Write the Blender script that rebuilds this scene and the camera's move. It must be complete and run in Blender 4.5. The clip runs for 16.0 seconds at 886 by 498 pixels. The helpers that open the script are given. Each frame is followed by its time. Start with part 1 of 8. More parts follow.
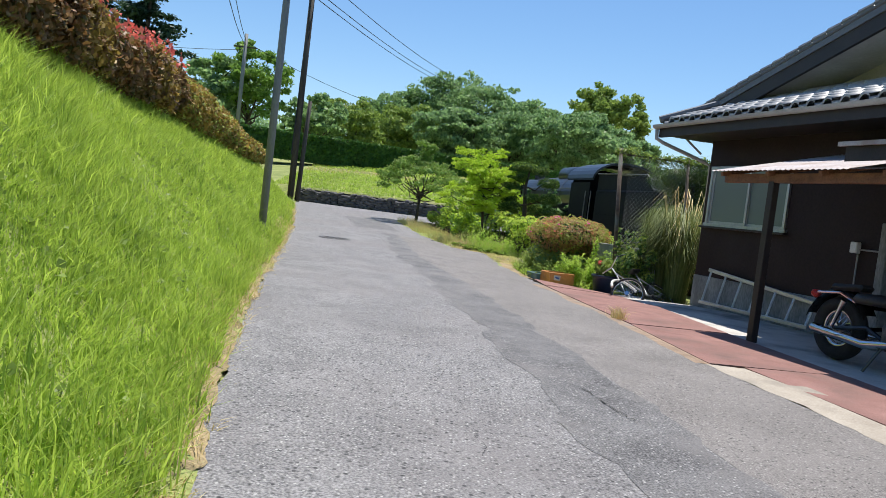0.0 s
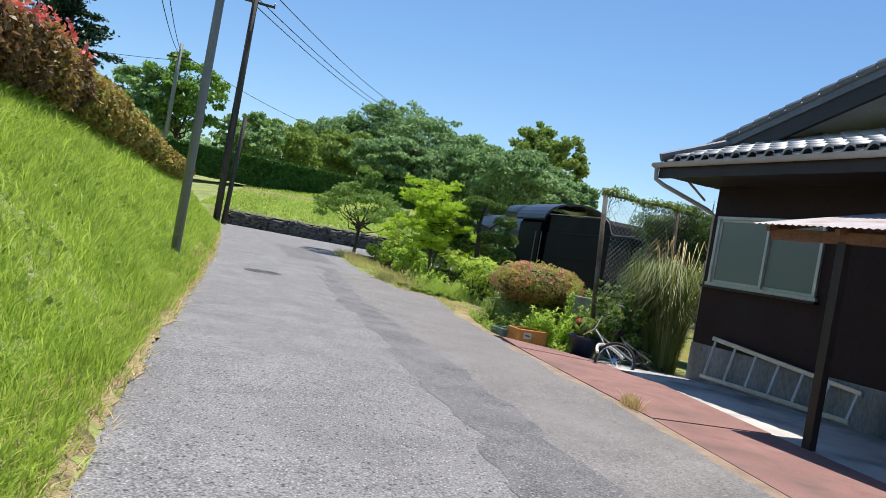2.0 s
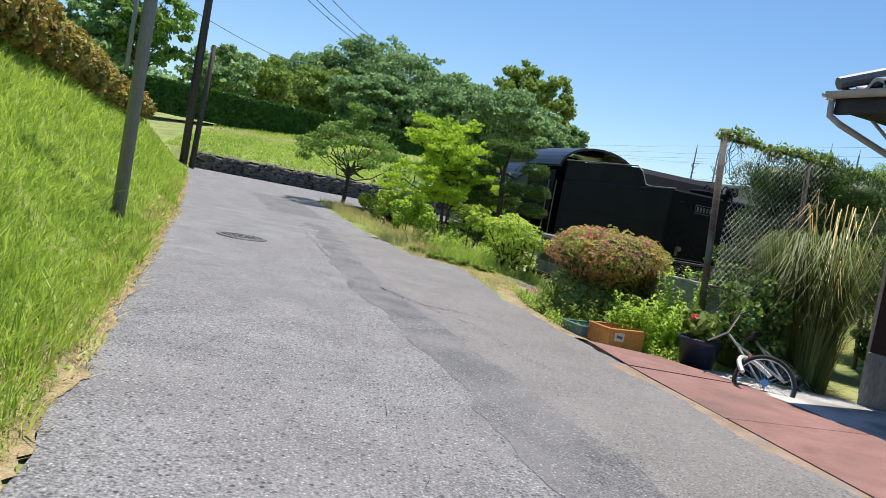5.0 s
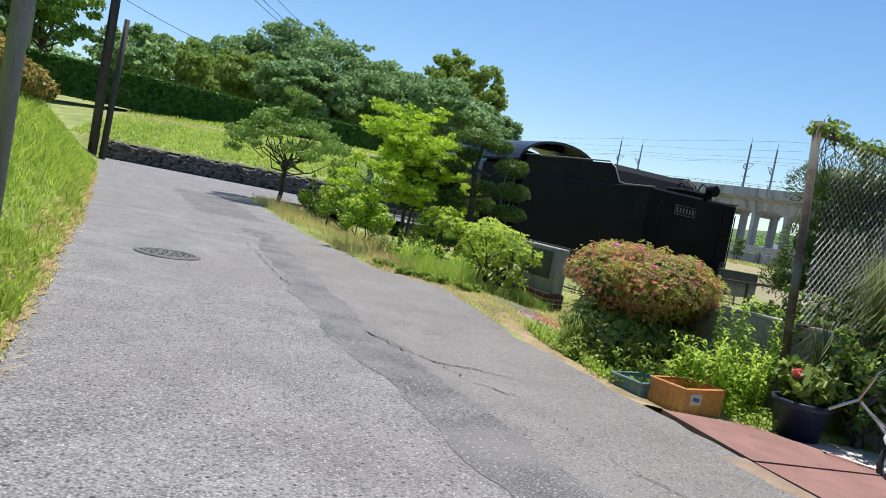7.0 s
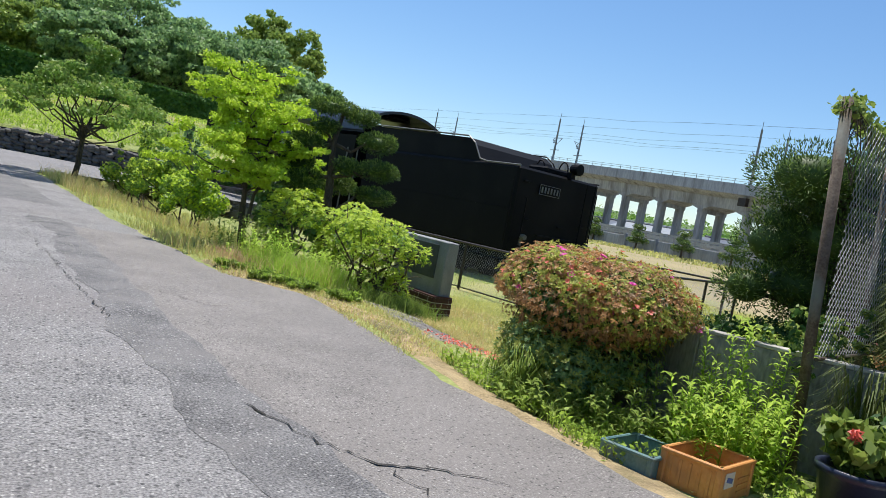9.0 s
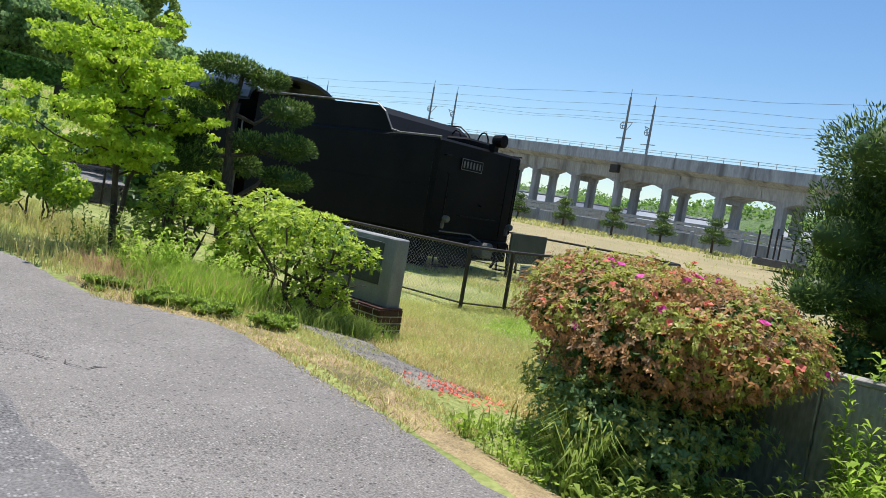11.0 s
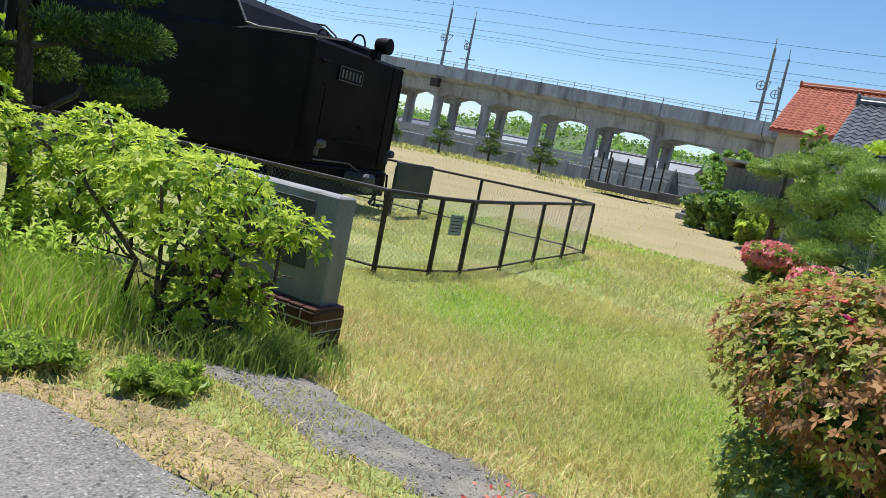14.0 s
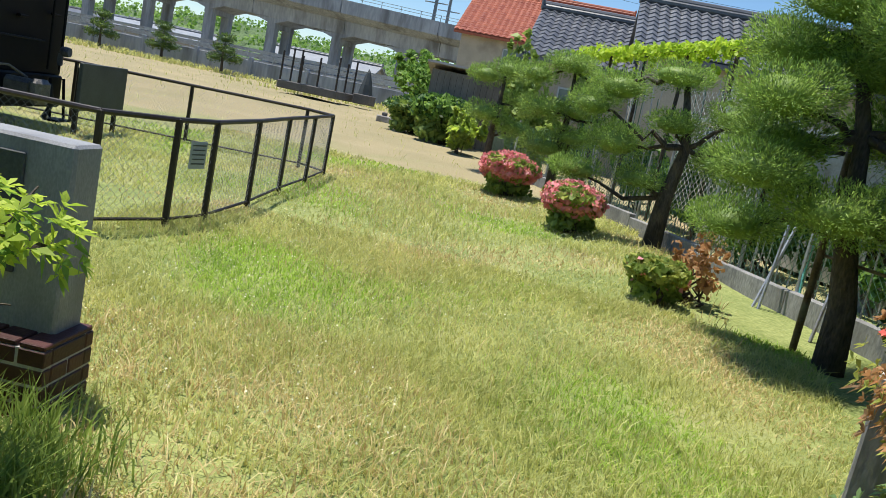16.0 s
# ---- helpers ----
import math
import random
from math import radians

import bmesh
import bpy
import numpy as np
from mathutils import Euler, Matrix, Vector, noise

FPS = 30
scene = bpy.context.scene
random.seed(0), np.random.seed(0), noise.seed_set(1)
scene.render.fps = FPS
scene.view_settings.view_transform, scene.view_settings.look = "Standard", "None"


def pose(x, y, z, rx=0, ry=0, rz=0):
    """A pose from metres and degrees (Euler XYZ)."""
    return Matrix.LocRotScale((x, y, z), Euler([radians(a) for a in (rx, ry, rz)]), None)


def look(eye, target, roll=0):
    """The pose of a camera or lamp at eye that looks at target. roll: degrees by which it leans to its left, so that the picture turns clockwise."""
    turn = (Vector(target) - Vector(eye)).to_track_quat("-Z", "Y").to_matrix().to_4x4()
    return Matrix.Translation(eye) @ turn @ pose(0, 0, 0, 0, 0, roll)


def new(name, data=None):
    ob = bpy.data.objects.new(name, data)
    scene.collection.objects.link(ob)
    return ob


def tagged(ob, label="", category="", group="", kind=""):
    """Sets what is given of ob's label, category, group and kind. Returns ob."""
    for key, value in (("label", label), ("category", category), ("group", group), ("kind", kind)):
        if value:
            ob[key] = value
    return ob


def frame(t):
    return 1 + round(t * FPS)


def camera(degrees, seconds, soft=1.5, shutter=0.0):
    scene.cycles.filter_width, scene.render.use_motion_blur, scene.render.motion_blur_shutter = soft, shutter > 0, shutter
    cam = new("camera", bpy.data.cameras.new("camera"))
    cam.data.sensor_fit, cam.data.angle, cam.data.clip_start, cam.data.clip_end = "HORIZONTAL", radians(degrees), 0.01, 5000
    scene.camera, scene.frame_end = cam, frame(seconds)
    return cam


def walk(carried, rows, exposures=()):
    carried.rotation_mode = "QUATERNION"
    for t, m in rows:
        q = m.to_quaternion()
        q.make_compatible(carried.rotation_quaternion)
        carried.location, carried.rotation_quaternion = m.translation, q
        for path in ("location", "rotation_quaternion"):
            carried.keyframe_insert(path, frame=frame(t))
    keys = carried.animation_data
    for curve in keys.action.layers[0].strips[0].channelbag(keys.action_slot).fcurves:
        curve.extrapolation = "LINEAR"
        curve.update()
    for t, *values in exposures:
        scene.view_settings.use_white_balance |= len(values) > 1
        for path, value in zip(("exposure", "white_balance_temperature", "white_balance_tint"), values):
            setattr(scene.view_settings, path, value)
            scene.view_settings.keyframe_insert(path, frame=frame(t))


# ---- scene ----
cam = camera(59.6, 16.0, soft=0.8)
METRES, EYE, TILT, LEAN, TURN = 18.116, 1.25, 0.0, 0.0, 0.0
ROWS = [
    (0.0, 0.0, 0.0, 0.0, 0.37, -3.04, -6.96),
    (0.5, -0.0039, 0.0316, 0.0002, -3.01, -2.28, -7.73),
    (1.0, -0.0072, 0.062, 0.0021, -4.6, -0.78, -9.27),
    (1.5, -0.0137, 0.0926, 0.0027, -4.72, 0.48, -9.71),
    (2.0, -0.0197, 0.1247, 0.0036, -4.75, 0.04, -10.18),
    (2.5, -0.0265, 0.1572, 0.0039, -5.43, -0.61, -11.11),
    (3.0, -0.0315, 0.1895, 0.0045, -5.36, -2.0, -11.06),
    (5.5, -0.0616, 0.3547, 0.0088, -7.72, -3.91, -10.17),
    (6.0, -0.0685, 0.389, 0.0096, -9.0, -3.95, -9.97),
    (6.5, -0.0757, 0.4221, 0.0102, -10.4, -3.46, -10.31),
    (7.0, -0.0801, 0.4552, 0.0106, -12.47, -3.52, -10.65),
    (7.5, -0.0843, 0.4889, 0.0115, -15.74, -3.42, -11.2),
    (8.0, -0.0859, 0.5212, 0.0125, -18.5, -3.37, -10.81),
    (8.5, -0.0867, 0.5541, 0.0132, -23.22, -3.15, -11.04),
    (9.0, -0.0869, 0.5868, 0.0133, -26.46, -3.11, -10.89),
    (9.5, -0.0873, 0.6183, 0.0138, -28.96, -3.54, -11.04),
    (10.0, -0.0834, 0.6511, 0.0152, -32.14, -3.26, -10.28),
    (12.5, -0.0508, 0.7974, 0.0154, -40.68, -5.26, -10.61),
    (13.0, -0.0421, 0.8249, 0.0149, -43.02, -6.1, -10.87),
    (13.5, -0.0319, 0.852, 0.0148, -46.07, -6.47, -10.97),
    (14.0, -0.0208, 0.8785, 0.0133, -50.55, -7.54, -11.43),
    (14.5, -0.0075, 0.9034, 0.0114, -54.74, -9.72, -11.79),
    (15.0, 0.0056, 0.9261, 0.0108, -61.8, -10.86, -12.12),
    (15.5, 0.0209, 0.9456, 0.0097, -68.68, -11.21, -11.72),
    (16.0, 0.0367, 0.9646, 0.0104, -74.52, -10.06, -11.82),
]
walk(cam, [(t, pose(0, 0, EYE, TILT, LEAN, TURN) @ pose(METRES * x, METRES * y, METRES * z, 90 + pitch, roll, yaw)) for t, x, y, z, yaw, pitch, roll in ROWS])

# ---- world and light: clear midday sky, high sun ahead of the walk ----
SUN = Vector((0.19, 0.77, 2.81)).normalized()
world = bpy.data.worlds.new("sky")
scene.world = world
world.use_nodes = True
wn = world.node_tree
sky = wn.nodes.new("ShaderNodeTexSky")
sky.sky_type, sky.sun_disc = "NISHITA", False
sky.sun_elevation, sky.sun_rotation = math.asin(SUN.z), math.atan2(SUN.x, SUN.y)
sky.air_density, sky.dust_density, sky.ozone_density = 1.0, 0.3, 3.6
hue = wn.nodes.new("ShaderNodeHueSaturation")
hue.inputs["Saturation"].default_value = 1.15
wn.links.new(sky.outputs[0], hue.inputs["Color"])
wn.links.new(hue.outputs[0], wn.nodes["Background"].inputs[0])
wn.nodes["Background"].inputs[1].default_value = 0.12
sun = new("sun", bpy.data.lights.new("sun", "SUN"))
sun.data.energy, sun.data.angle, sun.data.color = 5.0, radians(0.5), (1.0, 0.95, 0.88)
sun.matrix_world = look(SUN * 50, (0, 0, 0))
scene.view_settings.exposure = 0.3


# ---- materials ----
def rgb(c):
    return (*c, 1.0)


def surface(name, dark, light, scale=6.0, rough=0.7, bump=0.2, fine=60.0, metal=0.0, island=0.0, single=0.0,
            stain=None, stain_scale=0.8, stain_low=0.5, stain_high=0.7, leafy=0.0, spec=0.5, stretch=(1, 1, 1), world_space=True, bump_dist=0.01, coarse_part=1.0):
    """A surface with coarse and fine variation, stains, fine relief, and piece-to-piece change."""
    m = bpy.data.materials.new(name)
    m.use_nodes = True
    nt = m.node_tree
    n, l = nt.nodes, nt.links
    b = n["Principled BSDF"]
    co = n.new("ShaderNodeNewGeometry") if world_space else n.new("ShaderNodeTexCoord")
    src = co.outputs["Position"] if world_space else co.outputs["Object"]
    mp = n.new("ShaderNodeMapping")
    mp.inputs["Scale"].default_value = stretch
    l.new(src, mp.inputs[0])
    coarse, grain = n.new("ShaderNodeTexNoise"), n.new("ShaderNodeTexNoise")
    coarse.inputs["Scale"].default_value, coarse.inputs["Detail"].default_value = scale, 5
    grain.inputs["Scale"].default_value, grain.inputs["Detail"].default_value = fine, 3
    l.new(mp.outputs[0], coarse.inputs[0])
    l.new(mp.outputs[0], grain.inputs[0])
    add = n.new("ShaderNodeMath")
    add.operation = "MULTIPLY_ADD"
    add.inputs[1].default_value = coarse_part
    l.new(coarse.outputs[0], add.inputs[0])
    l.new(grain.outputs[0], add.inputs[2])
    fac = n.new("ShaderNodeMapRange")
    fac.inputs[1].default_value, fac.inputs[2].default_value = 0.5 + 0.5 * coarse_part - 0.2 - 0.08 * coarse_part, 0.5 + 0.5 * coarse_part + 0.2 + 0.08 * coarse_part
    l.new(add.outputs[0], fac.inputs[0])
    last = fac.outputs[0]
    if island or single:
        if island:
            r = n.new("ShaderNodeNewGeometry").outputs["Random Per Island"]
        else:
            r = n.new("ShaderNodeObjectInfo").outputs["Random"]
        mx = n.new("ShaderNodeMix")
        mx.inputs[0].default_value = island or single
        l.new(last, mx.inputs[2])
        l.new(r, mx.inputs[3])
        last = mx.outputs[0]
    col = n.new("ShaderNodeMix")
    col.data_type = "RGBA"
    col.inputs[6].default_value, col.inputs[7].default_value = rgb(dark), rgb(light)
    l.new(last, col.inputs[0])
    out = col.outputs[2]
    if stain:
        st = n.new("ShaderNodeTexNoise")
        st.inputs["Scale"].default_value, st.inputs["Detail"].default_value = stain_scale, 7
        l.new(mp.outputs[0], st.inputs[0])
        sr = n.new("ShaderNodeMapRange")
        sr.inputs[1].default_value, sr.inputs[2].default_value = stain_low, stain_high
        l.new(st.outputs[0], sr.inputs[0])
        sm = n.new("ShaderNodeMix")
        sm.data_type = "RGBA"
        sm.inputs[7].default_value = rgb(stain)
        l.new(sr.outputs[0], sm.inputs[0])
        l.new(out, sm.inputs[6])
        out = sm.outputs[2]
    l.new(out, b.inputs["Base Color"])
    b.inputs["Roughness"].default_value, b.inputs["Metallic"].default_value = rough, metal
    b.inputs["Specular IOR Level"].default_value = spec
    if bump:
        bp = n.new("ShaderNodeBump")
        bp.inputs["Strength"].default_value, bp.inputs["Distance"].default_value = bump, bump_dist
        l.new(add.outputs[0], bp.inputs["Height"])
        l.new(bp.outputs[0], b.inputs["Normal"])
    if leafy:
        tr = n.new("ShaderNodeBsdfTranslucent")
        l.new(out, tr.inputs[0])
        ms = n.new("ShaderNodeMixShader")
        ms.inputs[0].default_value = leafy
        l.new(b.outputs[0], ms.inputs[1])
        l.new(tr.outputs[0], ms.inputs[2])
        l.new(ms.outputs[0], n["Material Output"].inputs[0])
    return m


def leaf(name, dark, light, leafy=0.35, rough=0.5):
    boost = 1.45
    dark, light = (tuple(min(0.85, boost * k) for k in c) for c in (dark, light))
    return surface(name, dark, light, 1.2, rough, 0.0, 9.0, island=0.65, leafy=leafy, spec=0.3)


ASPHALT = surface("asphalt", (0.05, 0.05, 0.053), (0.33, 0.32, 0.318), 2.2, 0.8, 1.0, 78.0, stain=(0.185, 0.17, 0.168), stain_scale=0.4, stain_low=0.46, stain_high=0.8, bump_dist=0.008, coarse_part=0.3)
ASPHALT_NEW = surface("newer_asphalt", (0.07, 0.065, 0.061), (0.305, 0.284, 0.27), 1.8, 0.85, 0.9, 105.0, stain=(0.2, 0.185, 0.175), stain_scale=0.55, stain_low=0.46, stain_high=0.8, bump_dist=0.006, coarse_part=0.3)
ASPHALT_DARK = surface("patched_asphalt", (0.025, 0.025, 0.028), (0.24, 0.235, 0.235), 3.0, 0.85, 1.0, 85.0, stain=(0.185, 0.176, 0.173), stain_scale=1.3, stain_low=0.48, stain_high=0.72, bump_dist=0.008, coarse_part=0.35)


def speckle(m, scale, share, tone):
    """Single stones of another tone, set into the surface of a material."""
    n, l = m.node_tree.nodes, m.node_tree.links
    b = n["Principled BSDF"]
    geo, cells, sep, pick, dot, mul, mix = (n.new("ShaderNode" + k) for k in ("NewGeometry", "TexVoronoi", "SeparateColor", "MapRange", "MapRange", "Math", "Mix"))
    cells.inputs["Scale"].default_value = scale
    mul.operation, mix.data_type = "MULTIPLY", "RGBA"
    l.new(geo.outputs["Position"], cells.inputs["Vector"])
    l.new(cells.outputs["Color"], sep.inputs[0])
    pick.inputs[1].default_value, pick.inputs[2].default_value = 1 - share, 1.0
    l.new(sep.outputs[0], pick.inputs[0])
    dot.inputs[1].default_value, dot.inputs[2].default_value = 0.55, 0.25
    l.new(cells.outputs["Distance"], dot.inputs[0])
    l.new(pick.outputs[0], mul.inputs[0])
    l.new(dot.outputs[0], mul.inputs[1])
    l.new(b.inputs["Base Color"].links[0].from_socket, mix.inputs[6])
    mix.inputs[7].default_value = rgb(tone)
    l.new(mul.outputs[0], mix.inputs[0])
    l.new(mix.outputs[2], b.inputs["Base Color"])


speckle(ASPHALT, 66.0, 0.26, (0.46, 0.45, 0.435))
speckle(ASPHALT, 38.0, 0.35, (0.03, 0.03, 0.032))
speckle(ASPHALT_NEW, 75.0, 0.22, (0.42, 0.4, 0.38))
speckle(ASPHALT_NEW, 48.0, 0.3, (0.04, 0.038, 0.038))
speckle(ASPHALT_DARK, 60.0, 0.25, (0.4, 0.39, 0.38))
CRACK = surface("crack", (0.015, 0.014, 0.013), (0.05, 0.045, 0.04), 9.0, 0.95, 0.0)
GRAVEL = surface("gravel", (0.08, 0.074, 0.07), (0.34, 0.32, 0.295), 7.0, 0.95, 1.0, 85.0, stain=(0.36, 0.32, 0.25), stain_scale=1.6, stain_low=0.52, bump_dist=0.02, coarse_part=0.5)
RED_PAVING = surface("red_paving", (0.2, 0.1, 0.085), (0.33, 0.18, 0.155), 4.0, 0.9, 0.5, 120.0, stain=(0.17, 0.1, 0.085), stain_scale=2.0, stain_low=0.52)
CONCRETE = surface("concrete", (0.42, 0.4, 0.37), (0.6, 0.57, 0.53), 3.0, 0.9, 0.4, 70.0, stain=(0.2, 0.19, 0.18), stain_scale=1.3)
BEIGE = surface("dusty_beige_concrete", (0.3, 0.26, 0.21), (0.46, 0.41, 0.34), 3.0, 0.9, 0.5, 70.0, stain=(0.22, 0.2, 0.17), stain_scale=1.8)
GRIT = surface("sandy_grit", (0.2, 0.14, 0.095), (0.38, 0.28, 0.2), 5.0, 0.95, 0.8, 110.0, stain=(0.24, 0.21, 0.19), stain_scale=3.0, bump_dist=0.006)
OLD_CONCRETE = surface("old_concrete", (0.16, 0.16, 0.155), (0.34, 0.335, 0.32), 2.5, 0.9, 0.5, 40.0, stain=(0.07, 0.07, 0.065), stain_scale=1.0, stretch=(1, 1, 0.35))
VIADUCT_CONCRETE = surface("weathered_concrete", (0.25, 0.275, 0.31), (0.4, 0.43, 0.48), 0.5, 0.9, 0.1, 5.0, stain=(0.15, 0.155, 0.165), stain_scale=0.9, stain_low=0.5, stretch=(1, 1, 0.2))
SOIL = surface("dry_straw", (0.2, 0.15, 0.08), (0.48, 0.37, 0.2), 6.0, 0.95, 0.8, 70.0, stain=(0.13, 0.12, 0.05), stain_scale=2.2, bump_dist=0.02)
BROWN_WALL = surface("brown_siding", (0.02, 0.011, 0.011), (0.034, 0.019, 0.018), 2.0, 0.55, 0.1, 30.0, stain=(0.032, 0.024, 0.022), stain_scale=0.8, spec=0.2)
BROWN_TRIM = surface("dark_brown_paint", (0.018, 0.012, 0.011), (0.035, 0.024, 0.02), 4.0, 0.5, 0.1)
SOFFIT = surface("white_soffit", (0.5, 0.49, 0.46), (0.62, 0.61, 0.58), 2.0, 0.8, 0.05, 20.0, stain=(0.42, 0.4, 0.37))
CREAM = surface("cream_plaster", (0.38, 0.34, 0.27), (0.5, 0.45, 0.36), 1.5, 0.9, 0.1, 30.0, stain=(0.3, 0.26, 0.2))
GREY_TILE = surface("grey_glazed_tile", (0.26, 0.26, 0.265), (0.42, 0.42, 0.42), 3.0, 0.5, 0.15, 50.0, single=0.5, spec=0.7)
FAR_GREY_TILE = surface("dark_grey_roof_tile", (0.07, 0.075, 0.085), (0.16, 0.165, 0.18), 2.0, 0.4, 0.1, 20.0, island=0.5)
RED_TILE = surface("red_roof_tile", (0.25, 0.055, 0.03), (0.44, 0.13, 0.065), 2.0, 0.6, 0.1, 20.0, island=0.5)
GALV = surface("galvanised_metal", (0.35, 0.36, 0.37), (0.55, 0.56, 0.57), 5.0, 0.45, 0.1, metal=0.6, stain=(0.3, 0.27, 0.24), stain_scale=3.0)
GREY_PIPE = surface("grey_plastic_pipe", (0.32, 0.31, 0.3), (0.42, 0.41, 0.4), 5.0, 0.5, 0.05)
POLE_GREY = surface("grey_painted_pole", (0.15, 0.165, 0.17), (0.22, 0.24, 0.245), 3.0, 0.6, 0.1, stretch=(1, 1, 0.2))
POLE_DARK = surface("creosoted_wood", (0.03, 0.026, 0.022), (0.085, 0.075, 0.065), 8.0, 0.85, 0.4, stretch=(1, 1, 0.1))
RUST_POST = surface("rusty_steel", (0.07, 0.045, 0.03), (0.17, 0.13, 0.095), 9.0, 0.75, 0.3, stain=(0.16, 0.17, 0.15), stain_scale=4.0)
# Lit copy of the black paint: sky highlights put into a paler, glossier tone.
SKY_LIT_BLACK = surface("sky_lit_black_paint", (0.008, 0.008, 0.009), (0.018, 0.018, 0.02), 1.5, 0.32, 0.05, 20.0, stain=(0.03, 0.03, 0.03), stain_scale=1.2, spec=0.6)
BLACK_PAINT = surface("black_locomotive_paint", (0.0015, 0.0015, 0.002), (0.004, 0.004, 0.0045), 1.5, 0.55, 0.05, 20.0, stain=(0.007, 0.0068, 0.0065), stain_scale=0.8, spec=0.14)
FENCE_PAINT = surface("dark_brown_fence_paint", (0.012, 0.008, 0.007), (0.03, 0.02, 0.017), 8.0, 0.5, 0.1)
WIRE = surface("galvanised_wire", (0.28, 0.29, 0.29), (0.42, 0.43, 0.43), 20.0, 0.5, 0.0, metal=0.5)
GREEN_WIRE = surface("green_coated_wire", (0.05, 0.12, 0.08), (0.09, 0.2, 0.13), 9.0, 0.5, 0.0)
CABLE = surface("black_cable", (0.012, 0.012, 0.014), (0.03, 0.03, 0.035), 9.0, 0.6, 0.0)
BARK = surface("bark", (0.035, 0.027, 0.02), (0.12, 0.095, 0.07), 14.0, 0.9, 0.8, 60.0, stretch=(1, 1, 0.3), bump_dist=0.02)
WOOD_BEAM = surface("orange_brown_timber", (0.13, 0.055, 0.025), (0.26, 0.12, 0.055), 9.0, 0.7, 0.2, stretch=(1, 1, 1))
GREY_WOOD = surface("weathered_board", (0.1, 0.088, 0.075), (0.26, 0.23, 0.2), 4.0, 0.9, 0.3, 40.0, island=0.5, stretch=(1, 1, 0.15))
BRICK = surface("dark_red_brick", (0.026, 0.007, 0.006), (0.085, 0.022, 0.018), 6.0, 0.6, 0.3, 90.0, single=0.6)
MORTAR = surface("mortar", (0.32, 0.3, 0.28), (0.5, 0.47, 0.44), 10.0, 0.95, 0.3)
GRANITE = surface("grey_monument_stone", (0.2, 0.205, 0.21), (0.32, 0.325, 0.33), 4.0, 0.6, 0.2, 140.0, stain=(0.13, 0.13, 0.13), stain_scale=2.5, stretch=(1, 1, 0.4))
WALL_STONE = surface("rubble_stone", (0.06, 0.058, 0.055), (0.2, 0.19, 0.18), 3.0, 0.9, 0.6, 20.0, island=0.6)
ORANGE = surface("orange_plastic", (0.58, 0.24, 0.06), (0.7, 0.34, 0.12), 4.0, 0.5, 0.1, 40.0, stain=(0.42, 0.2, 0.08), stain_scale=5.0)
TEAL = surface("faded_teal_plastic", (0.08, 0.17, 0.18), (0.14, 0.26, 0.27), 4.0, 0.55, 0.1, stain=(0.18, 0.22, 0.21), stain_scale=4.0)
TURQUOISE = surface("turquoise_netting", (0.1, 0.42, 0.4), (0.22, 0.6, 0.56), 8.0, 0.6, 0.1)
NAVY = surface("navy_plastic", (0.008, 0.012, 0.03), (0.016, 0.024, 0.055), 4.0, 0.4, 0.1)
WHITE = surface("white_plastic", (0.62, 0.62, 0.6), (0.75, 0.75, 0.73), 6.0, 0.5, 0.05)
BLUE_MARK = surface("blue_print", (0.05, 0.1, 0.35), (0.1, 0.18, 0.5), 6.0, 0.5, 0.0)
CHROME = surface("chrome", (0.55, 0.55, 0.56), (0.7, 0.7, 0.71), 6.0, 0.15, 0.0, metal=1.0)
ALU = surface("dull_aluminium", (0.45, 0.45, 0.45), (0.6, 0.6, 0.6), 8.0, 0.4, 0.05, metal=0.8)
RUBBER = surface("black_rubber", (0.01, 0.01, 0.01), (0.025, 0.025, 0.025), 12.0, 0.8, 0.2)
BLACK_GLOSS = surface("black_gloss_paint", (0.006, 0.006, 0.007), (0.014, 0.014, 0.015), 5.0, 0.2, 0.0)
LEATHER = surface("black_leather", (0.015, 0.014, 0.013), (0.035, 0.032, 0.03), 20.0, 0.55, 0.3)
RED_PAINT = surface("red_paint", (0.4, 0.02, 0.02), (0.55, 0.04, 0.03), 5.0, 0.4, 0.0)
CAST_IRON = surface("cast_iron", (0.07, 0.068, 0.065), (0.17, 0.165, 0.16), 12.0, 0.6, 0.4, 90.0, metal=0.3)
SIGN_GREY = surface("faded_sign_board", (0.3, 0.33, 0.35), (0.42, 0.45, 0.47), 3.0, 0.6, 0.0)
DARK_BOARD = surface("dark_board", (0.035, 0.042, 0.042), (0.07, 0.08, 0.078), 3.0, 0.6, 0.1)
FAR_WALL = surface("far_wall", (0.3, 0.31, 0.32), (0.5, 0.5, 0.5), 0.6, 0.8, 0.0, 6.0)
SHEET_ROOF = surface("pale_corrugated_sheet", (0.36, 0.32, 0.32), (0.52, 0.47, 0.47), 3.0, 0.6, 0.1, stain=(0.3, 0.22, 0.19), stain_scale=2.5)
PALE_BLUE = surface("pale_blue_roof", (0.2, 0.23, 0.27), (0.3, 0.33, 0.37), 1.0, 0.5, 0.0)
PLATE = surface("plate_edge", (0.12, 0.12, 0.12), (0.2, 0.2, 0.2), 8.0, 0.5, 0.0, metal=0.5)

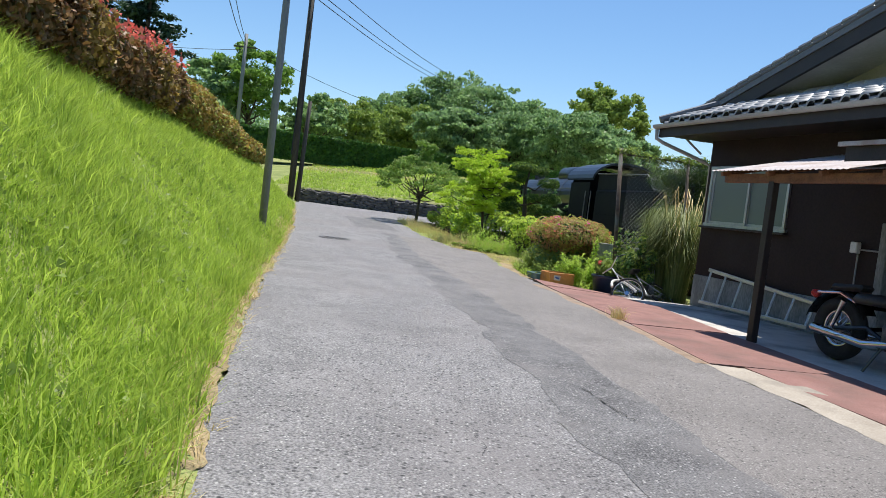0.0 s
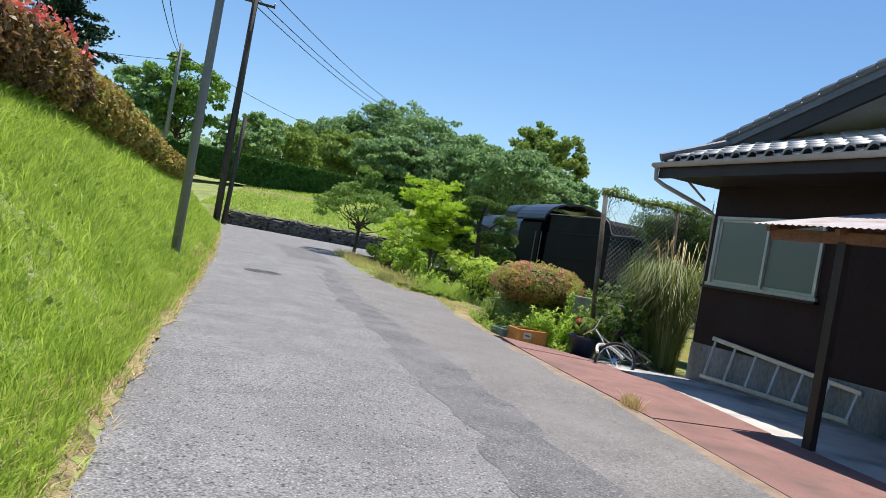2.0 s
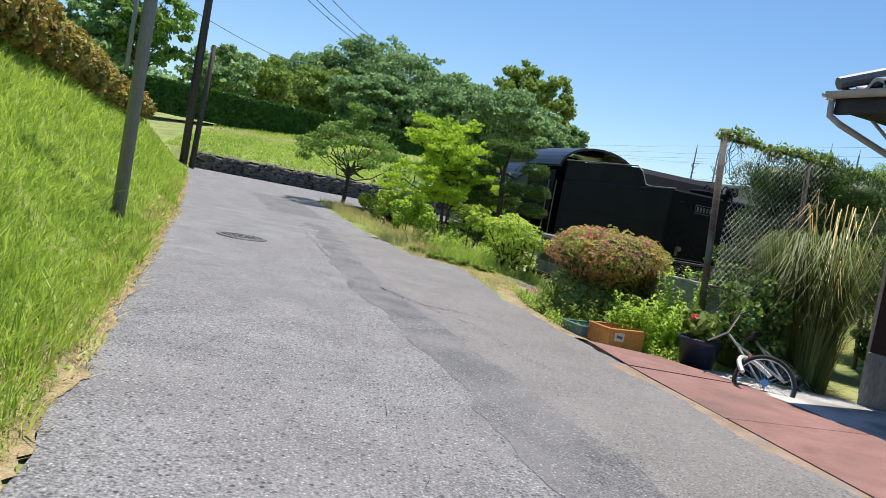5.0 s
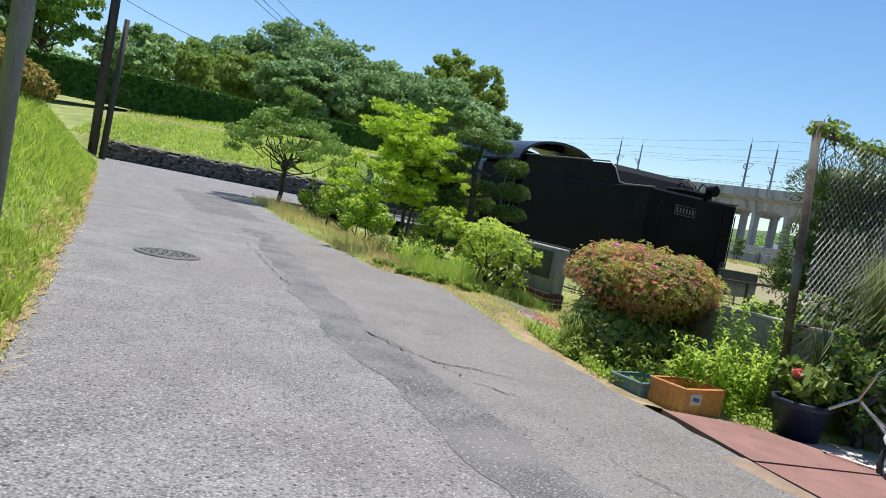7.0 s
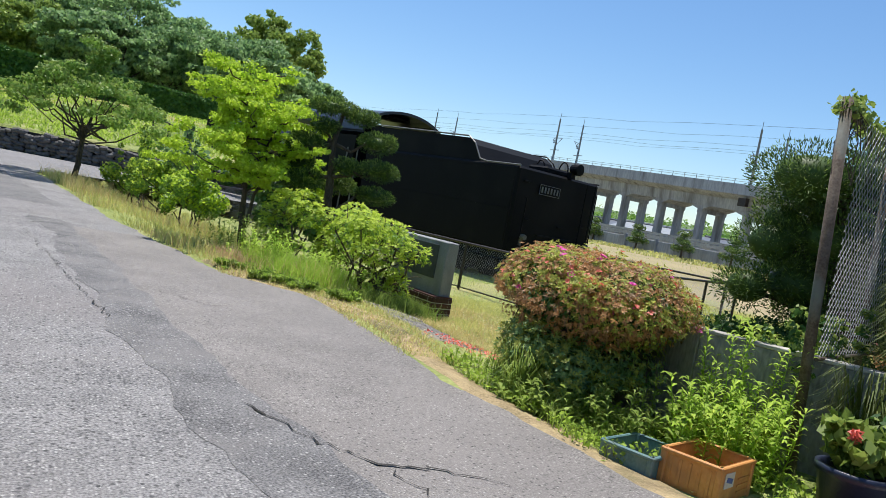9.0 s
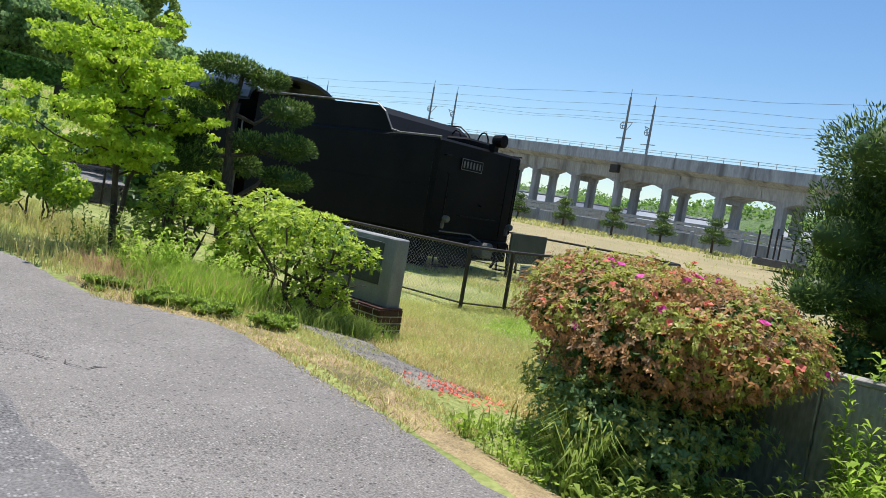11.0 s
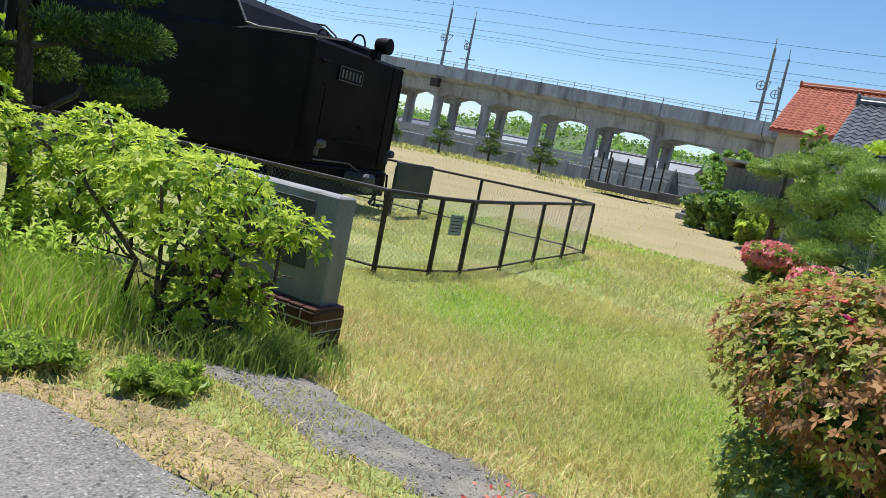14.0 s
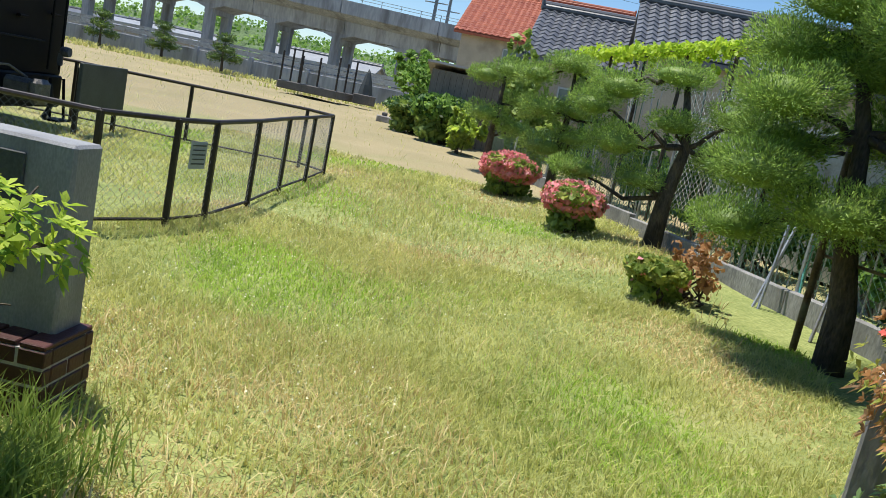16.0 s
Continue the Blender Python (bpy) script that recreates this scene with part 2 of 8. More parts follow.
GRASS = leaf("meadow_grass", (0.11, 0.19, 0.018), (0.44, 0.55, 0.095), 0.5)
BRIGHT_WEED = leaf("bright_weed_leaves", (0.15, 0.25, 0.03), (0.42, 0.54, 0.1), 0.55)
FIELD_GRASS = leaf("field_grass", (0.225, 0.25, 0.065), (0.55, 0.53, 0.21), 0.5)
STRAW = leaf("dead_grass", (0.34, 0.23, 0.09), (0.66, 0.52, 0.27), 0.3)
WEED = leaf("weed_leaves", (0.09, 0.14, 0.025), (0.27, 0.35, 0.08), 0.45)
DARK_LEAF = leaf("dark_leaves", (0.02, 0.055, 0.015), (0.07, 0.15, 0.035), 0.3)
TREE_LEAF = leaf("tree_leaves", (0.07, 0.13, 0.05), (0.27, 0.4, 0.16), 0.5)
TREE_YELLOW = leaf("young_tree_leaves", (0.095, 0.155, 0.03), (0.27, 0.35, 0.08), 0.4)
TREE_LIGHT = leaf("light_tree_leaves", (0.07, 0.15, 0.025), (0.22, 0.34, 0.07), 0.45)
MAPLE = leaf("maple_leaves", (0.2, 0.31, 0.02), (0.46, 0.58, 0.06), 0.5)
BUSH_LEAF = leaf("bush_leaves", (0.17, 0.27, 0.025), (0.5, 0.58, 0.09), 0.55)
AZALEA_LEAF = leaf("azalea_leaves", (0.18, 0.1, 0.038), (0.5, 0.27, 0.12), 0.4)
AZALEA_DARK = leaf("azalea_inner_leaves", (0.12, 0.08, 0.04), (0.3, 0.18, 0.09), 0.35)
AZALEA_GREEN = leaf("azalea_green_leaves", (0.12, 0.15, 0.03), (0.42, 0.44, 0.1), 0.45)
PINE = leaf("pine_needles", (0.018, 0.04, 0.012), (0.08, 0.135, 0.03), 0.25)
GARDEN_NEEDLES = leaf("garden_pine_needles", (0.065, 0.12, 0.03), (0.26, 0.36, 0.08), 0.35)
GARDEN_SUNLIT = leaf("sunlit_garden_pine_needles", (0.14, 0.24, 0.045), (0.38, 0.5, 0.12), 0.4)
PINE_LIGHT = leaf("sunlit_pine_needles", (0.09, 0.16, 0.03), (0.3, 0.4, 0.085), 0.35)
CEDAR = leaf("cedar_needles", (0.01, 0.028, 0.016), (0.035, 0.07, 0.035), 0.2)
HEDGE_LEAF = leaf("hedge_leaves", (0.022, 0.07, 0.012), (0.075, 0.16, 0.028), 0.3)
PHOTINIA = leaf("red_tipped_leaves", (0.05, 0.07, 0.016), (0.22, 0.1, 0.04), 0.3)
BROWN_VINE = leaf("brown_tendrils", (0.1, 0.085, 0.018), (0.38, 0.25, 0.065), 0.35)
CORAL = leaf("coral_flowers", (0.55, 0.06, 0.05), (0.75, 0.2, 0.14), 0.3)
PINK = leaf("pink_flowers", (0.7, 0.04, 0.28), (0.8, 0.12, 0.4), 0.3)
SALMON = leaf("salmon_flowers", (0.52, 0.13, 0.14), (0.64, 0.28, 0.27), 0.3)
WHITE_FLOWER = leaf("white_clover", (0.5, 0.5, 0.3), (0.58, 0.58, 0.42), 0.3)
REED = leaf("reed_leaves", (0.035, 0.062, 0.015), (0.15, 0.175, 0.055), 0.3)

glass = bpy.data.materials.new("frosted_window_glass")
glass.use_nodes = True
gb = glass.node_tree.nodes["Principled BSDF"]
gb.inputs["Base Color"].default_value, gb.inputs["Roughness"].default_value = (0.17, 0.22, 0.2, 1), 0.22
gb.inputs["Specular IOR Level"].default_value = 0.6


def ground_material():
    """Short turf, greener near the monument, dry and tan farther out, with bare spots."""
    m = surface("turf", (0.14, 0.185, 0.04), (0.33, 0.36, 0.12), 1.1, 0.95, 0.8, 22.0, stain=(0.4, 0.34, 0.17), stain_scale=0.55, stain_low=0.54, stain_high=0.8, bump_dist=0.03)
    nt = m.node_tree
    n, l = nt.nodes, nt.links
    geo, sep, mr, no, ad, mx = (n.new("ShaderNode" + k) for k in ("NewGeometry", "SeparateXYZ", "MapRange", "TexNoise", "Math", "Mix"))
    no.inputs["Scale"].default_value, no.inputs["Detail"].default_value = 0.35, 6
    ad.operation, mx.data_type = "MULTIPLY_ADD", "RGBA"
    ad.inputs[1].default_value = 14.0
    l.new(geo.outputs["Position"], sep.inputs[0])
    l.new(geo.outputs["Position"], no.inputs[0])
    l.new(no.outputs[0], ad.inputs[0])
    l.new(sep.outputs[0], ad.inputs[2])
    mr.inputs[1].default_value, mr.inputs[2].default_value = 17.0, 23.0
    l.new(ad.outputs[0], mr.inputs[0])
    b = n["Principled BSDF"]
    old = b.inputs["Base Color"].links[0].from_socket
    l.new(mr.outputs[0], mx.inputs[0])
    l.new(old, mx.inputs[6])
    dry = n.new("ShaderNodeMix")
    dry.data_type = "RGBA"
    dry.inputs[6].default_value, dry.inputs[7].default_value = (0.2, 0.19, 0.085, 1), (0.42, 0.33, 0.19, 1)
    l.new(no.outputs[0], dry.inputs[0])
    l.new(dry.outputs[2], mx.inputs[7])
    l.new(mx.outputs[2], b.inputs["Base Color"])
    return m


TURF = ground_material()


# ---- mesh helpers ----
class Build:
    """Gathers simple solids into one mesh."""

    def __init__(self):
        self.v, self.f = [], []

    def add(self, verts, faces):
        k = len(self.v)
        self.v += [tuple(p) for p in verts]
        self.f += [tuple(i + k for i in q) for q in faces]
        return self

    def box(self, c, size, m=None, bev=0.0):
        h = [s / 2 for s in size]
        b = min(bev, *(0.45 * k for k in size)) if bev else 0
        c = Vector(c)
        pts, faces = [], []
        if not b:
            for i in range(8):
                pts.append(Vector([h[a] * (1 if i >> a & 1 else -1) for a in range(3)]))
            faces = [(0, 2, 3, 1), (4, 5, 7, 6), (0, 1, 5, 4), (2, 6, 7, 3), (0, 4, 6, 2), (1, 3, 7, 5)]
        else:
            for i in range(8):
                s = [1 if i >> a & 1 else -1 for a in range(3)]
                for a in range(3):
                    pts.append(Vector([s[k] * (h[k] if k == a else h[k] - b) for k in range(3)]))
            for a in range(3):
                o, p = (a + 1) % 3, (a + 2) % 3
                for sg in (0, 1):
                    q = [(sg << a) | (x << o) | (y << p) for x, y in ((0, 0), (1, 0), (1, 1), (0, 1))]
                    faces.append(tuple(3 * i + a for i in q))
                for x in (0, 1):
                    for y in (0, 1):
                        i0 = (x << o) | (y << p)
                        i1 = i0 | (1 << a)
                        faces.append((3 * i0 + o, 3 * i1 + o, 3 * i1 + p, 3 * i0 + p))
            faces += [(3 * i, 3 * i + 1, 3 * i + 2) for i in range(8)]
            fixed = []
            for q in faces:
                mid = sum((pts[i] for i in q), Vector()) / len(q)
                nrm = (pts[q[1]] - pts[q[0]]).cross(pts[q[2]] - pts[q[0]])
                fixed.append(q if nrm.dot(mid) > 0 else q[::-1])
            faces = fixed
        pts = [(m @ p if m is not None else p) + c for p in pts]
        return self.add(pts, faces)

    def tube(self, path, radii, n=8, cap=True):
        path = [Vector(p) for p in path]
        if not hasattr(radii, "__len__"):
            radii = [radii] * len(path)
        rings = []
        side = None
        for i, p in enumerate(path):
            d = (path[min(i + 1, len(path) - 1)] - path[max(i - 1, 0)]).normalized()
            if side is None:
                side = d.orthogonal().normalized()
            else:
                side = (side - d * side.dot(d)).normalized()
            up = d.cross(side)
            rings.append([p + (side * math.cos(t) + up * math.sin(t)) * radii[i] for t in (2 * math.pi * k / n for k in range(n))])
        faces = []
        for i in range(len(path) - 1):
            for k in range(n):
                a, b = i * n + k, i * n + (k + 1) % n
                faces.append((a, b, b + n, a + n))
        if cap:
            faces.append(tuple(range(n))[::-1])
            faces.append(tuple((len(path) - 1) * n + k for k in range(n)))
        return self.add([q for r in rings for q in r], faces)

    def lathe(self, c, profile, n=20, axis="z"):
        c = Vector(c)
        pts, faces = [], []
        for r, z in profile:
            for k in range(n):
                t = 2 * math.pi * k / n
                p = Vector((r * math.cos(t), r * math.sin(t), z))
                if axis == "y":
                    p = Vector((p.x, -p.z, p.y))
                elif axis == "x":
                    p = Vector((p.z, p.x, p.y))
                pts.append(c + p)
        for i in range(len(profile) - 1):
            for k in range(n):
                a, b = i * n + k, i * n + (k + 1) % n
                faces.append((a, b, b + n, a + n))
        return self.add(pts, faces)

    def torus(self, c, R, r, n=28, k=8, axis="y"):
        prof = [(R + r * math.cos(2 * math.pi * i / k), r * math.sin(2 * math.pi * i / k)) for i in range(k + 1)]
        return self.lathe(c, prof, n, axis)

    def mesh(self, name, smooth=False):
        me = bpy.data.meshes.new(name)
        me.from_pydata(self.v, [], self.f)
        if smooth:
            me.polygons.foreach_set("use_smooth", [True] * len(me.polygons))
        me.update()
        return me


def array_mesh(name, verts, faces):
    """A mesh from numpy arrays; all faces have the same number of corners."""
    me = bpy.data.meshes.new(name)
    nv, nf, k = len(verts), len(faces), faces.shape[1]
    me.vertices.add(nv)
    me.vertices.foreach_set("co", np.ascontiguousarray(verts, dtype=np.float32).ravel())
    me.loops.add(nf * k)
    me.loops.foreach_set("vertex_index", np.ascontiguousarray(faces, dtype=np.int32).ravel())
    me.polygons.add(nf)
    me.polygons.foreach_set("loop_start", np.arange(0, nf * k, k, dtype=np.int32))
    me.update(calc_edges=True)
    me.validate()
    return me


def part(name, shape, material, parent=None, label="", smooth=False):
    me = shape.mesh(name, smooth) if isinstance(shape, Build) else shape
    if not me.materials:
        me.materials.append(material)
    ob = new(name, me)
    ob.parent = parent
    if label:
        tagged(ob, label)
    return ob


def thing(name, at, label, category, group="", kind="", turn=0.0):
    ob = new(name)
    ob.matrix_world = pose(*at, 0, 0, turn)
    return tagged(ob, label, category, group, kind)


def whole(name, shape, material, label, category, group="", kind="", smooth=False):
    return tagged(part(name, shape, material, None, "", smooth), label, category, group, kind)


rng = np.random.default_rng(7)


def leaves(centres, size, out=None, flat=0.35, long=1.6):
    """Folded leaf blades at the centres; out: the way each one tends to face."""
    n = len(centres)
    size = np.broadcast_to(np.asarray(size, float), (n,)) * rng.uniform(0.65, 1.35, n)
    nrm = rng.normal(size=(n, 3))
    if out is not None:
        nrm = nrm * flat * 2 + out
    nrm /= np.linalg.norm(nrm, axis=1)[:, None] + 1e-9
    d = np.cross(nrm, rng.normal(size=(n, 3)))
    d /= np.linalg.norm(d, axis=1)[:, None] + 1e-9
    s = np.cross(nrm, d)
    L, W = (size * long / 2)[:, None], (size / 2)[:, None]
    v = np.stack([centres - d * L, centres + s * W - nrm * W * 0.35, centres + d * L, centres - s * W - nrm * W * 0.35], 1)
    return v.reshape(-1, 3), np.arange(4 * n).reshape(-1, 4)


def blob_points(blobs, n, shell=0.55):
    """n points in the outer part of ellipsoids (x, y, z, rx, ry, rz), and the outward way at each."""
    bl = np.array(blobs, float)
    w = bl[:, 3] * bl[:, 4] + bl[:, 4] * bl[:, 5] + bl[:, 3] * bl[:, 5]
    k = rng.choice(len(bl), n, p=w / w.sum())
    d = rng.normal(size=(n, 3))
    d /= np.linalg.norm(d, axis=1)[:, None]
    r = shell + (1 - shell) * rng.random(n) ** 0.6
    r *= 1 + 0.12 * np.sin(d[:, 0] * 7 + k) * np.cos(d[:, 2] * 6 + k * 2)
    p = bl[k, :3] + d * r[:, None] * bl[k, 3:]
    return p, d


def crown(name, blobs, n, size, material, parent, flat=0.45, long=1.6, shell=0.55, label=""):
    p, d = blob_points(blobs, n, shell)
    d = d + np.array([0, 0, 0.35])
    return part(name, array_mesh(name, *leaves(p, size, d, flat, long)), material, parent, label)


def rosettes(name, tips, ways, count, length, width, material, parent, droop=0.2, spread=0.9, label=""):
    """Whorls of pointed leaves round shoot tips; ways: where each shoot points."""
    n = len(tips)
    w = ways / (np.linalg.norm(ways, axis=1)[:, None] + 1e-9)
    u = np.cross(w, rng.normal(size=(n, 3)))
    u /= np.linalg.norm(u, axis=1)[:, None] + 1e-9
    v = np.cross(w, u)
    tip, w, u, v = (np.repeat(k, count, 0) for k in (tips, w, u, v))
    a = (np.tile(np.arange(count), n) * 6.2832 / count + rng.uniform(-0.5, 0.5, n * count))[:, None]
    d = np.cos(a) * u + np.sin(a) * v
    s = np.cross(w, d)
    d = d * spread + w * rng.uniform(0.05, 0.9, (n * count, 1))
    d /= np.linalg.norm(d, axis=1)[:, None]
    L = (length * rng.uniform(0.6, 1.2, n * count))[:, None]
    W = width * rng.uniform(0.7, 1.2, (n * count, 1))
    up = np.array([0, 0, 1.0])
    q = np.stack([tip, tip + d * L * 0.55 + s * W + up * W * 0.3, tip + d * L - up * L * droop, tip + d * L * 0.55 - s * W + up * W * 0.3], 1).reshape(-1, 3)
    return part(name, array_mesh(name, q, np.arange(4 * n * count).reshape(-1, 4)), material, parent, label)


def tufts(name, blobs, n, length, width, material, parent, shell=0.7):
    """Needle sprays that point outward and up."""
    p, d = blob_points(blobs, n, shell)
    d = d + np.array([0, 0, 0.5]) + rng.normal(size=p.shape) * 0.4
    d /= np.linalg.norm(d, axis=1)[:, None]
    s = np.cross(d, rng.normal(size=p.shape))
    s /= np.linalg.norm(s, axis=1)[:, None]
    L = length * rng.uniform(0.6, 1.3, n)[:, None]
    v = np.stack([p - s * width * 0.3, p + d * L * 0.5 + s * width * 0.5, p + d * L, p + d * L * 0.5 - s * width * 0.5], 1).reshape(-1, 3)
    return part(name, array_mesh(name, v, np.arange(4 * n).reshape(-1, 4)), material, parent)


def blades(p, height, width, lean=0.45):
    """Grass blades, bent, standing at the points p."""
    n = len(p)
    h = np.broadcast_to(np.asarray(height, float), (n,)) * rng.uniform(0.5, 1.3, n)
    a, b = rng.uniform(0, 6.283, n), rng.uniform(0, 6.283, n)
    w = np.broadcast_to(np.asarray(width, float), (n,)) * rng.uniform(0.6, 1.3, n)
    s = np.stack([np.cos(a) * w, np.sin(a) * w, 0 * a], 1)
    k = np.stack([np.cos(b), np.sin(b), 0 * b], 1) * (h * lean * rng.random(n))[:, None]
    up = np.stack([0 * h, 0 * h, h], 1)
    v = np.stack([p - s, p + s, p + s * 0.7 + k * 0.35 + up * 0.6, p + k * 1.2 + up * 0.95, p - s * 0.7 + k * 0.35 + up * 0.6], 1).reshape(-1, 3)
    i = np.arange(n)[:, None] * 5
    return v, np.concatenate([i + np.array([q]) for q in ((0, 1, 2), (0, 2, 4), (4, 2, 3))])


def limb(build, a, b, r0, r1, wob=0.08, n=7, steps=5):
    a, b = Vector(a), Vector(b)
    L = (b - a).length
    pts = []
    for i in range(steps + 1):
        t = i / steps
        off = Vector(rng.normal(size=3)) * L * wob * math.sin(math.pi * t)
        pts.append(a.lerp(b, t) + off)
    build.tube(pts, [r0 + (r1 - r0) * i / steps for i in range(steps + 1)], n)
    return pts


# ---- lie of the land ----
LEFT_Y = [-12, 2.48, 5.84, 9.4, 13.9, 17.3, 19.5, 34, 60]
LEFT_X = [2.0, -0.81, -1.49, -2.14, -2.9, -3.5, -3.88, -6.7, -11.5]
RIGHT_Y = [-12, 4.71, 6.6, 9.2, 11.9, 13.6, 14.9, 15.6, 17.2, 18.1, 18.7, 19.4, 20.6, 22.9, 30.6, 31.5, 32.2, 60]
RIGHT_X = [6.5, 2.84, 2.36, 2.12, 1.68, 1.5, 1.27, 1.17, 1.18, 1.08, 0.9, 0.3, 0.0, -0.5, -2.0, -1.2, 5.0, 5.0]


def left_x(y):
    return np.interp(y, LEFT_Y, LEFT_X)


def right_x(y):
    return np.interp(y, RIGHT_Y, RIGHT_X)


def road_z(y):
    return np.interp(y, [-60, 0, 6, 14, 18, 24, 36, 45], [-1.0, 0.0, 0.19, 0.22, 0.28, 0.32, 0.72, 0.8])


def step01(a, b, x):
    t = np.clip((x - a) / (b - a), 0, 1)
    return t * t * (3 - 2 * t)


def wall_y(x):
    return 38.5 - 0.31 * (x + 7.0)


def land(x, y):
    """Height of the ground at x, y (arrays)."""
    x, y = np.asarray(x, float), np.asarray(y, float)
    base = road_z(y)
    field = np.interp(x, [1.2, 2.6, 5, 11, 14, 30, 55, 90, 400, 2000], [0.2, 0.09, 0.09, 0.22, 0.29, 0.55, 1.2, 1.3, 1.6, 6.0])
    over = step01(0.2, 2.0, x - right_x(np.minimum(y, 30.0))) * step01(14.5, 17.0, y)
    z = base * (1 - over) + field * over
    z = z - 0.09 * step01(0.0, 0.6, x - right_x(y)) * step01(11.5, 13.4, y) * (1 - step01(15.5, 17.0, y))
    yard = (x > right_x(y)) & (y < 13.4) & (x < 9.5)
    z = np.where(yard, z - 0.06, z)
    d = left_x(y) - x
    bank = np.interp(d, [0.0, 0.12, 0.45, 1.5, 2.7, 4.5, 12, 60, 2000], [0.0, 0.05, 0.25, 1.25, 2.2, 2.6, 2.8, 3.6, 10.0])
    bank *= 1 - 0.75 * step01(33.0, 44.0, y)
    z = z + np.where(d > 0, bank, 0)
    back = y - wall_y(x)
    rise = 1.42 + 0.135 * np.clip(back, 0, 14) + 0.01 * np.clip(back - 14, 0, 2000)
    z = np.where((back > 0) & (x < 12), np.maximum(z, rise * (1 - step01(4, 12, x)) + z * step01(4, 12, x)), z)
    on_road = (d < 0.0) & (x < right_x(y)) & (back < 0)
    return np.where(on_road, z - 0.012 - 0.05 * step01(0.0, 0.2, np.minimum(-d, right_x(y) - x)), z)


# ---- ground, road, paving ----
def axis(fine_from, fine_to, step, far):
    mid = np.arange(fine_from, fine_to + step / 2, step)
    grow = step * 1.22 ** np.arange(1, 60)
    up = fine_to + np.cumsum(grow)
    down = fine_from - np.cumsum(grow)
    return np.concatenate([down[down > -far][::-1], [*mid], up[up < far]])


def sheet(xs, ys, height):
    X, Y = np.meshgrid(xs, ys)
    v = np.stack([X, Y, height(X, Y)], -1).reshape(-1, 3)
    w = len(xs)
    i = np.arange(len(ys) - 1)[:, None] * w + np.arange(w - 1)[None]
    return v, np.stack([i, i + 1, i + 1 + w, i + w], -1).reshape(-1, 4)


def rough_land(x, y):
    z = land(x, y)
    return z + 0.025 * np.sin(x * 2.3 + y) * np.cos(y * 1.9 - x) * (np.abs(x) < 60) * (np.abs(y) < 60)


whole("ground", array_mesh("ground", *sheet(axis(-14, 16, 0.22, 1800), axis(-4, 42, 0.22, 1800), rough_land)), TURF,
      "grassy ground with a raised bank and a dry field", "ground", kind="structure")


def strip(y0, y1, step, lo, hi, cols, lift, clamp=False):
    ys = np.arange(y0, y1 + step / 2, step)
    rows = []
    for y in ys:
        x = np.linspace(float(lo(y)), float(hi(y)), cols)
        yy = np.full(cols, y)
        if clamp:
            yy = np.minimum(yy, wall_y(x) - 0.06)
        rows.append(np.stack([x, yy, road_z(yy) + lift], 1))
    v = np.concatenate(rows)
    i = np.arange(len(ys) - 1)[:, None] * cols + np.arange(cols - 1)[None]
    return v, np.stack([i, i + 1, i + 1 + cols, i + cols], -1).reshape(-1, 4)


def ragged(y, amp=0.05):
    return amp * (math.sin(y * 3.1) + 0.7 * math.sin(y * 7.3 + 1) + 0.4 * math.sin(y * 17.0))


road_v, road_f = strip(-11.5, 39, 0.2, lambda y: left_x(y) + ragged(y, 0.03), lambda y: right_x(y) + ragged(y + 4, 0.03), 14, 0.0, True)
whole("road", array_mesh("road", road_v, road_f), ASPHALT, "worn grey asphalt lane with patches and cracks", "road", kind="structure")

# smoother, browner strip of newer asphalt between the seam and the right edge
whole("asphalt_strip", array_mesh("asphalt_strip", *strip(-2.0, 22.0, 0.15, lambda y: np.interp(y, [-3, 3.7, 5.1, 6.9, 8.5, 11.2, 12.4, 13.7, 14.7, 16.1, 19.7, 22.7], [2.7, 1.66, 1.4, 1.06, 0.84, 0.38, 0.12, -0.12, -0.34, -0.58, -1.0, -1.4]) - 0.02,
      lambda y: right_x(y) - 0.01 + ragged(y + 4, 0.03), 6, 0.0015)), ASPHALT_NEW, "smooth brownish asphalt strip along the lane edge", "asphalt patch", kind="structure")


# long repair bands in the asphalt, lighter and darker than the lane
def band(y0, y1, a, b, lift=0.0025, amp=0.03):
    return array_mesh("asphalt_patch", *strip(y0, y1, 0.15, lambda y: a(y) + ragged(y + a(0), amp), lambda y: b(y) + ragged(y * 1.3 + b(0), amp), 4, lift))


SEAM_Y, SEAM_X = [-3, 3.7, 5.1, 6.9, 8.5, 11.2, 12.4, 13.7, 14.7, 16.1, 19.7, 22.7, 26.5], [2.7, 1.66, 1.4, 1.06, 0.84, 0.38, 0.12, -0.12, -0.34, -0.58, -1.0, -1.4, -2.6]
whole("asphalt_patch", band(-2.0, 22.6, lambda y: np.interp(y, SEAM_Y, SEAM_X) - np.interp(y, [3, 8, 14, 22], [0.7, 0.62, 0.5, 0.4]) + 0.16 * noise.noise((y * 0.6, 2, 0)) + 0.05 * noise.noise((y * 2.6, 5, 0)), lambda y: np.interp(y, SEAM_Y, SEAM_X) + 0.05 * noise.noise((y * 1.9, 8, 0)), amp=0.03), ASPHALT_DARK,
      "long darker strip of patched asphalt along the lane", "asphalt patch", kind="structure")
whole("asphalt_patch", band(24.5, 29.5, lambda y: np.interp(y, [24.5, 29.5], [-2.8, -3.9]), lambda y: np.interp(y, [24.5, 29.5], [-1.4, -2.6])), ASPHALT_DARK,
      "dark square patch in the far lane", "asphalt patch", kind="structure")


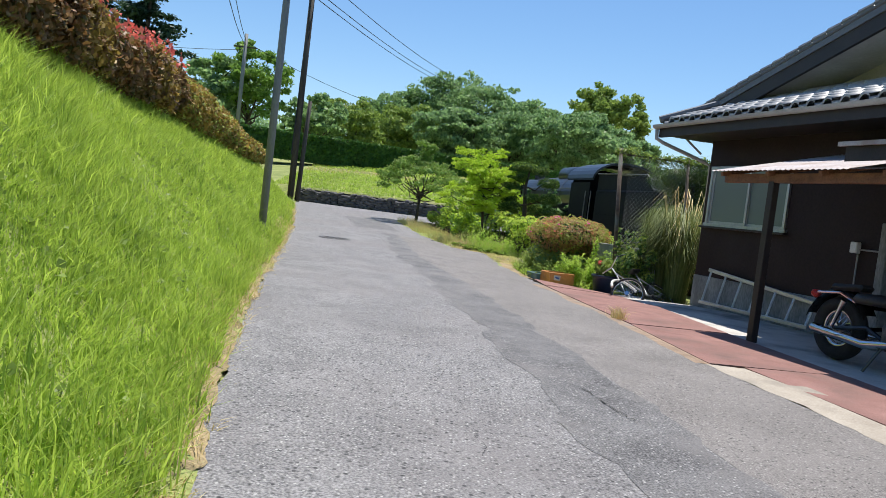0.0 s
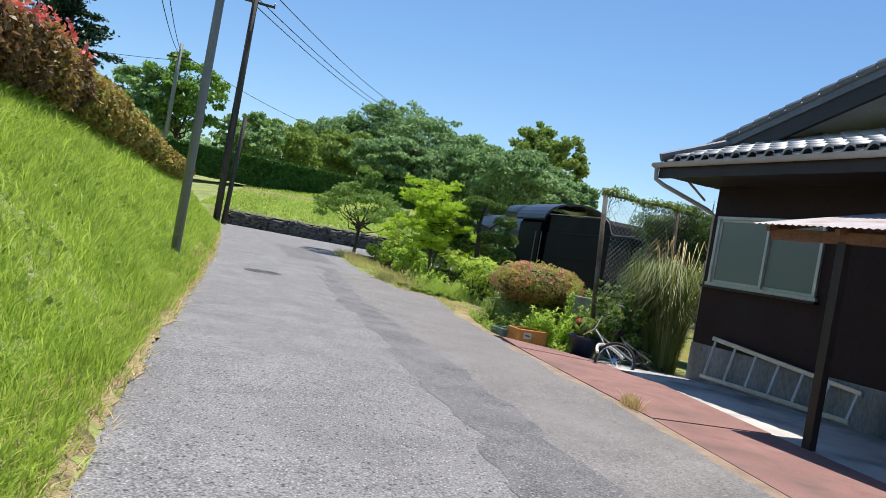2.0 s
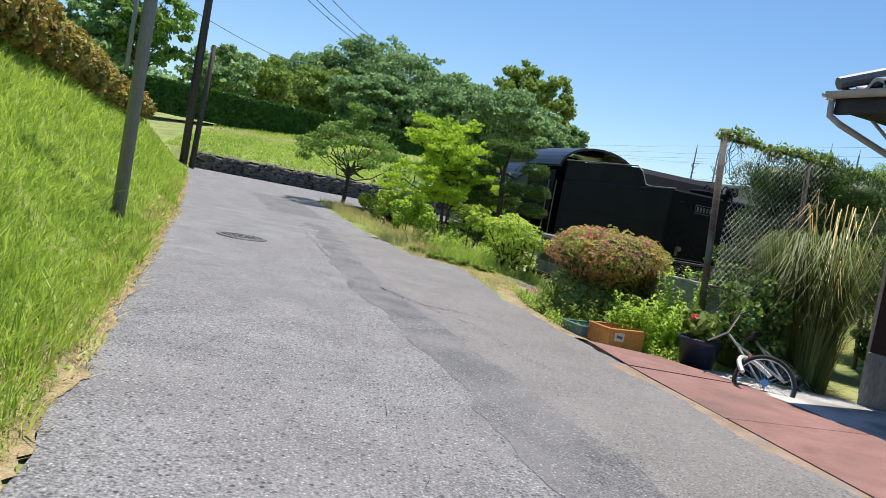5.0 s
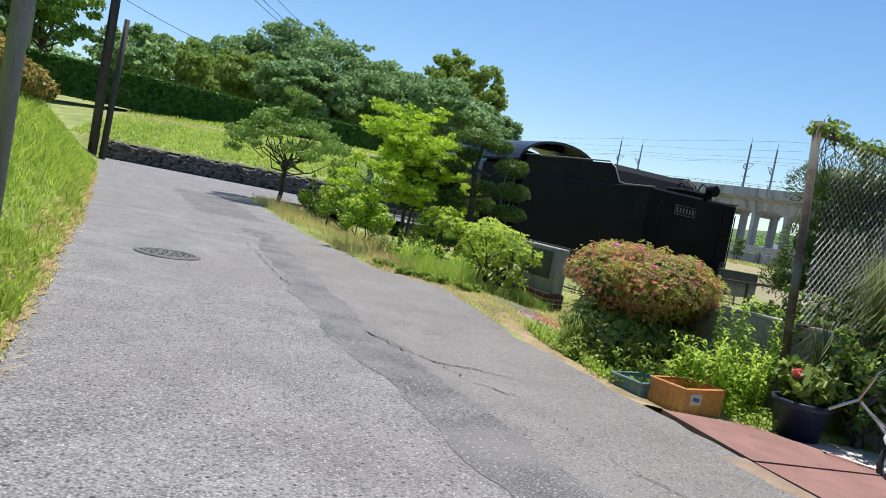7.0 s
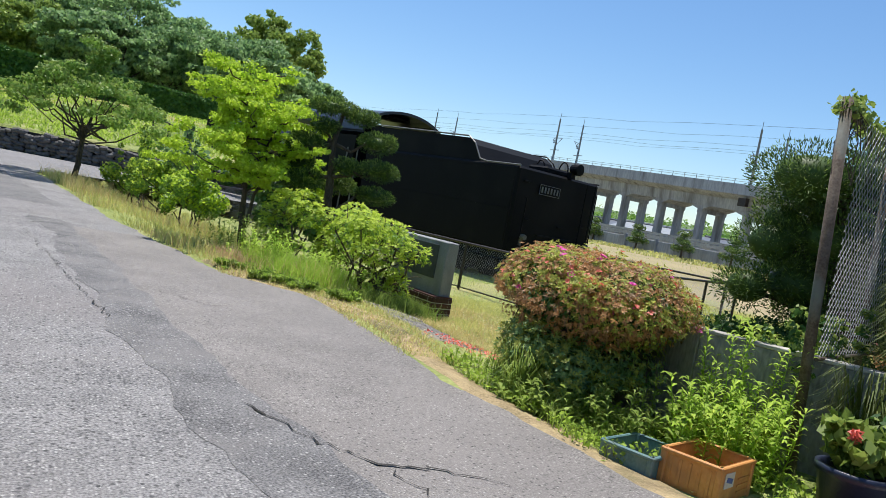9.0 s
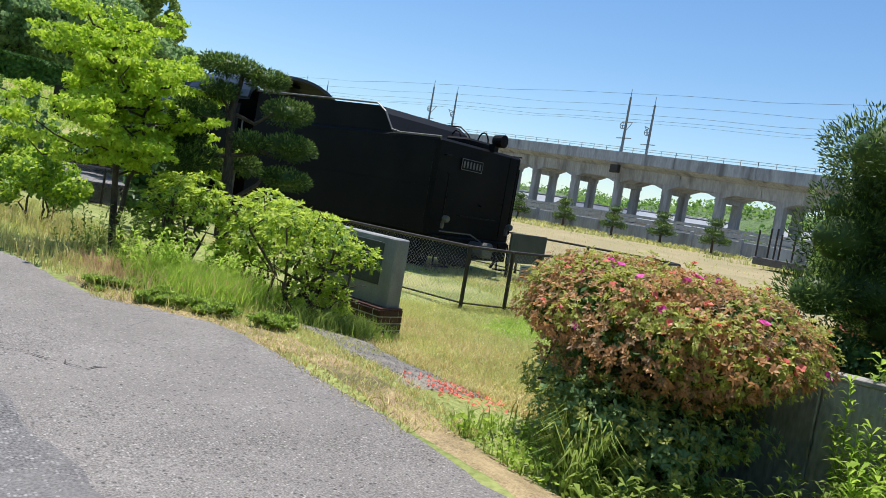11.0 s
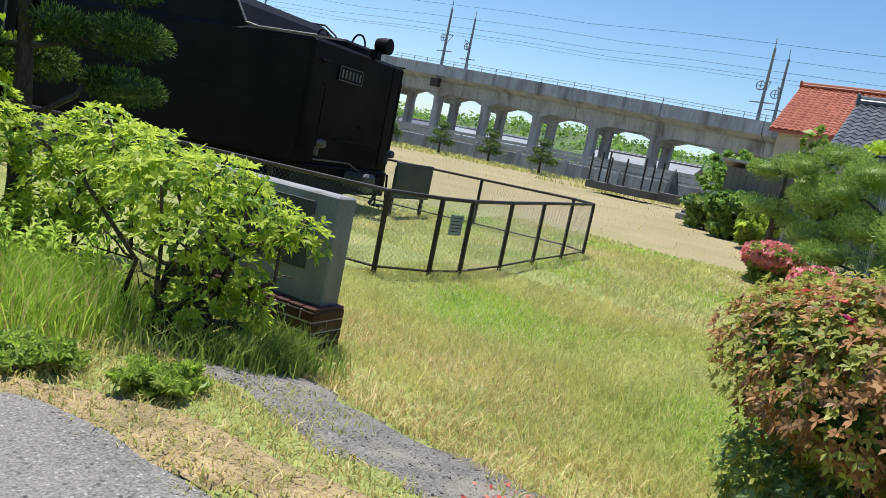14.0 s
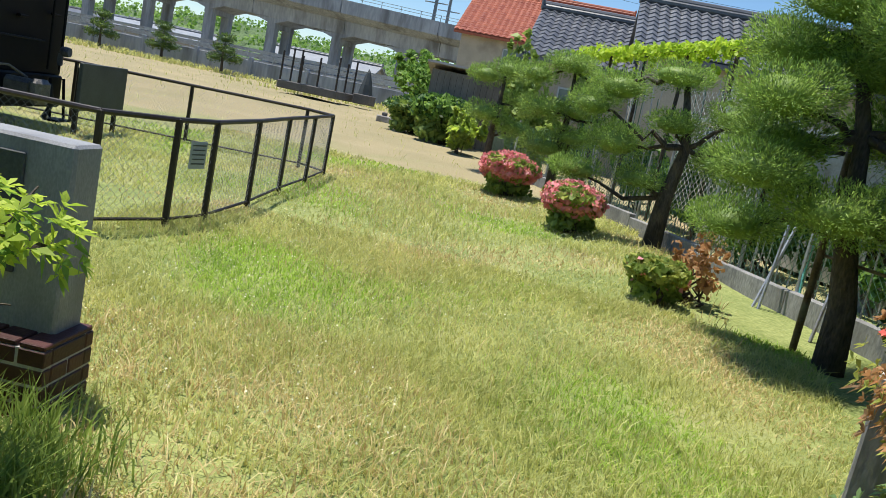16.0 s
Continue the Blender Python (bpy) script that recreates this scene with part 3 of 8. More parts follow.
def crack(points, width, seed):
    """A jagged ribbon just over the asphalt."""
    r = random.Random(seed)
    pts = []
    for (x0, y0), (x1, y1) in zip(points, points[1:]):
        n = max(2, int(math.hypot(x1 - x0, y1 - y0) / 0.055))
        pts += [(x0 + (x1 - x0) * i / n + r.gauss(0, 0.022), y0 + (y1 - y0) * i / n + r.gauss(0, 0.022)) for i in range(n)]
    b = Build()
    vs, fs = [], []
    for i, (x, y) in enumerate(pts):
        j = min(i + 1, len(pts) - 1)
        k = max(i - 1, 0)
        d = Vector((pts[j][0] - pts[k][0], pts[j][1] - pts[k][1])).normalized()
        w = width * r.choice((0.15, 0.3, 0.5, 0.8, 1.1)) * min(1, 0.2 + i / 3, 0.2 + (len(pts) - 1 - i) / 3)
        z = float(road_z(y)) + 0.009
        vs += [(x - d.y * w, y + d.x * w, z), (x + d.y * w, y - d.x * w, z)]
        if i:
            fs.append((2 * i - 2, 2 * i - 1, 2 * i + 1, 2 * i))
    return b.add(vs, fs)


for pts, w in (([(-0.5, 14.75), (-0.3, 14.3), (-0.02, 13.95), (0.3, 13.85), (0.62, 13.65)], 0.01), ([(-0.02, 13.95), (0.1, 13.5), (0.5, 13.1)], 0.006),
               ([(0.52, 2.2), (0.3, 3.7), (0.12, 4.8), (-0.12, 6.4), (-0.35, 8.2), (-0.63, 10.1)], 0.0012), ([(0.98, 5.2), (1.08, 5.0), (1.16, 4.65), (1.3, 4.4)], 0.006),
               ([(-0.9, 6.9), (-0.3, 7.2), (0.5, 7.0), (1.0, 7.1)], 0.003), ([(-1.1, 16.5), (-1.5, 19.0), (-1.9, 21.5)], 0.006),
               ([(-1.9, 21.7), (-1.3, 22.2), (-0.9, 22.0)], 0.013), ([(-0.6, 17.8), (-0.25, 17.4), (0.1, 17.5)], 0.006), ([(1.1, 11.0), (0.6, 12.0), (0.5, 12.9)], 0.003)):
    whole("crack", crack(pts, w, len(pts) * 7 + int(w * 1000)), CRACK, "dark jagged crack in the asphalt lane", "crack", "cracks in the lane", "structure")


def manhole():
    m = thing("manhole_cover", (-2.46, 17.5, float(road_z(17.5))), "round cast iron manhole cover set in the lane", "manhole cover")
    part("rim", Build().lathe((0, 0, 0), [(0.3, 0.004), (0.3, 0.012), (0.36, 0.012), (0.37, 0.002)], 40), CAST_IRON, m)
    part("lid", Build().lathe((0, 0, 0), [(0.0, 0.01), (0.285, 0.01), (0.29, 0.002)], 40), CAST_IRON, m)
    bars = Build()
    for r in (0.06, 0.12, 0.18, 0.24):
        n = int(r * 60)
        for i in range(n):
            t = 6.2832 * i / n
            bars.box((r * math.cos(t), r * math.sin(t), 0.012), (0.035, 0.05, 0.006), Matrix.Rotation(t, 3, "Z"))
    part("raised_pattern", bars, CAST_IRON, m)["kind"] = "stuff"


manhole()


def slab(name, outline, z, thick, material, label, category, parent=None, bev=0.0):
    b = Build()
    n = len(outline)
    b.add([(x, y, z(x, y) + thick) for x, y in outline] + [(x, y, z(x, y) - 0.1) for x, y in outline],
          [tuple(range(n))] + [(i, i + n, (i + 1) % n + n, (i + 1) % n)[::-1][::-1] for i in range(n)])
    ob = part(name, b, material, parent)
    return ob if parent else tagged(ob, label, category, kind="structure")


def yard_z(x, y):
    return float(road_z(y)) - 0.015 - 0.085 * float(step01(11.5, 13.4, y) * step01(0.0, 0.6, x - right_x(y)))


# house yard: concrete apron and a strip of red paving slabs
def apron_back(y):
    return float(np.interp(y, [-3, 5.0, 12.6, 12.9, 13.35], [9.2, 6.7, 4.25, 3.9, 3.3]))


v, f = strip(-3, 6.62, 0.12, lambda y: right_x(y) - 0.03 + ragged(y * 1.6, 0.02), lambda y: right_x(y) + 0.5, 6, 0.0)
v[:, 2] = [yard_z(a, b) + 0.018 for a, b in v[:, :2]]
whole("concrete_edging", array_mesh("concrete_edging", v, f), BEIGE, "dusty beige concrete edging between lane and red slabs", "pavement", kind="structure")
v, f = strip(6.6, 12.4, 0.07, lambda y: right_x(y) - 0.13 + 0.1 * noise.noise((y * 1.1, 4, 2)) + 0.04 * noise.noise((y * 6.0, 1, 7)), lambda y: right_x(y) + 0.05, 4, 0.004)
v[0::4, 2] -= 0.006
whole("grit", array_mesh("grit", v, f), GRIT, "orange-brown sandy grit washed along the slab edge", "grit", kind="stuff")
red = thing("red_pavement", (0, 0, 0), "strip of dusty red paving slabs beside the lane", "pavement", kind="structure")
edge_f = lambda y: float(np.interp(y, [-3, 4.71, 6.6, 9.2, 11.9, 13.45], [4.75, 2.88, 2.4, 2.16, 1.72, 1.62]))
edge_b = lambda y: float(np.interp(y, [-3, 5.4, 8.3, 9.6, 11.6, 12.4, 13.45], [5.6, 3.9, 3.43, 3.3, 3.08, 2.95, 2.5]))
rows_v, rows_f = strip(-3, 13.35, 0.15, lambda y: edge_b(y) - 0.05, apron_back, 12, 0.0)
rows_v[:, 2] = [yard_z(a, b) + 0.014 for a, b in rows_v[:, :2]]
whole("concrete_apron", array_mesh("concrete_apron", rows_v, rows_f), CONCRETE, "pale concrete apron in front of the house", "pavement", kind="structure")
joints = [-2.5, 0.2, 2.6, 4.85, 6.62, 8.7, 10.9, 12.35, 13.4]
for i, (y0, y1) in enumerate(zip(joints, joints[1:])):
    dy = 0.012
    back = 0.3 if y1 < 6.7 else 0.0
    pts = [(edge_f(y0 + dy) + back, y0 + dy), (edge_b(y0 + dy), y0 + dy + 0.18), (edge_b(y1 - dy), y1 - dy + 0.18), (edge_f(y1 - dy) + back, y1 - dy)]
    ob = slab("paving_slab", pts, yard_z, 0.024 + 0.004 * (i % 2), RED_PAVING, "", "", red)


# retaining wall of rubble stone at the bend
def stone_wall():
    w = thing("stone_wall", (0, 0, 0), "low dark rubble stone retaining wall at the bend", "wall", kind="structure")
    core = Build()
    xs = np.linspace(-7.6, 6, 30)
    for a, b in zip(xs, xs[1:]):
        ya, yb = wall_y(a), wall_y(b)
        z0, z1 = 0.4, 1.36
        core.add([(a, ya - 0.18, z0), (b, yb - 0.18, z0), (b, yb - 0.14, z1), (a, ya - 0.14, z1), (a, ya + 0.4, z1), (b, yb + 0.4, z1)], [(0, 1, 2, 3), (3, 2, 5, 4)])
    part("core", core, CRACK, w)
    r = random.Random(4)
    st = Build()
    x = -7.5
    while x < 6:
        z = 0.38
        while z < 1.34:
            s = r.uniform(0.16, 0.28)
            h = r.uniform(0.1, 0.17)
            m = Matrix.Rotation(r.uniform(-0.3, 0.3), 3, "Y") @ Matrix.Rotation(-0.3 + r.uniform(-0.2, 0.2), 3, "Z")
            st.box((x + r.uniform(-0.05, 0.05), wall_y(x) - 0.16 + r.uniform(-0.02, 0.04), z), (s, 0.36, h), m, 0.05)
            z += h * 0.95
        x += 0.17
    part("rubble", st, WALL_STONE, w)["kind"] = "stuff"


stone_wall()


# ---- house beside the lane (own axes: x inward, y towards the far corner) ----
HOUSE = pose(4.12, 12.58, 0, 0, 0, 17.76)


def house():
    h = thing("house", (4.12, 12.58, 0), "single-storey house with dark brown walls and grey tiled roof", "house", turn=17.76)
    T = 0.14
    # front wall with a window opening and a doorway
    for yc, zc, ly, lz in ((-0.06, 1.8, 0.12, 2.3), (-1.0, 1.07, 1.76, 0.84), (-1.0, 2.69, 1.76, 0.52), (-2.74, 1.8, 1.72, 2.3), (-4.1, 2.35, 1.0, 1.2), (-6.8, 1.8, 4.4, 2.3)):
        part("front_wall", Build().box((T / 2, yc, zc), (T, ly, lz)), BROWN_WALL, h)
    part("side_wall", Build().box((3.6, -T / 2, 1.8), (6.9, T, 2.3)), BROWN_WALL, h)
    part("back_wall", Build().box((7.1, -4.5, 1.8), (T, 9.0, 2.3)).box((3.6, -9.0, 1.8), (7.0, T, 2.3)), BROWN_WALL, h)
    part("floor_slab", Build().box((3.6, -4.5, 0.35), (7.0, 8.9, 0.1)), CONCRETE, h)
    part("foundation", Build().box((3.55, -1.78, 0.37), (7.14, 3.58, 0.62), bev=0.01).box((3.55, -6.8, 0.37), (7.14, 4.4, 0.62), bev=0.01), OLD_CONCRETE, h, "grey concrete foundation")
    # sliding window
    win = part("window", Build().box((0.02, -1.0, 2.405), (0.12, 1.8, 0.045), bev=0.004).box((0.02, -1.0, 1.5), (0.14, 1.84, 0.05), bev=0.004)
               .box((0.02, -0.135, 1.95), (0.12, 0.045, 0.9), bev=0.004).box((0.02, -1.865, 1.95), (0.12, 0.045, 0.9), bev=0.004), ALU, h, "two-leaf aluminium sliding window with frosted glass")
    for yc, x in ((-0.585, 0.01), (-1.42, 0.045)):
        part("sash", Build().box((x, yc - 0.42, 1.955), (0.03, 0.04, 0.86), bev=0.003).box((x, yc + 0.42, 1.955), (0.03, 0.035, 0.86), bev=0.003)
             .box((x, yc, 2.37), (0.03, 0.86, 0.03), bev=0.003).box((x, yc, 1.545), (0.03, 0.86, 0.04), bev=0.003), ALU, win)
        part("pane", Build().box((x + 0.003, yc, 1.955), (0.008, 0.8, 0.8)), glass, win)
    part("sill", Build().box((-0.05, -1.0, 1.462), (0.1, 1.9, 0.03), bev=0.004), BROWN_TRIM, h)
    # doorway
    door = part("doorway", Build().box((-0.02, -3.63, 0.88), (0.2, 0.12, 1.4), bev=0.01).box((-0.02, -4.57, 0.88), (0.2, 0.12, 1.4), bev=0.01).box((-0.02, -4.1, 1.63), (0.2, 1.06, 0.14), bev=0.01), OLD_CONCRETE, h, "grey framed dark doorway")
    part("door_leaf", Build().box((0.1, -4.1, 0.88), (0.04, 0.84, 1.4), bev=0.005), BROWN_TRIM, door)
    part("upper_window", Build().box((-0.01, -4.35, 2.05), (0.06, 0.5, 0.04)).box((-0.01, -4.1, 2.35), (0.06, 0.03, 0.6)).box((-0.01, -4.6, 2.35), (0.06, 0.03, 0.6)).box((0.0, -4.35, 2.35), (0.02, 0.48, 0.56)), ALU, h)
    # meter box and conduit
    box = part("junction_box", Build().box((-0.05, -3.17, 1.38), (0.08, 0.11, 0.14), bev=0.012), WHITE, h, "small white electrical box")
    part("conduit", Build().tube([(-0.03, -3.2, 1.3), (-0.03, -3.2, 0.7), (-0.03, -3.28, 0.25)], 0.011, 6).tube([(-0.03, -3.22, 1.36), (-0.03, -3.5, 1.36)], 0.011, 6), GREY_PIPE, box)
    # skirt roof along the front with boarded soffit
    ys0, ys1 = 0.27, -9.6
    sk = Build()
    sk.add([(-0.86, ys0, 3.0), (-0.86, ys1, 3.0), (0.62, ys1, 3.56), (0.62, ys0 - 0.9, 3.56)], [(3, 2, 1, 0)])
    roof = part("roof", sk, BROWN_TRIM, h, "grey glazed pantile roof with dark eaves boards")
    part("fascia", Build().box((-0.82, (ys0 + ys1) / 2, 2.9), (0.05, ys0 - ys1, 0.2)), BROWN_TRIM, roof)
    part("side_fascia", Build().box((3.3, 0.24, 2.95), (8.2, 0.05, 0.2)), BROWN_TRIM, roof)
    part("eaves_soffit", Build().box((-0.4, (ys0 + ys1) / 2, 2.86), (0.84, ys0 - ys1, 0.04)).box((3.3, 0.1, 2.862), (6.6, 0.3, 0.04)), BROWN_TRIM, roof)
    # main gabled roof: slopes fall to the far and the near side; verge towards the lane
    slope, ridge_y = 0.302, -5.4
    zr = 3.64 + slope * 4.7
    g = Build()
    for sgn in (1, -1):
        span = 5.75 if sgn > 0 else 6.3
        y_e = ridge_y + sgn * span
        z_e = zr - slope * span
        top = [(-0.1, ridge_y, zr), (7.6, ridge_y, zr), (7.6, y_e, z_e), (-0.1, y_e, z_e)]
        low = [(x, y, z - 0.09) for x, y, z in top]
        q = [(0, 1, 2, 3), (7, 6, 5, 4), (0, 3, 7, 4), (3, 2, 6, 7), (2, 1, 5, 6)]
        g.add(top + low, q if sgn < 0 else [f[::-1] for f in q])
    part("main_roof", g, FAR_GREY_TILE, h)
    for sgn in (1, -1):
        p = Build()
        y_e, z_e = ridge_y + sgn * 5.55, zr - slope * 5.55
        p.add([(-0.08, ridge_y, zr - 0.08), (-0.08, y_e, z_e - 0.08), (-0.08, y_e, z_e - 0.3), (-0.08, ridge_y, zr - 0.3),
               (-0.03, ridge_y, zr - 0.08), (-0.03, y_e, z_e - 0.08), (-0.03, y_e, z_e - 0.3), (-0.03, ridge_y, zr - 0.3)],
              [(0, 1, 2, 3), (7, 6, 5, 4), (3, 2, 6, 7), (1, 5, 6, 2)])
        part("bargeboard", p, BROWN_TRIM, roof)
        p = Build()
        p.add([(-0.03, ridge_y, zr - 0.2), (-0.03, y_e, z_e - 0.2), (0.85, y_e, z_e - 0.2), (0.85, ridge_y, zr - 0.2),
               (-0.03, ridge_y, zr - 0.14), (-0.03, y_e, z_e - 0.14), (0.85, y_e, z_e - 0.14), (0.85, ridge_y, zr - 0.14)], [(0, 1, 2, 3), (7, 6, 5, 4)])
        part("soffit", p, SOFFIT, roof, "white boarded verge soffit")
        n = 26
        for i in range(n):
            t = (i + 0.5) / n
            if sgn > 0 and t > 0.94:
                continue
            yy = ridge_y + sgn * 6.3 * t
            m = Matrix.Rotation(-sgn * math.atan(slope), 3, "X")
            part("verge_tile", Build().box((0, 0, 0), (0.2, 0.265, 0.05), None, 0.015).tube([(-0.06, -0.12, 0.03), (-0.06, 0.12, 0.045)], 0.045, 8), FAR_GREY_TILE, roof).matrix_local = Matrix.Translation((-0.02, yy, zr - slope * 6.3 * t + 0.03)) @ m.to_4x4()
    tri = [(0.85, ridge_y + 5.3, zr - slope * 5.3 - 0.2), (0.85, ridge_y - 5.3, zr - slope * 5.3 - 0.2), (0.85, ridge_y, zr - 0.2)]
    low = [(0.85, ridge_y + 5.3, 3.0), (0.85, ridge_y - 5.3, 3.0)]
    part("gable_wall", Build().add(tri + low, [(0, 2, 1), (0, 1, 4, 3)]).box((0.84, ridge_y, 3.62), (0.05, 10.4, 0.1)), CREAM, h, "cream plastered gable")
    # pantiles on the skirt: curved pieces, lapped
    tile = Build()
    n = 8
    for i in range(n + 1):
        t = i / n
        zz = 0.035 * math.sin(t * 2 * math.pi) + 0.018 * math.cos(t * math.pi)
        y = (t - 0.5) * 0.275
        tile.v += [(-0.15, y, zz + 0.02), (0.15, y, zz), (-0.15, y, zz - 0.012)]
    for i in range(n):
        a = 3 * i
        tile.f += [(a, a + 1, a + 4, a + 3)[::-1], (a + 2, a, a + 3, a + 5)[::-1]]
    me = tile.mesh("tile", True)
    me.materials.append(GREY_TILE)
    pitch = math.atan2(0.56, 1.48)
    for row in range(6):
        x = -0.8 + 0.262 * row
        for c in range(38):
            y = 0.14 - c * 0.262
            if y > ys0 - 0.1 - 0.62 * (x + 0.86) * 1.0:
                continue
            ob = part("tile", me, GREY_TILE, roof)
            ob.matrix_local = Matrix.Translation((x, y, 3.05 + (x + 0.86) * 0.378)) @ Matrix.Rotation(-pitch, 4, "Y")
    # hip ridge at the corner
    part("hip_tiles", Build().tube([(-0.86, 0.27, 3.08), (-0.2, -0.05, 3.36), (0.6, -0.45, 3.7)], [0.06, 0.065, 0.07], 8), FAR_GREY_TILE, roof)
    part("side_roof", Build().add([(-0.86, 0.31, 3.0), (7.6, 0.31, 3.0), (7.6, -0.6, 3.5), (0.4, -0.4, 3.5)], [(0, 1, 2, 3)]), FAR_GREY_TILE, roof)
    # gutter and downpipe
    gut = Build()
    for (x0, y0), (x1, y1) in (((-0.9, 0.31), (-0.9, -9.6)), ((-0.9, 0.34), (7.6, 0.34))):
        m = 8
        along = Vector((x1 - x0, y1 - y0, 0)).normalized()
        side = Vector((-along.y, along.x, 0))
        vs = []
        for p in ((x0, y0), (x1, y1)):
            for k in range(m + 1):
                t = math.pi * k / m
                vs.append(Vector((*p, 2.99)) + side * 0.055 * math.cos(t) - Vector((0, 0, 0.055 * math.sin(t) * 1.1)))
        gut.add(vs, [(k, k + 1, k + m + 2, k + m + 1) for k in range(m)])
    part("gutter", gut, GREY_PIPE, h, "grey half-round gutter", True)
    part("downpipe", Build().tube([(-0.88, 0.29, 2.95), (-0.87, 0.28, 2.78), (-0.75, 0.25, 2.72), (-0.06, 0.09, 2.5), (0.06, 0.07, 2.44), (0.1, 0.06, 0.25)], 0.03, 8)
         .tube([(-0.35, 0.26, 2.86), (-0.12, 0.11, 2.62)], 0.018, 6), GREY_PIPE, h, "grey downpipe", True)
    return h


house()


def house_at(s, off, z):
    """A place s metres along the house front from its far corner, off metres out from it."""
    return HOUSE @ Vector((-off, -s, z))


def porch():
    p = thing("porch", (*house_at(3.72, 1.85, 0.14),), "lean-to porch with corrugated roof on dark timber posts", "porch", turn=17.76)
    for y in (0.0, -2.9):
        part("post", Build().box((0, y, 0.91), (0.085, 0.085, 1.84), bev=0.006), BROWN_TRIM, p)
    part("beam", Build().box((0, -1.2, 1.865), (0.075, 4.0, 0.1), bev=0.006), WOOD_BEAM, p, "orange-brown timber beam")
    part("rear_beam", Build().box((1.68, -1.2, 2.27), (0.06, 4.0, 0.1), bev=0.006), WOOD_BEAM, p)
    for i in range(6):
        y = 0.75 - i * 0.76
        part("rafter", Build().box((0.78, y, 2.115), (1.85, 0.045, 0.05), Matrix.Rotation(-math.atan(0.238), 3, "Y")), WOOD_BEAM, p)
    b = Build()
    n = 220
    for i in range(n + 1):
        y = 0.9 - 4.2 * i / n
        z = 0.006 * math.sin(i * 6.2832 / 4)
        b.v += [(-0.17, y, 1.935 + z), (1.72, y, 2.385 + z)]
    for i in range(n):
        b.f.append((2 * i, 2 * i + 1, 2 * i + 3, 2 * i + 2))
    part("roof_sheet", b, SHEET_ROOF, p, "pale faded corrugated sheet")
    # small dark lamp hood hanging at the far beam
    c = thing("wall_canopy", (*house_at(5.75, 1.55, 2.3),), "dark metal canopy above the porch", "canopy", turn=17.76)
    part("hood", Build().add([(-0.5, -0.9, 0), (-0.5, 0.9, 0), (0.9, 0.9, 0.28), (0.9, -0.9, 0.28), (-0.5, -0.9, -0.16), (-0.5, 0.9, -0.16), (0.9, 0.9, 0.1), (0.9, -0.9, 0.1)],
                             [(0, 3, 2, 1), (4, 5, 6, 7), (0, 1, 5, 4), (1, 2, 6, 5), (3, 0, 4, 7)]), BROWN_TRIM, c)
    part("top_sheet", Build().add([(-0.55, -0.95, 0.01), (-0.55, 0.95, 0.01), (0.95, 0.95, 0.31), (0.95, -0.95, 0.31)], [(0, 3, 2, 1)]).box((-0.54, 0, 0.0), (0.03, 1.9, 0.04)), SHEET_ROOF, c)
    part("bracket", Build().box((0.8, 0.7, -0.2), (0.05, 0.05, 0.7)).box((0.8, -0.7, -0.2), (0.05, 0.05, 0.7)).box((1.2, 0.0, 0.05), (0.8, 0.05, 0.05)), BROWN_TRIM, c)


porch()


def ladder():
    p = house_at(0.5, 0.16, 0.2)
    l = thing("ladder", (*p,), "aluminium stepladder lying on its side against the house", "ladder", turn=17.76)
    part("upper_rail", Build().box((0.05, -1.13, 0.5), (0.028, 2.28, 0.055), Matrix.Rotation(0.085, 3, "X"), 0.006), ALU, l)
    part("lower_rail", Build().box((-0.06, -1.13, 0.09), (0.028, 2.26, 0.055), Matrix.Rotation(-0.0, 3, "X"), 0.006), ALU, l)
    for i in range(7):
        y = -0.06 - i * 0.36
        top = 0.59 + y * 0.085
        part("rung", Build().tube([(-0.06, y, 0.09), (0.05, y, top)], 0.017, 8), ALU, l)


ladder()


def wheel(parent, c, R, tyre, spokes, tyre_mat, rim_mat, fat=0.0):
    w = part("wheel", Build().torus(c, R - tyre * 1.9, tyre * 0.45, 32, 6), rim_mat, parent, smooth=True)
    part("tyre", Build().torus(c, R - tyre, tyre, 36, 10), tyre_mat, w, smooth=True)
    part("hub", Build().lathe(c, [(0.0, -0.06 - fat), (0.035 + fat, -0.06 - fat), (0.035 + fat, 0.06 + fat), (0.0, 0.06 + fat)], 12, "y"), rim_mat, w)
    s = Build()
    for i in range(spokes):
        a = 6.2832 * i / spokes
        b = a + (0.35 if i % 2 else -0.35)
        y = 0.04 if i % 4 < 2 else -0.04
        q = Vector(c)
        s.tube([q + Vector((math.cos(b) * (0.03 + fat), y, math.sin(b) * (0.03 + fat))), q + Vector((math.cos(a) * (R - tyre * 1.9), 0, math.sin(a) * (R - tyre * 1.9)))], 0.0022 + fat * 0.02, 4, False)
    part("spokes", s, rim_mat, w)
    return w


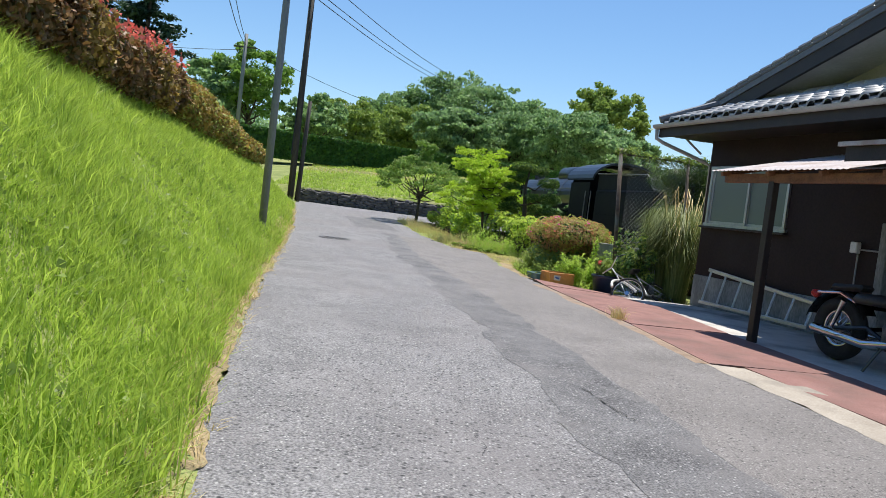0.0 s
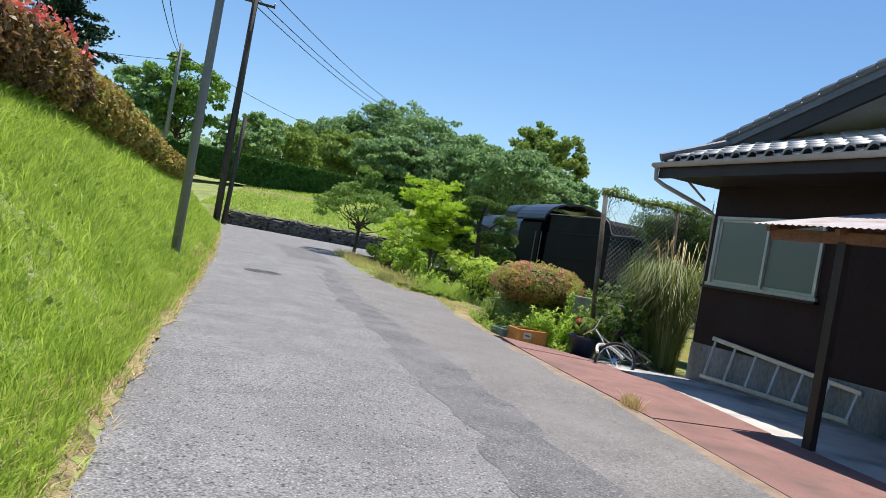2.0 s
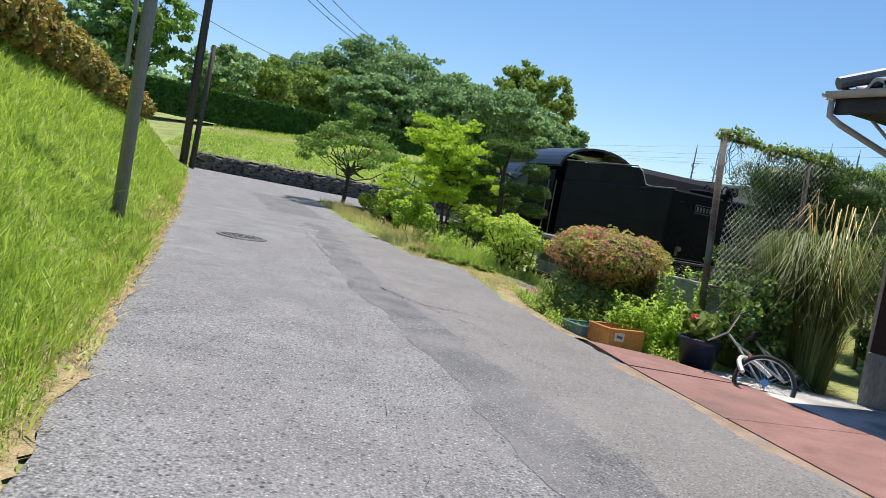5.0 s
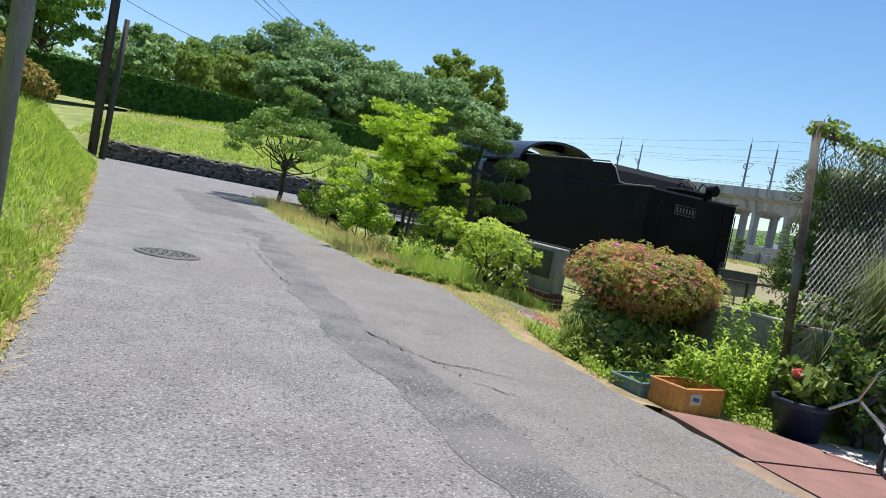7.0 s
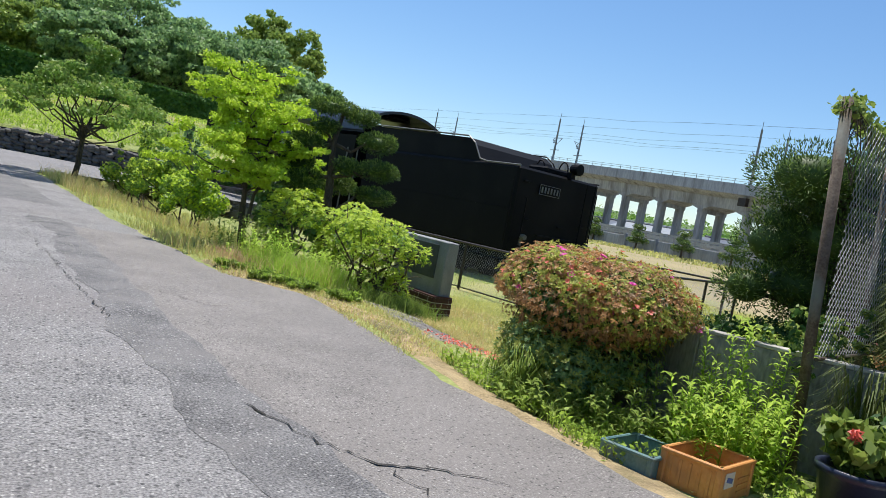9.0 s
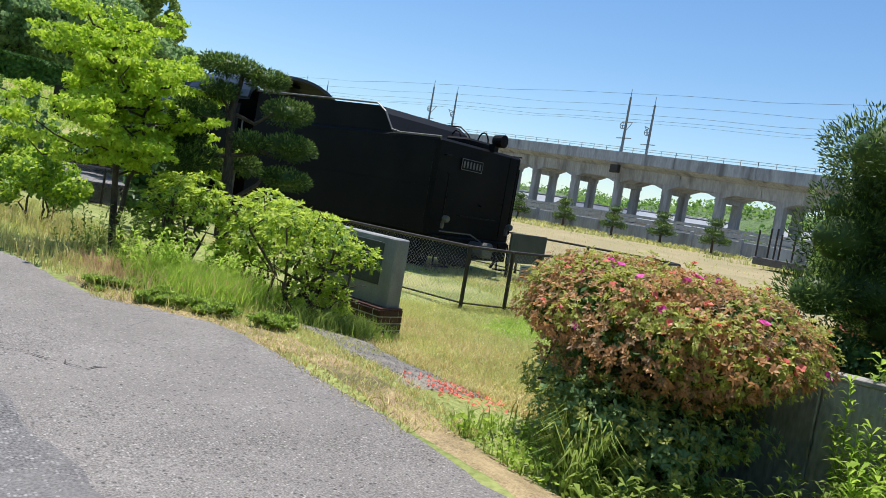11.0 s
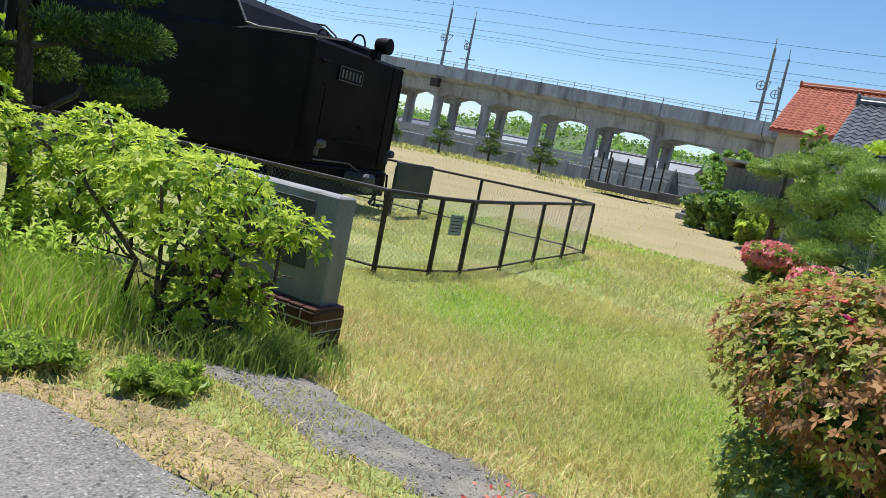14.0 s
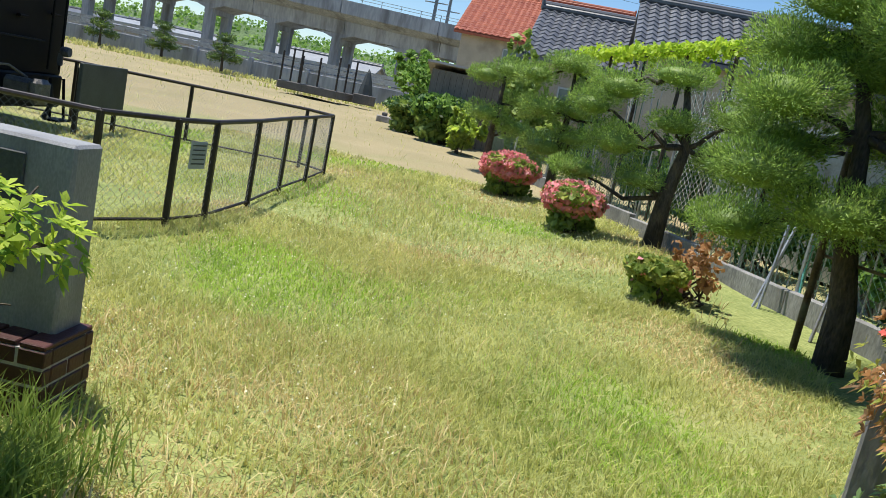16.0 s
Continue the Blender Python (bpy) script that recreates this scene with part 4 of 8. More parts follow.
def motorcycle():
    """Own axes: x forward, wheels in the x-z plane."""
    p = house_at(4.5, 1.45, 0.2)
    m = thing("motorcycle", (*p,), "black cruiser motorcycle with chrome exhaust parked under the porch", "motorcycle", turn=17.76 - 90)
    wheel(m, (0, 0, 0.325), 0.325, 0.075, 40, RUBBER, CHROME, 0.03)
    wheel(m, (1.62, 0, 0.33), 0.33, 0.055, 40, RUBBER, CHROME, 0.02)
    f = Build()
    prof = []
    for i in range(12):
        a = math.radians(25 + i * 13)
        prof.append(Vector((math.cos(a) * 0.39, 0, 0.325 + math.sin(a) * 0.39)))
    for i in range(11):
        a, b = prof[i], prof[i + 1]
        w = 0.095
        f.add([a + Vector((0, w, -0.03)), a + Vector((0, w * 0.6, 0.02)), a + Vector((0, -w * 0.6, 0.02)), a + Vector((0, -w, -0.03)),
               b + Vector((0, w, -0.03)), b + Vector((0, w * 0.6, 0.02)), b + Vector((0, -w * 0.6, 0.02)), b + Vector((0, -w, -0.03))],
              [(0, 1, 5, 4), (1, 2, 6, 5), (2, 3, 7, 6)])
    part("rear_fender", f, BLACK_GLOSS, m, smooth=True)
    part("tail_light", Build().box((-0.36, 0, 0.63), (0.1, 0.12, 0.07), Matrix.Rotation(0.5, 3, "Y"), 0.02), RED_PAINT, m, "red tail light")
    part("seat", Build().lathe((0.42, 0, 0.66), [(0.0, -0.05), (0.2, -0.04), (0.23, 0.0), (0.2, 0.05), (0.0, 0.07)], 20), LEATHER, m, smooth=True)
    part("pillion_seat", Build().box((0.08, 0, 0.75), (0.4, 0.2, 0.07), Matrix.Rotation(-0.08, 3, "Y"), 0.03), LEATHER, m)
    t = Build()
    t.tube([(0.62, 0, 0.72), (0.75, 0, 0.8), (1.0, 0, 0.87), (1.18, 0, 0.86)], [0.05, 0.13, 0.16, 0.08], 16)
    part("fuel_tank", t, BLACK_GLOSS, m, smooth=True)
    part("engine", Build().box((0.78, 0, 0.36), (0.38, 0.3, 0.26), None, 0.05).lathe((0.68, 0, 0.56), [(0.1, -0.1), (0.12, -0.1), (0.12, 0.06), (0.05, 0.1)], 14).lathe((0.9, 0, 0.56), [(0.1, -0.1), (0.12, -0.1), (0.12, 0.06), (0.05, 0.1)], 14), CAST_IRON, m)
    part("frame", Build().tube([(0.0, 0.12, 0.325), (0.45, 0.13, 0.4), (0.9, 0.12, 0.2), (1.15, 0.05, 0.35), (1.25, 0, 0.85)], 0.022, 8).tube([(0.0, -0.12, 0.325), (0.45, -0.13, 0.4), (0.9, -0.12, 0.2), (1.15, -0.05, 0.35), (1.25, 0, 0.85)], 0.022, 8)
         .tube([(-0.1, 0.12, 0.62), (0.3, 0.12, 0.58), (0.62, 0.05, 0.6)], 0.02, 8), BLACK_GLOSS, m)
    for sd in (1, -1):
        part("exhaust", Build().tube([(0.85, sd * 0.16, 0.45), (0.8, sd * 0.2, 0.3), (0.5, sd * 0.2, 0.25), (-0.15, sd * 0.2, 0.3)], [0.025, 0.03, 0.045, 0.05], 12), CHROME, m, "chrome exhaust pipe", True)
        part("shock_absorber", Build().tube([(0.02, sd * 0.14, 0.33), (0.14, sd * 0.14, 0.62)], [0.02, 0.03], 10), CHROME, m)
        part("fork", Build().tube([(1.62, sd * 0.09, 0.33), (1.22, sd * 0.09, 1.0)], 0.025, 8), CHROME, m)
        part("fender_rail", Build().tube([(-0.25, sd * 0.1, 0.66), (0.05, sd * 0.11, 0.69), (0.25, sd * 0.11, 0.62)], 0.012, 6), CHROME, m)
    part("handlebar", Build().tube([(1.0, 0.38, 1.05), (1.15, 0.2, 1.08), (1.22, 0, 1.0), (1.15, -0.2, 1.08), (1.0, -0.38, 1.05)], 0.014, 8), CHROME, m)
    part("headlight", Build().lathe((1.36, 0, 0.92), [(0.0, -0.08), (0.06, -0.07), (0.09, 0.0), (0.09, 0.05), (0.0, 0.06)], 18, "x"), CHROME, m)
    part("side_stand", Build().tube([(0.7, -0.16, 0.3), (0.62, -0.3, 0.01)], 0.014, 6), BLACK_GLOSS, m)


motorcycle()


# ---- verge of the lane: bank grass, straw, flowering hedge ----
def scatter(n, x0, x1, y0, y1, keep=None):
    x, y = rng.uniform(x0, x1, n), rng.uniform(y0, y1, n)
    if keep is not None:
        k = keep(x, y)
        x, y = x[k], y[k]
    return np.stack([x, y, rough_land(x, y)], 1)


def bank_points(n, y0, y1, d0=0.05, d1=3.1, power=1.0):
    y = rng.uniform(y0, y1, n)
    d = d0 + (d1 - d0) * rng.random(n) ** power
    x = left_x(y) - d
    return np.stack([x, y, rough_land(x, y) - 0.02], 1)


def grass(name, points, height, width, material, label, lean=0.45):
    whole(name, array_mesh(name, *blades(points, height, width, lean)), material, label, "grass", kind="stuff")


clump = lambda p, s, a=0.5: 1 + a * np.sin(p[:, 0] * s + 1.3 * np.sin(p[:, 1] * s * 0.7)) * np.cos(p[:, 1] * s * 0.9 + p[:, 0])
p = np.concatenate([bank_points(50000, 1.0, 6.0), bank_points(42000, 6.0, 14.0), bank_points(26000, 14.0, 34.0, 0.05, 2.9)])
far = np.clip(p[:, 1] / 14, 0.7, 2.0)
grass("bank_grass", p, 0.085 * clump(p, 2.1, 0.4) * clump(p, 5.3, 0.35), 0.0072 * far, GRASS, "lush bright green grass on the steep bank", 1.3)
c = np.concatenate([bank_points(5200, 0.6, 7.0), bank_points(4200, 7.0, 16.0), bank_points(2200, 16.0, 33.0, 0.05, 2.8)])
h = 0.17 * clump(c, 1.7, 0.45) * rng.uniform(0.5, 1.3, len(c))
p = np.repeat(c, 9, 0) + rng.normal(size=(len(c) * 9, 3)) * np.array([0.035, 0.045, 0.0])
p[:, 2] = rough_land(p[:, 0], p[:, 1]) - 0.02
grass("grass_tufts", p, np.repeat(h, 9), 0.0066 * np.clip(p[:, 1] / 12, 0.7, 2.0), GRASS, "thick tufts of bright grass on the bank", 1.0)
p = bank_points(2600, 0.5, 30.0)
grass("tall_grass", p, 0.25, 0.004 * np.clip(p[:, 1] / 9, 0.8, 2), GRASS, "taller grass stalks standing out of the bank", 1.1)
p = bank_points(15000, 0.8, 30.0, -0.07, 0.34)
grass("straw", p, 0.07, 0.006 * np.clip(p[:, 1] / 9, 0.8, 2), STRAW, "dry straw along the edge of the lane", 1.6)
v, f = strip(-2, 34, 0.05, lambda y: left_x(y) - 0.24, lambda y: left_x(y) + 0.03 + 0.1 * noise.noise((y * 1.7, 0, 3)) + 0.05 * noise.noise((y * 6.0, 5, 0)) + 0.02 * noise.noise((y * 19.0, 9, 0)), 5, 0.006)
v[:, 2] = np.maximum(v[:, 2], rough_land(v[:, 0], v[:, 1]) + 0.005)
whole("straw_litter", array_mesh("straw_litter", v, f), SOIL, "dry straw and soil on the asphalt edge", "litter", kind="stuff")
p = bank_points(5200, 0.6, 14.0, 0.02, 2.4, 1.2)
p = p[np.sin(p[:, 0] * 3.1 + 2 * np.sin(p[:, 1] * 1.4)) * np.cos(p[:, 1] * 2.3) > 0.25]
whole("clover", array_mesh("clover", *leaves(p + np.array([0, 0, 0.1]) * rng.uniform(0.3, 1.5, (len(p), 1)), 0.04, np.tile([0, 0, 1.0], (len(p), 1)), 0.5, 1.1)), WEED, "broad-leaved weeds low on the bank", "weeds", kind="stuff")


def flowering_hedge():
    """Overhanging hedge on top of the bank, one shrub after another."""
    r = random.Random(11)
    y = 2.0
    i = 0
    while y < 33.5:
        step = 1.25 if y < 20 else 1.5
        d = float(np.interp(y, [2, 8, 20, 34], [2.95, 2.9, 2.6, 2.0]))
        x = float(left_x(y)) - d
        z = float(land(x, y)) - 0.12
        top = float(np.interp(y, [2, 14, 22, 34], [1.15, 1.15, 1.0, 0.85])) * r.uniform(0.9, 1.1)
        hdg = thing("hedge_shrub", (x, y, z), "overhanging clipped shrub with red young leaves on the bank" if y < 15.5 else "overhanging brown-green trailing shrub on the bank", "hedge", "hedge on the bank")
        st = Build()
        for k in range(4):
            limb(st, (-0.1 + 0.08 * k, r.uniform(-0.4, 0.4), 0), (r.uniform(-0.2, 0.3), r.uniform(-0.5, 0.5), top * 0.85), 0.03, 0.012)
        part("branch_frame", st, BARK, hdg)
        blobs = [(-0.25, 0, top * 0.62, 0.7, step * 0.62, top * 0.42), (0.25, 0.1, top * 0.5, 0.35, step * 0.52, top * 0.42), (0.35, -0.3, top * 0.4, 0.22, 0.35, top * 0.36)]
        blobs += [(r.uniform(-0.3, 0.42), r.uniform(-0.55, 0.55), top * r.uniform(0.25, 0.72), r.uniform(0.15, 0.3), r.uniform(0.15, 0.3), r.uniform(0.16, 0.28)) for _ in range(7)]
        blobs += [(r.uniform(0.3, 0.5), r.uniform(-0.65, 0.65), top * r.uniform(0.34, 0.46), 0.13, 0.12, top * r.uniform(0.3, 0.42)) for _ in range(7)]
        red_part = y < 15.5
        n = int(np.interp(y, [2, 12, 33], [4000, 2600, 1300]))
        sz = float(np.interp(y, [2, 12, 33], [0.05, 0.062, 0.095]))
        crown("foliage", blobs, n, sz, PHOTINIA if red_part and i % 3 else BROWN_VINE, hdg, shell=0.7)
        crown("green_leaves", blobs, n // 2, sz, AZALEA_DARK if red_part else AZALEA_GREEN, hdg, shell=0.55)
        if red_part:
            crown("red_leaves", [(0.0, 0, top * 0.85, 0.6, step * 0.55, top * 0.2)], n // 14, sz, CORAL, hdg, shell=0.7, label="bright red young leaves")
        y += step
        i += 1


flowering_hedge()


# ---- poles and wires ----
def pole(name, x, y, h, r, mat, label, lean=(0, 0), z=None):
    z = float(land(x, y)) if z is None else z
    ob = thing(name, (x, y, z), label, "pole")
    part("shaft", Build().tube([(0, 0, -0.2), (lean[0] * 0.5, lean[1] * 0.5, h * 0.5), (lean[0], lean[1], h)], [r, r * 0.93, r * 0.8], 14), mat, ob, smooth=True)
    return ob


pole("steel_pole", -3.52, 14.89, 7.6, 0.075, POLE_GREY, "grey steel pole standing in the bank grass")
up = pole("utility_pole", -7.35, 36.0, 10.2, 0.15, POLE_DARK, "tall dark utility pole with crossarms")
part("crossarm", Build().box((0.1, 0, 9.45), (1.5, 0.08, 0.1), Matrix.Rotation(0.3, 3, "Z"), 0.01), POLE_DARK, up)
part("crossarm", Build().box((0.1, 0, 9.9), (1.1, 0.08, 0.1), Matrix.Rotation(0.3, 3, "Z"), 0.01), POLE_DARK, up)
for i, (dx, dz) in enumerate(((-0.55, 9.5), (0.0, 9.5), (0.7, 9.5), (-0.4, 9.95), (0.5, 9.95))):
    part("insulator", Build().lathe((dx + 0.1, dx * 0.3, dz), [(0.0, 0.0), (0.05, 0.02), (0.03, 0.07), (0.05, 0.1), (0.0, 0.16)], 8), WHITE, up)
pole("short_pole", -7.05, 36.1, 4.7, 0.11, POLE_DARK, "shorter dark pole beside the utility pole", (0.12, 0))
p3 = pole("utility_pole", -16.85, 59.7, 7.4, 0.16, POLE_GREY, "grey utility pole in front of distant trees", z=5.2)
part("crossarm", Build().box((0, 0, 6.4), (1.8, 0.1, 0.1)), POLE_DARK, p3)


def cable(a, b, sag, r=0.012):
    a, b = Vector(a), Vector(b)
    pts = [a.lerp(b, t / 14) - Vector((0, 0, sag * 4 * (t / 14) * (1 - t / 14))) for t in range(15)]
    whole("overhead_cable", Build().tube(pts, r, 5, False), CABLE, "black overhead cable sagging between poles", "cable", "overhead cables")


T2 = Vector((-7.35, 36.0, float(land(-7.35, 36.0))))
cable(T2 + Vector((-0.45, 0, 9.62)), (-1.4, 92, 15.6), 0.5, 0.022)
cable(T2 + Vector((0.1, 0, 9.62)), (-0.8, 92, 15.8), 0.5, 0.022)
cable(T2 + Vector((0.6, 0, 10.05)), (-0.2, 92, 16.4), 0.5, 0.022)
cable((-16.85, 59.7, 12.0), (-8.2, 72, 10.1), 0.3, 0.02)
cable((-16.85, 59.7, 11.8), (-7.0, 20.0, 8.3), 0.6, 0.02)
cable((-16.85, 59.7, 12.1), (-6.5, 18.0, 9.5), 0.6, 0.02)
cable((-16.85, 59.7, 11.4), (-40.0, 66, 12.4), 0.6, 0.02)
cable(T2 + Vector((-0.1, 0, 7.5)), T2 + Vector((-0.12, -0.2, 2.0)), 0.0, 0.03)


# ---- trees ----
def broadleaf(name, x, y, z, height, spread, n, size, mat, label, category="tree", seed=1, trunk=0.25, low=0.25, group="", clumps=60, layer=0.5):
    """Broad crown of many small layered sprays on a forked trunk, with an uneven outline."""
    r = random.Random(seed)
    t = thing(name, (x, y, z), label, category, group)
    b = Build()
    fork = height * (low + 0.1)
    limb(b, (0, 0, -0.2), (0, 0, fork), trunk, trunk * 0.7, 0.03)
    mid, half = height * (1 + low) / 2, height * (1 - low) / 2
    lobes = [(r.uniform(0, 6.283), r.uniform(-0.3, 0.9), r.uniform(0.78, 1.12)) for _ in range(9)]
    blobs = []
    for k in range(clumps):
        a, c = r.uniform(0, 6.283), r.uniform(-0.75, 1.0)
        q = math.sqrt(1 - c * c)
        lobe = min(lobes, key=lambda o: (math.cos(a - o[0]) * -q) + abs(c - o[1]))
        rad = lobe[2] * r.uniform(0.5, 1.0) ** 0.5
        p = (math.cos(a) * q * spread * rad, math.sin(a) * q * spread * rad, mid + c * half * rad * 0.92)
        s = spread * r.uniform(0.1, 0.24)
        blobs.append((*p, s, s, s * layer * r.uniform(0.7, 1.3)))
        if k % 6 == 0:
            limb(b, (0, 0, fork * r.uniform(0.7, 1.0)), p, trunk * 0.4, trunk * 0.08)
    blobs.append((0, 0, mid - half * 0.1, spread * 0.55, spread * 0.55, half * 0.6))
    part("trunk", b, BARK, t, smooth=True)
    crown("crown", blobs, n, size, mat, t, 0.8, shell=0.25)
    return t


bg = 3.5
for i, (x, y, h, s, mt) in enumerate(((-11.5, 76, 7.6, 4.2, TREE_YELLOW), (-5.0, 84, 8.5, 4.5, TREE_YELLOW), (-8.5, 95, 11.0, 5.2, TREE_LEAF), (-3.0, 94, 13.2, 5.5, TREE_LEAF), (1.5, 92, 14.4, 6.0, TREE_LEAF), (7.0, 93, 13.0, 5.5, TREE_LEAF),
                                  (11.5, 90, 11.0, 5.0, TREE_LEAF), (16.0, 90, 10.4, 4.6, TREE_LEAF), (5.0, 78, 9.0, 5.0, TREE_LEAF), (0.0, 74, 8.0, 4.2, TREE_LEAF), (10.0, 72, 8.2, 4.5, TREE_LEAF), (14.5, 78, 7.8, 4.0, TREE_LEAF), (18.5, 84, 7.5, 3.6, TREE_LEAF))):
    broadleaf("tree", x, y, bg, h, s, 17000, 0.22, mt, "broad green tree in the wooded slope" if mt is not TREE_YELLOW else "rounded yellow-green tree in the wooded slope", seed=20 + i, trunk=0.3, low=0.12, group="woodland trees", clumps=150)
broadleaf("tree", 19.3, 103, bg, 17.0, 5.0, 22000, 0.28, TREE_YELLOW, "tall domed tree with yellow-green young leaves", seed=5, trunk=0.45, low=0.25, clumps=170, layer=0.75)
broadleaf("tree", -17.0, 63, 4.2, 9.2, 3.4, 8000, 0.2, TREE_LIGHT, "light green tree with open crown", seed=8, trunk=0.2, low=0.15)
broadleaf("tree", -19.5, 62, 4.2, 7.2, 3.4, 6000, 0.24, TREE_LEAF, "green tree behind the bank", seed=9, trunk=0.2, low=0.1)
broadleaf("tree", -12.2, 66, 4.2, 5.6, 3.0, 5000, 0.24, TREE_LEAF, "green tree behind the hedge", seed=12, trunk=0.2, low=0.1)


def cedar(x, y, z, h, w, seed):
    r = random.Random(seed)
    t = thing("cedar", (x, y, z), "dark blue-green cedar with layered drooping branches", "conifer")
    b = Build()
    b.tube([(0, 0, -0.3), (0, 0, h)], [0.3, 0.03], 9)
    pts, outs = [], []
    for k in range(90):
        u = k / 90
        zz = h * (0.12 + 0.86 * u)
        a = r.uniform(0, 6.2832)
        L = w * (1 - u) ** 0.8 * r.uniform(0.7, 1.1) + 0.3
        tip = Vector((math.cos(a) * L, math.sin(a) * L, zz - 0.12 * L))
        b.tube([(0, 0, zz), tip], [0.035, 0.01], 4, False)
        m = int(60 + 90 * L)
        s = rng.random(m) ** 0.7
        q = np.outer(s, np.array(tip) - np.array((0, 0, zz))) + np.array((0, 0, zz))
        q += rng.normal(size=(m, 3)) * np.array([0.16, 0.16, 0.05]) * (0.6 + s[:, None])
        pts.append(q)
    part("trunk", b, BARK, t)
    q = np.concatenate(pts)
    part("foliage", array_mesh("foliage", *leaves(q, 0.14, np.tile([0, 0, 1.0], (len(q), 1)), 0.35, 2.0)), CEDAR, t)


cedar(-17.2, 42.0, 2.2, 10.5, 3.4, 3)
cedar(-15.2, 30.0, 2.8, 8.2, 2.3, 4)


def clipped_hedge():
    h = thing("clipped_hedge", (0, 0, 0), "long tall clipped green hedge on the far bank", "hedge")
    a, b = np.array([-16.5, 48.6]), np.array([8.0, 57.6])
    n = 30000
    t = rng.random(n)
    d = (b - a) / np.linalg.norm(b - a)
    nrm = np.array([d[1], -d[0]])
    L = np.linalg.norm(b - a)
    face = rng.random(n)
    off = np.where(face < 0.6, 0.75 + rng.normal(size=n) * 0.04, rng.uniform(-0.75, 0.75, n))
    zz = np.where(face < 0.6, rng.uniform(0, 1.75, n), 1.72 + rng.normal(size=n) * 0.03)
    base = a + np.outer(t * L, d)
    z0 = np.interp(t, [0, 1], [3.15, 3.15])
    q = np.stack([base[:, 0] + nrm[0] * off, base[:, 1] + nrm[1] * off, z0 + zz], 1)
    out = np.where((face < 0.6)[:, None], np.array([nrm[0], nrm[1], 0.25]), np.array([0, 0, 1.0]))
    part("foliage", array_mesh("foliage", *leaves(q, 0.14, out, 0.45, 1.4)), HEDGE_LEAF, h)
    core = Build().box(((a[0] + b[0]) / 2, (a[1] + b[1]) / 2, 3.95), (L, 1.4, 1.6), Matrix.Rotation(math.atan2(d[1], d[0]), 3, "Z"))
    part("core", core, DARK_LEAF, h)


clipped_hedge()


def cloud_pine(name, x, y, z, pads, trunk_pts, r0, label, n=900, length=0.1, mat=PINE, light=PINE_LIGHT, group="", young=0.3):
    """Garden pine trained into pads; pads: x, y, z, radius, height, relative to the foot."""
    t = thing(name, (x, y, z), label, "pine tree", group)
    b = Build()
    k = len(trunk_pts)
    b.tube(trunk_pts, [r0 * (1 - 0.75 * i / (k - 1)) for i in range(k)], 9)
    blobs = []
    for px, py, pz, pr, ph in pads:
        i = min(range(k), key=lambda j: abs(trunk_pts[j][2] - pz + 0.1))
        limb(b, trunk_pts[i], (px, py, pz - ph * 0.2), r0 * 0.3, r0 * 0.1, 0.1, 6)
        blobs.append((px, py, pz, pr, pr, ph))
        for _ in range(5):
            a = rng.uniform(0, 6.2832)
            blobs.append((px + pr * 0.55 * math.cos(a), py + pr * 0.55 * math.sin(a), pz + rng.uniform(-0.3, 0.4) * ph, pr * rng.uniform(0.4, 0.62), pr * rng.uniform(0.4, 0.62), ph * rng.uniform(0.45, 0.8)))
    part("trunk", b, BARK, t, smooth=True)
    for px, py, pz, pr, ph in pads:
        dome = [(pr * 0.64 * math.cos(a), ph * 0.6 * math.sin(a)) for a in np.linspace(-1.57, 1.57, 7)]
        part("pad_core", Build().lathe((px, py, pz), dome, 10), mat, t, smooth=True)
    N = n * len(pads)
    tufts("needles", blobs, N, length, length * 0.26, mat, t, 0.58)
    # Paler needles on pad tops paint in the sun; young is their share.
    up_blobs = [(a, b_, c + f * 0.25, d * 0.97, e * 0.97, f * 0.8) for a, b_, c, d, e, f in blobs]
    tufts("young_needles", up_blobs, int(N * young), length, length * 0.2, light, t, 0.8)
    return t


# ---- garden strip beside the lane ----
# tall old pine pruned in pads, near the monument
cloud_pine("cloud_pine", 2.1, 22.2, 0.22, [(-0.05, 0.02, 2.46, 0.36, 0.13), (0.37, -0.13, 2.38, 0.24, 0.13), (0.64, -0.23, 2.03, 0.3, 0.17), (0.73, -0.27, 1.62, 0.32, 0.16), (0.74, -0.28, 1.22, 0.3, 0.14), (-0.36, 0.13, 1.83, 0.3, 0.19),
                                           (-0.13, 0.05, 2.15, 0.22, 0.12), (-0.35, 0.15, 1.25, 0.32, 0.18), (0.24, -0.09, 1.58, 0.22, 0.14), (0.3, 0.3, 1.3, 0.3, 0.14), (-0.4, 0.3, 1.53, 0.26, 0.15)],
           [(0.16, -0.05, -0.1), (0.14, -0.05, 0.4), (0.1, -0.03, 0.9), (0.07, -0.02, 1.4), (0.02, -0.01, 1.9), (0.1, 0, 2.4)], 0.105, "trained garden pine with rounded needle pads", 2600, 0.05)


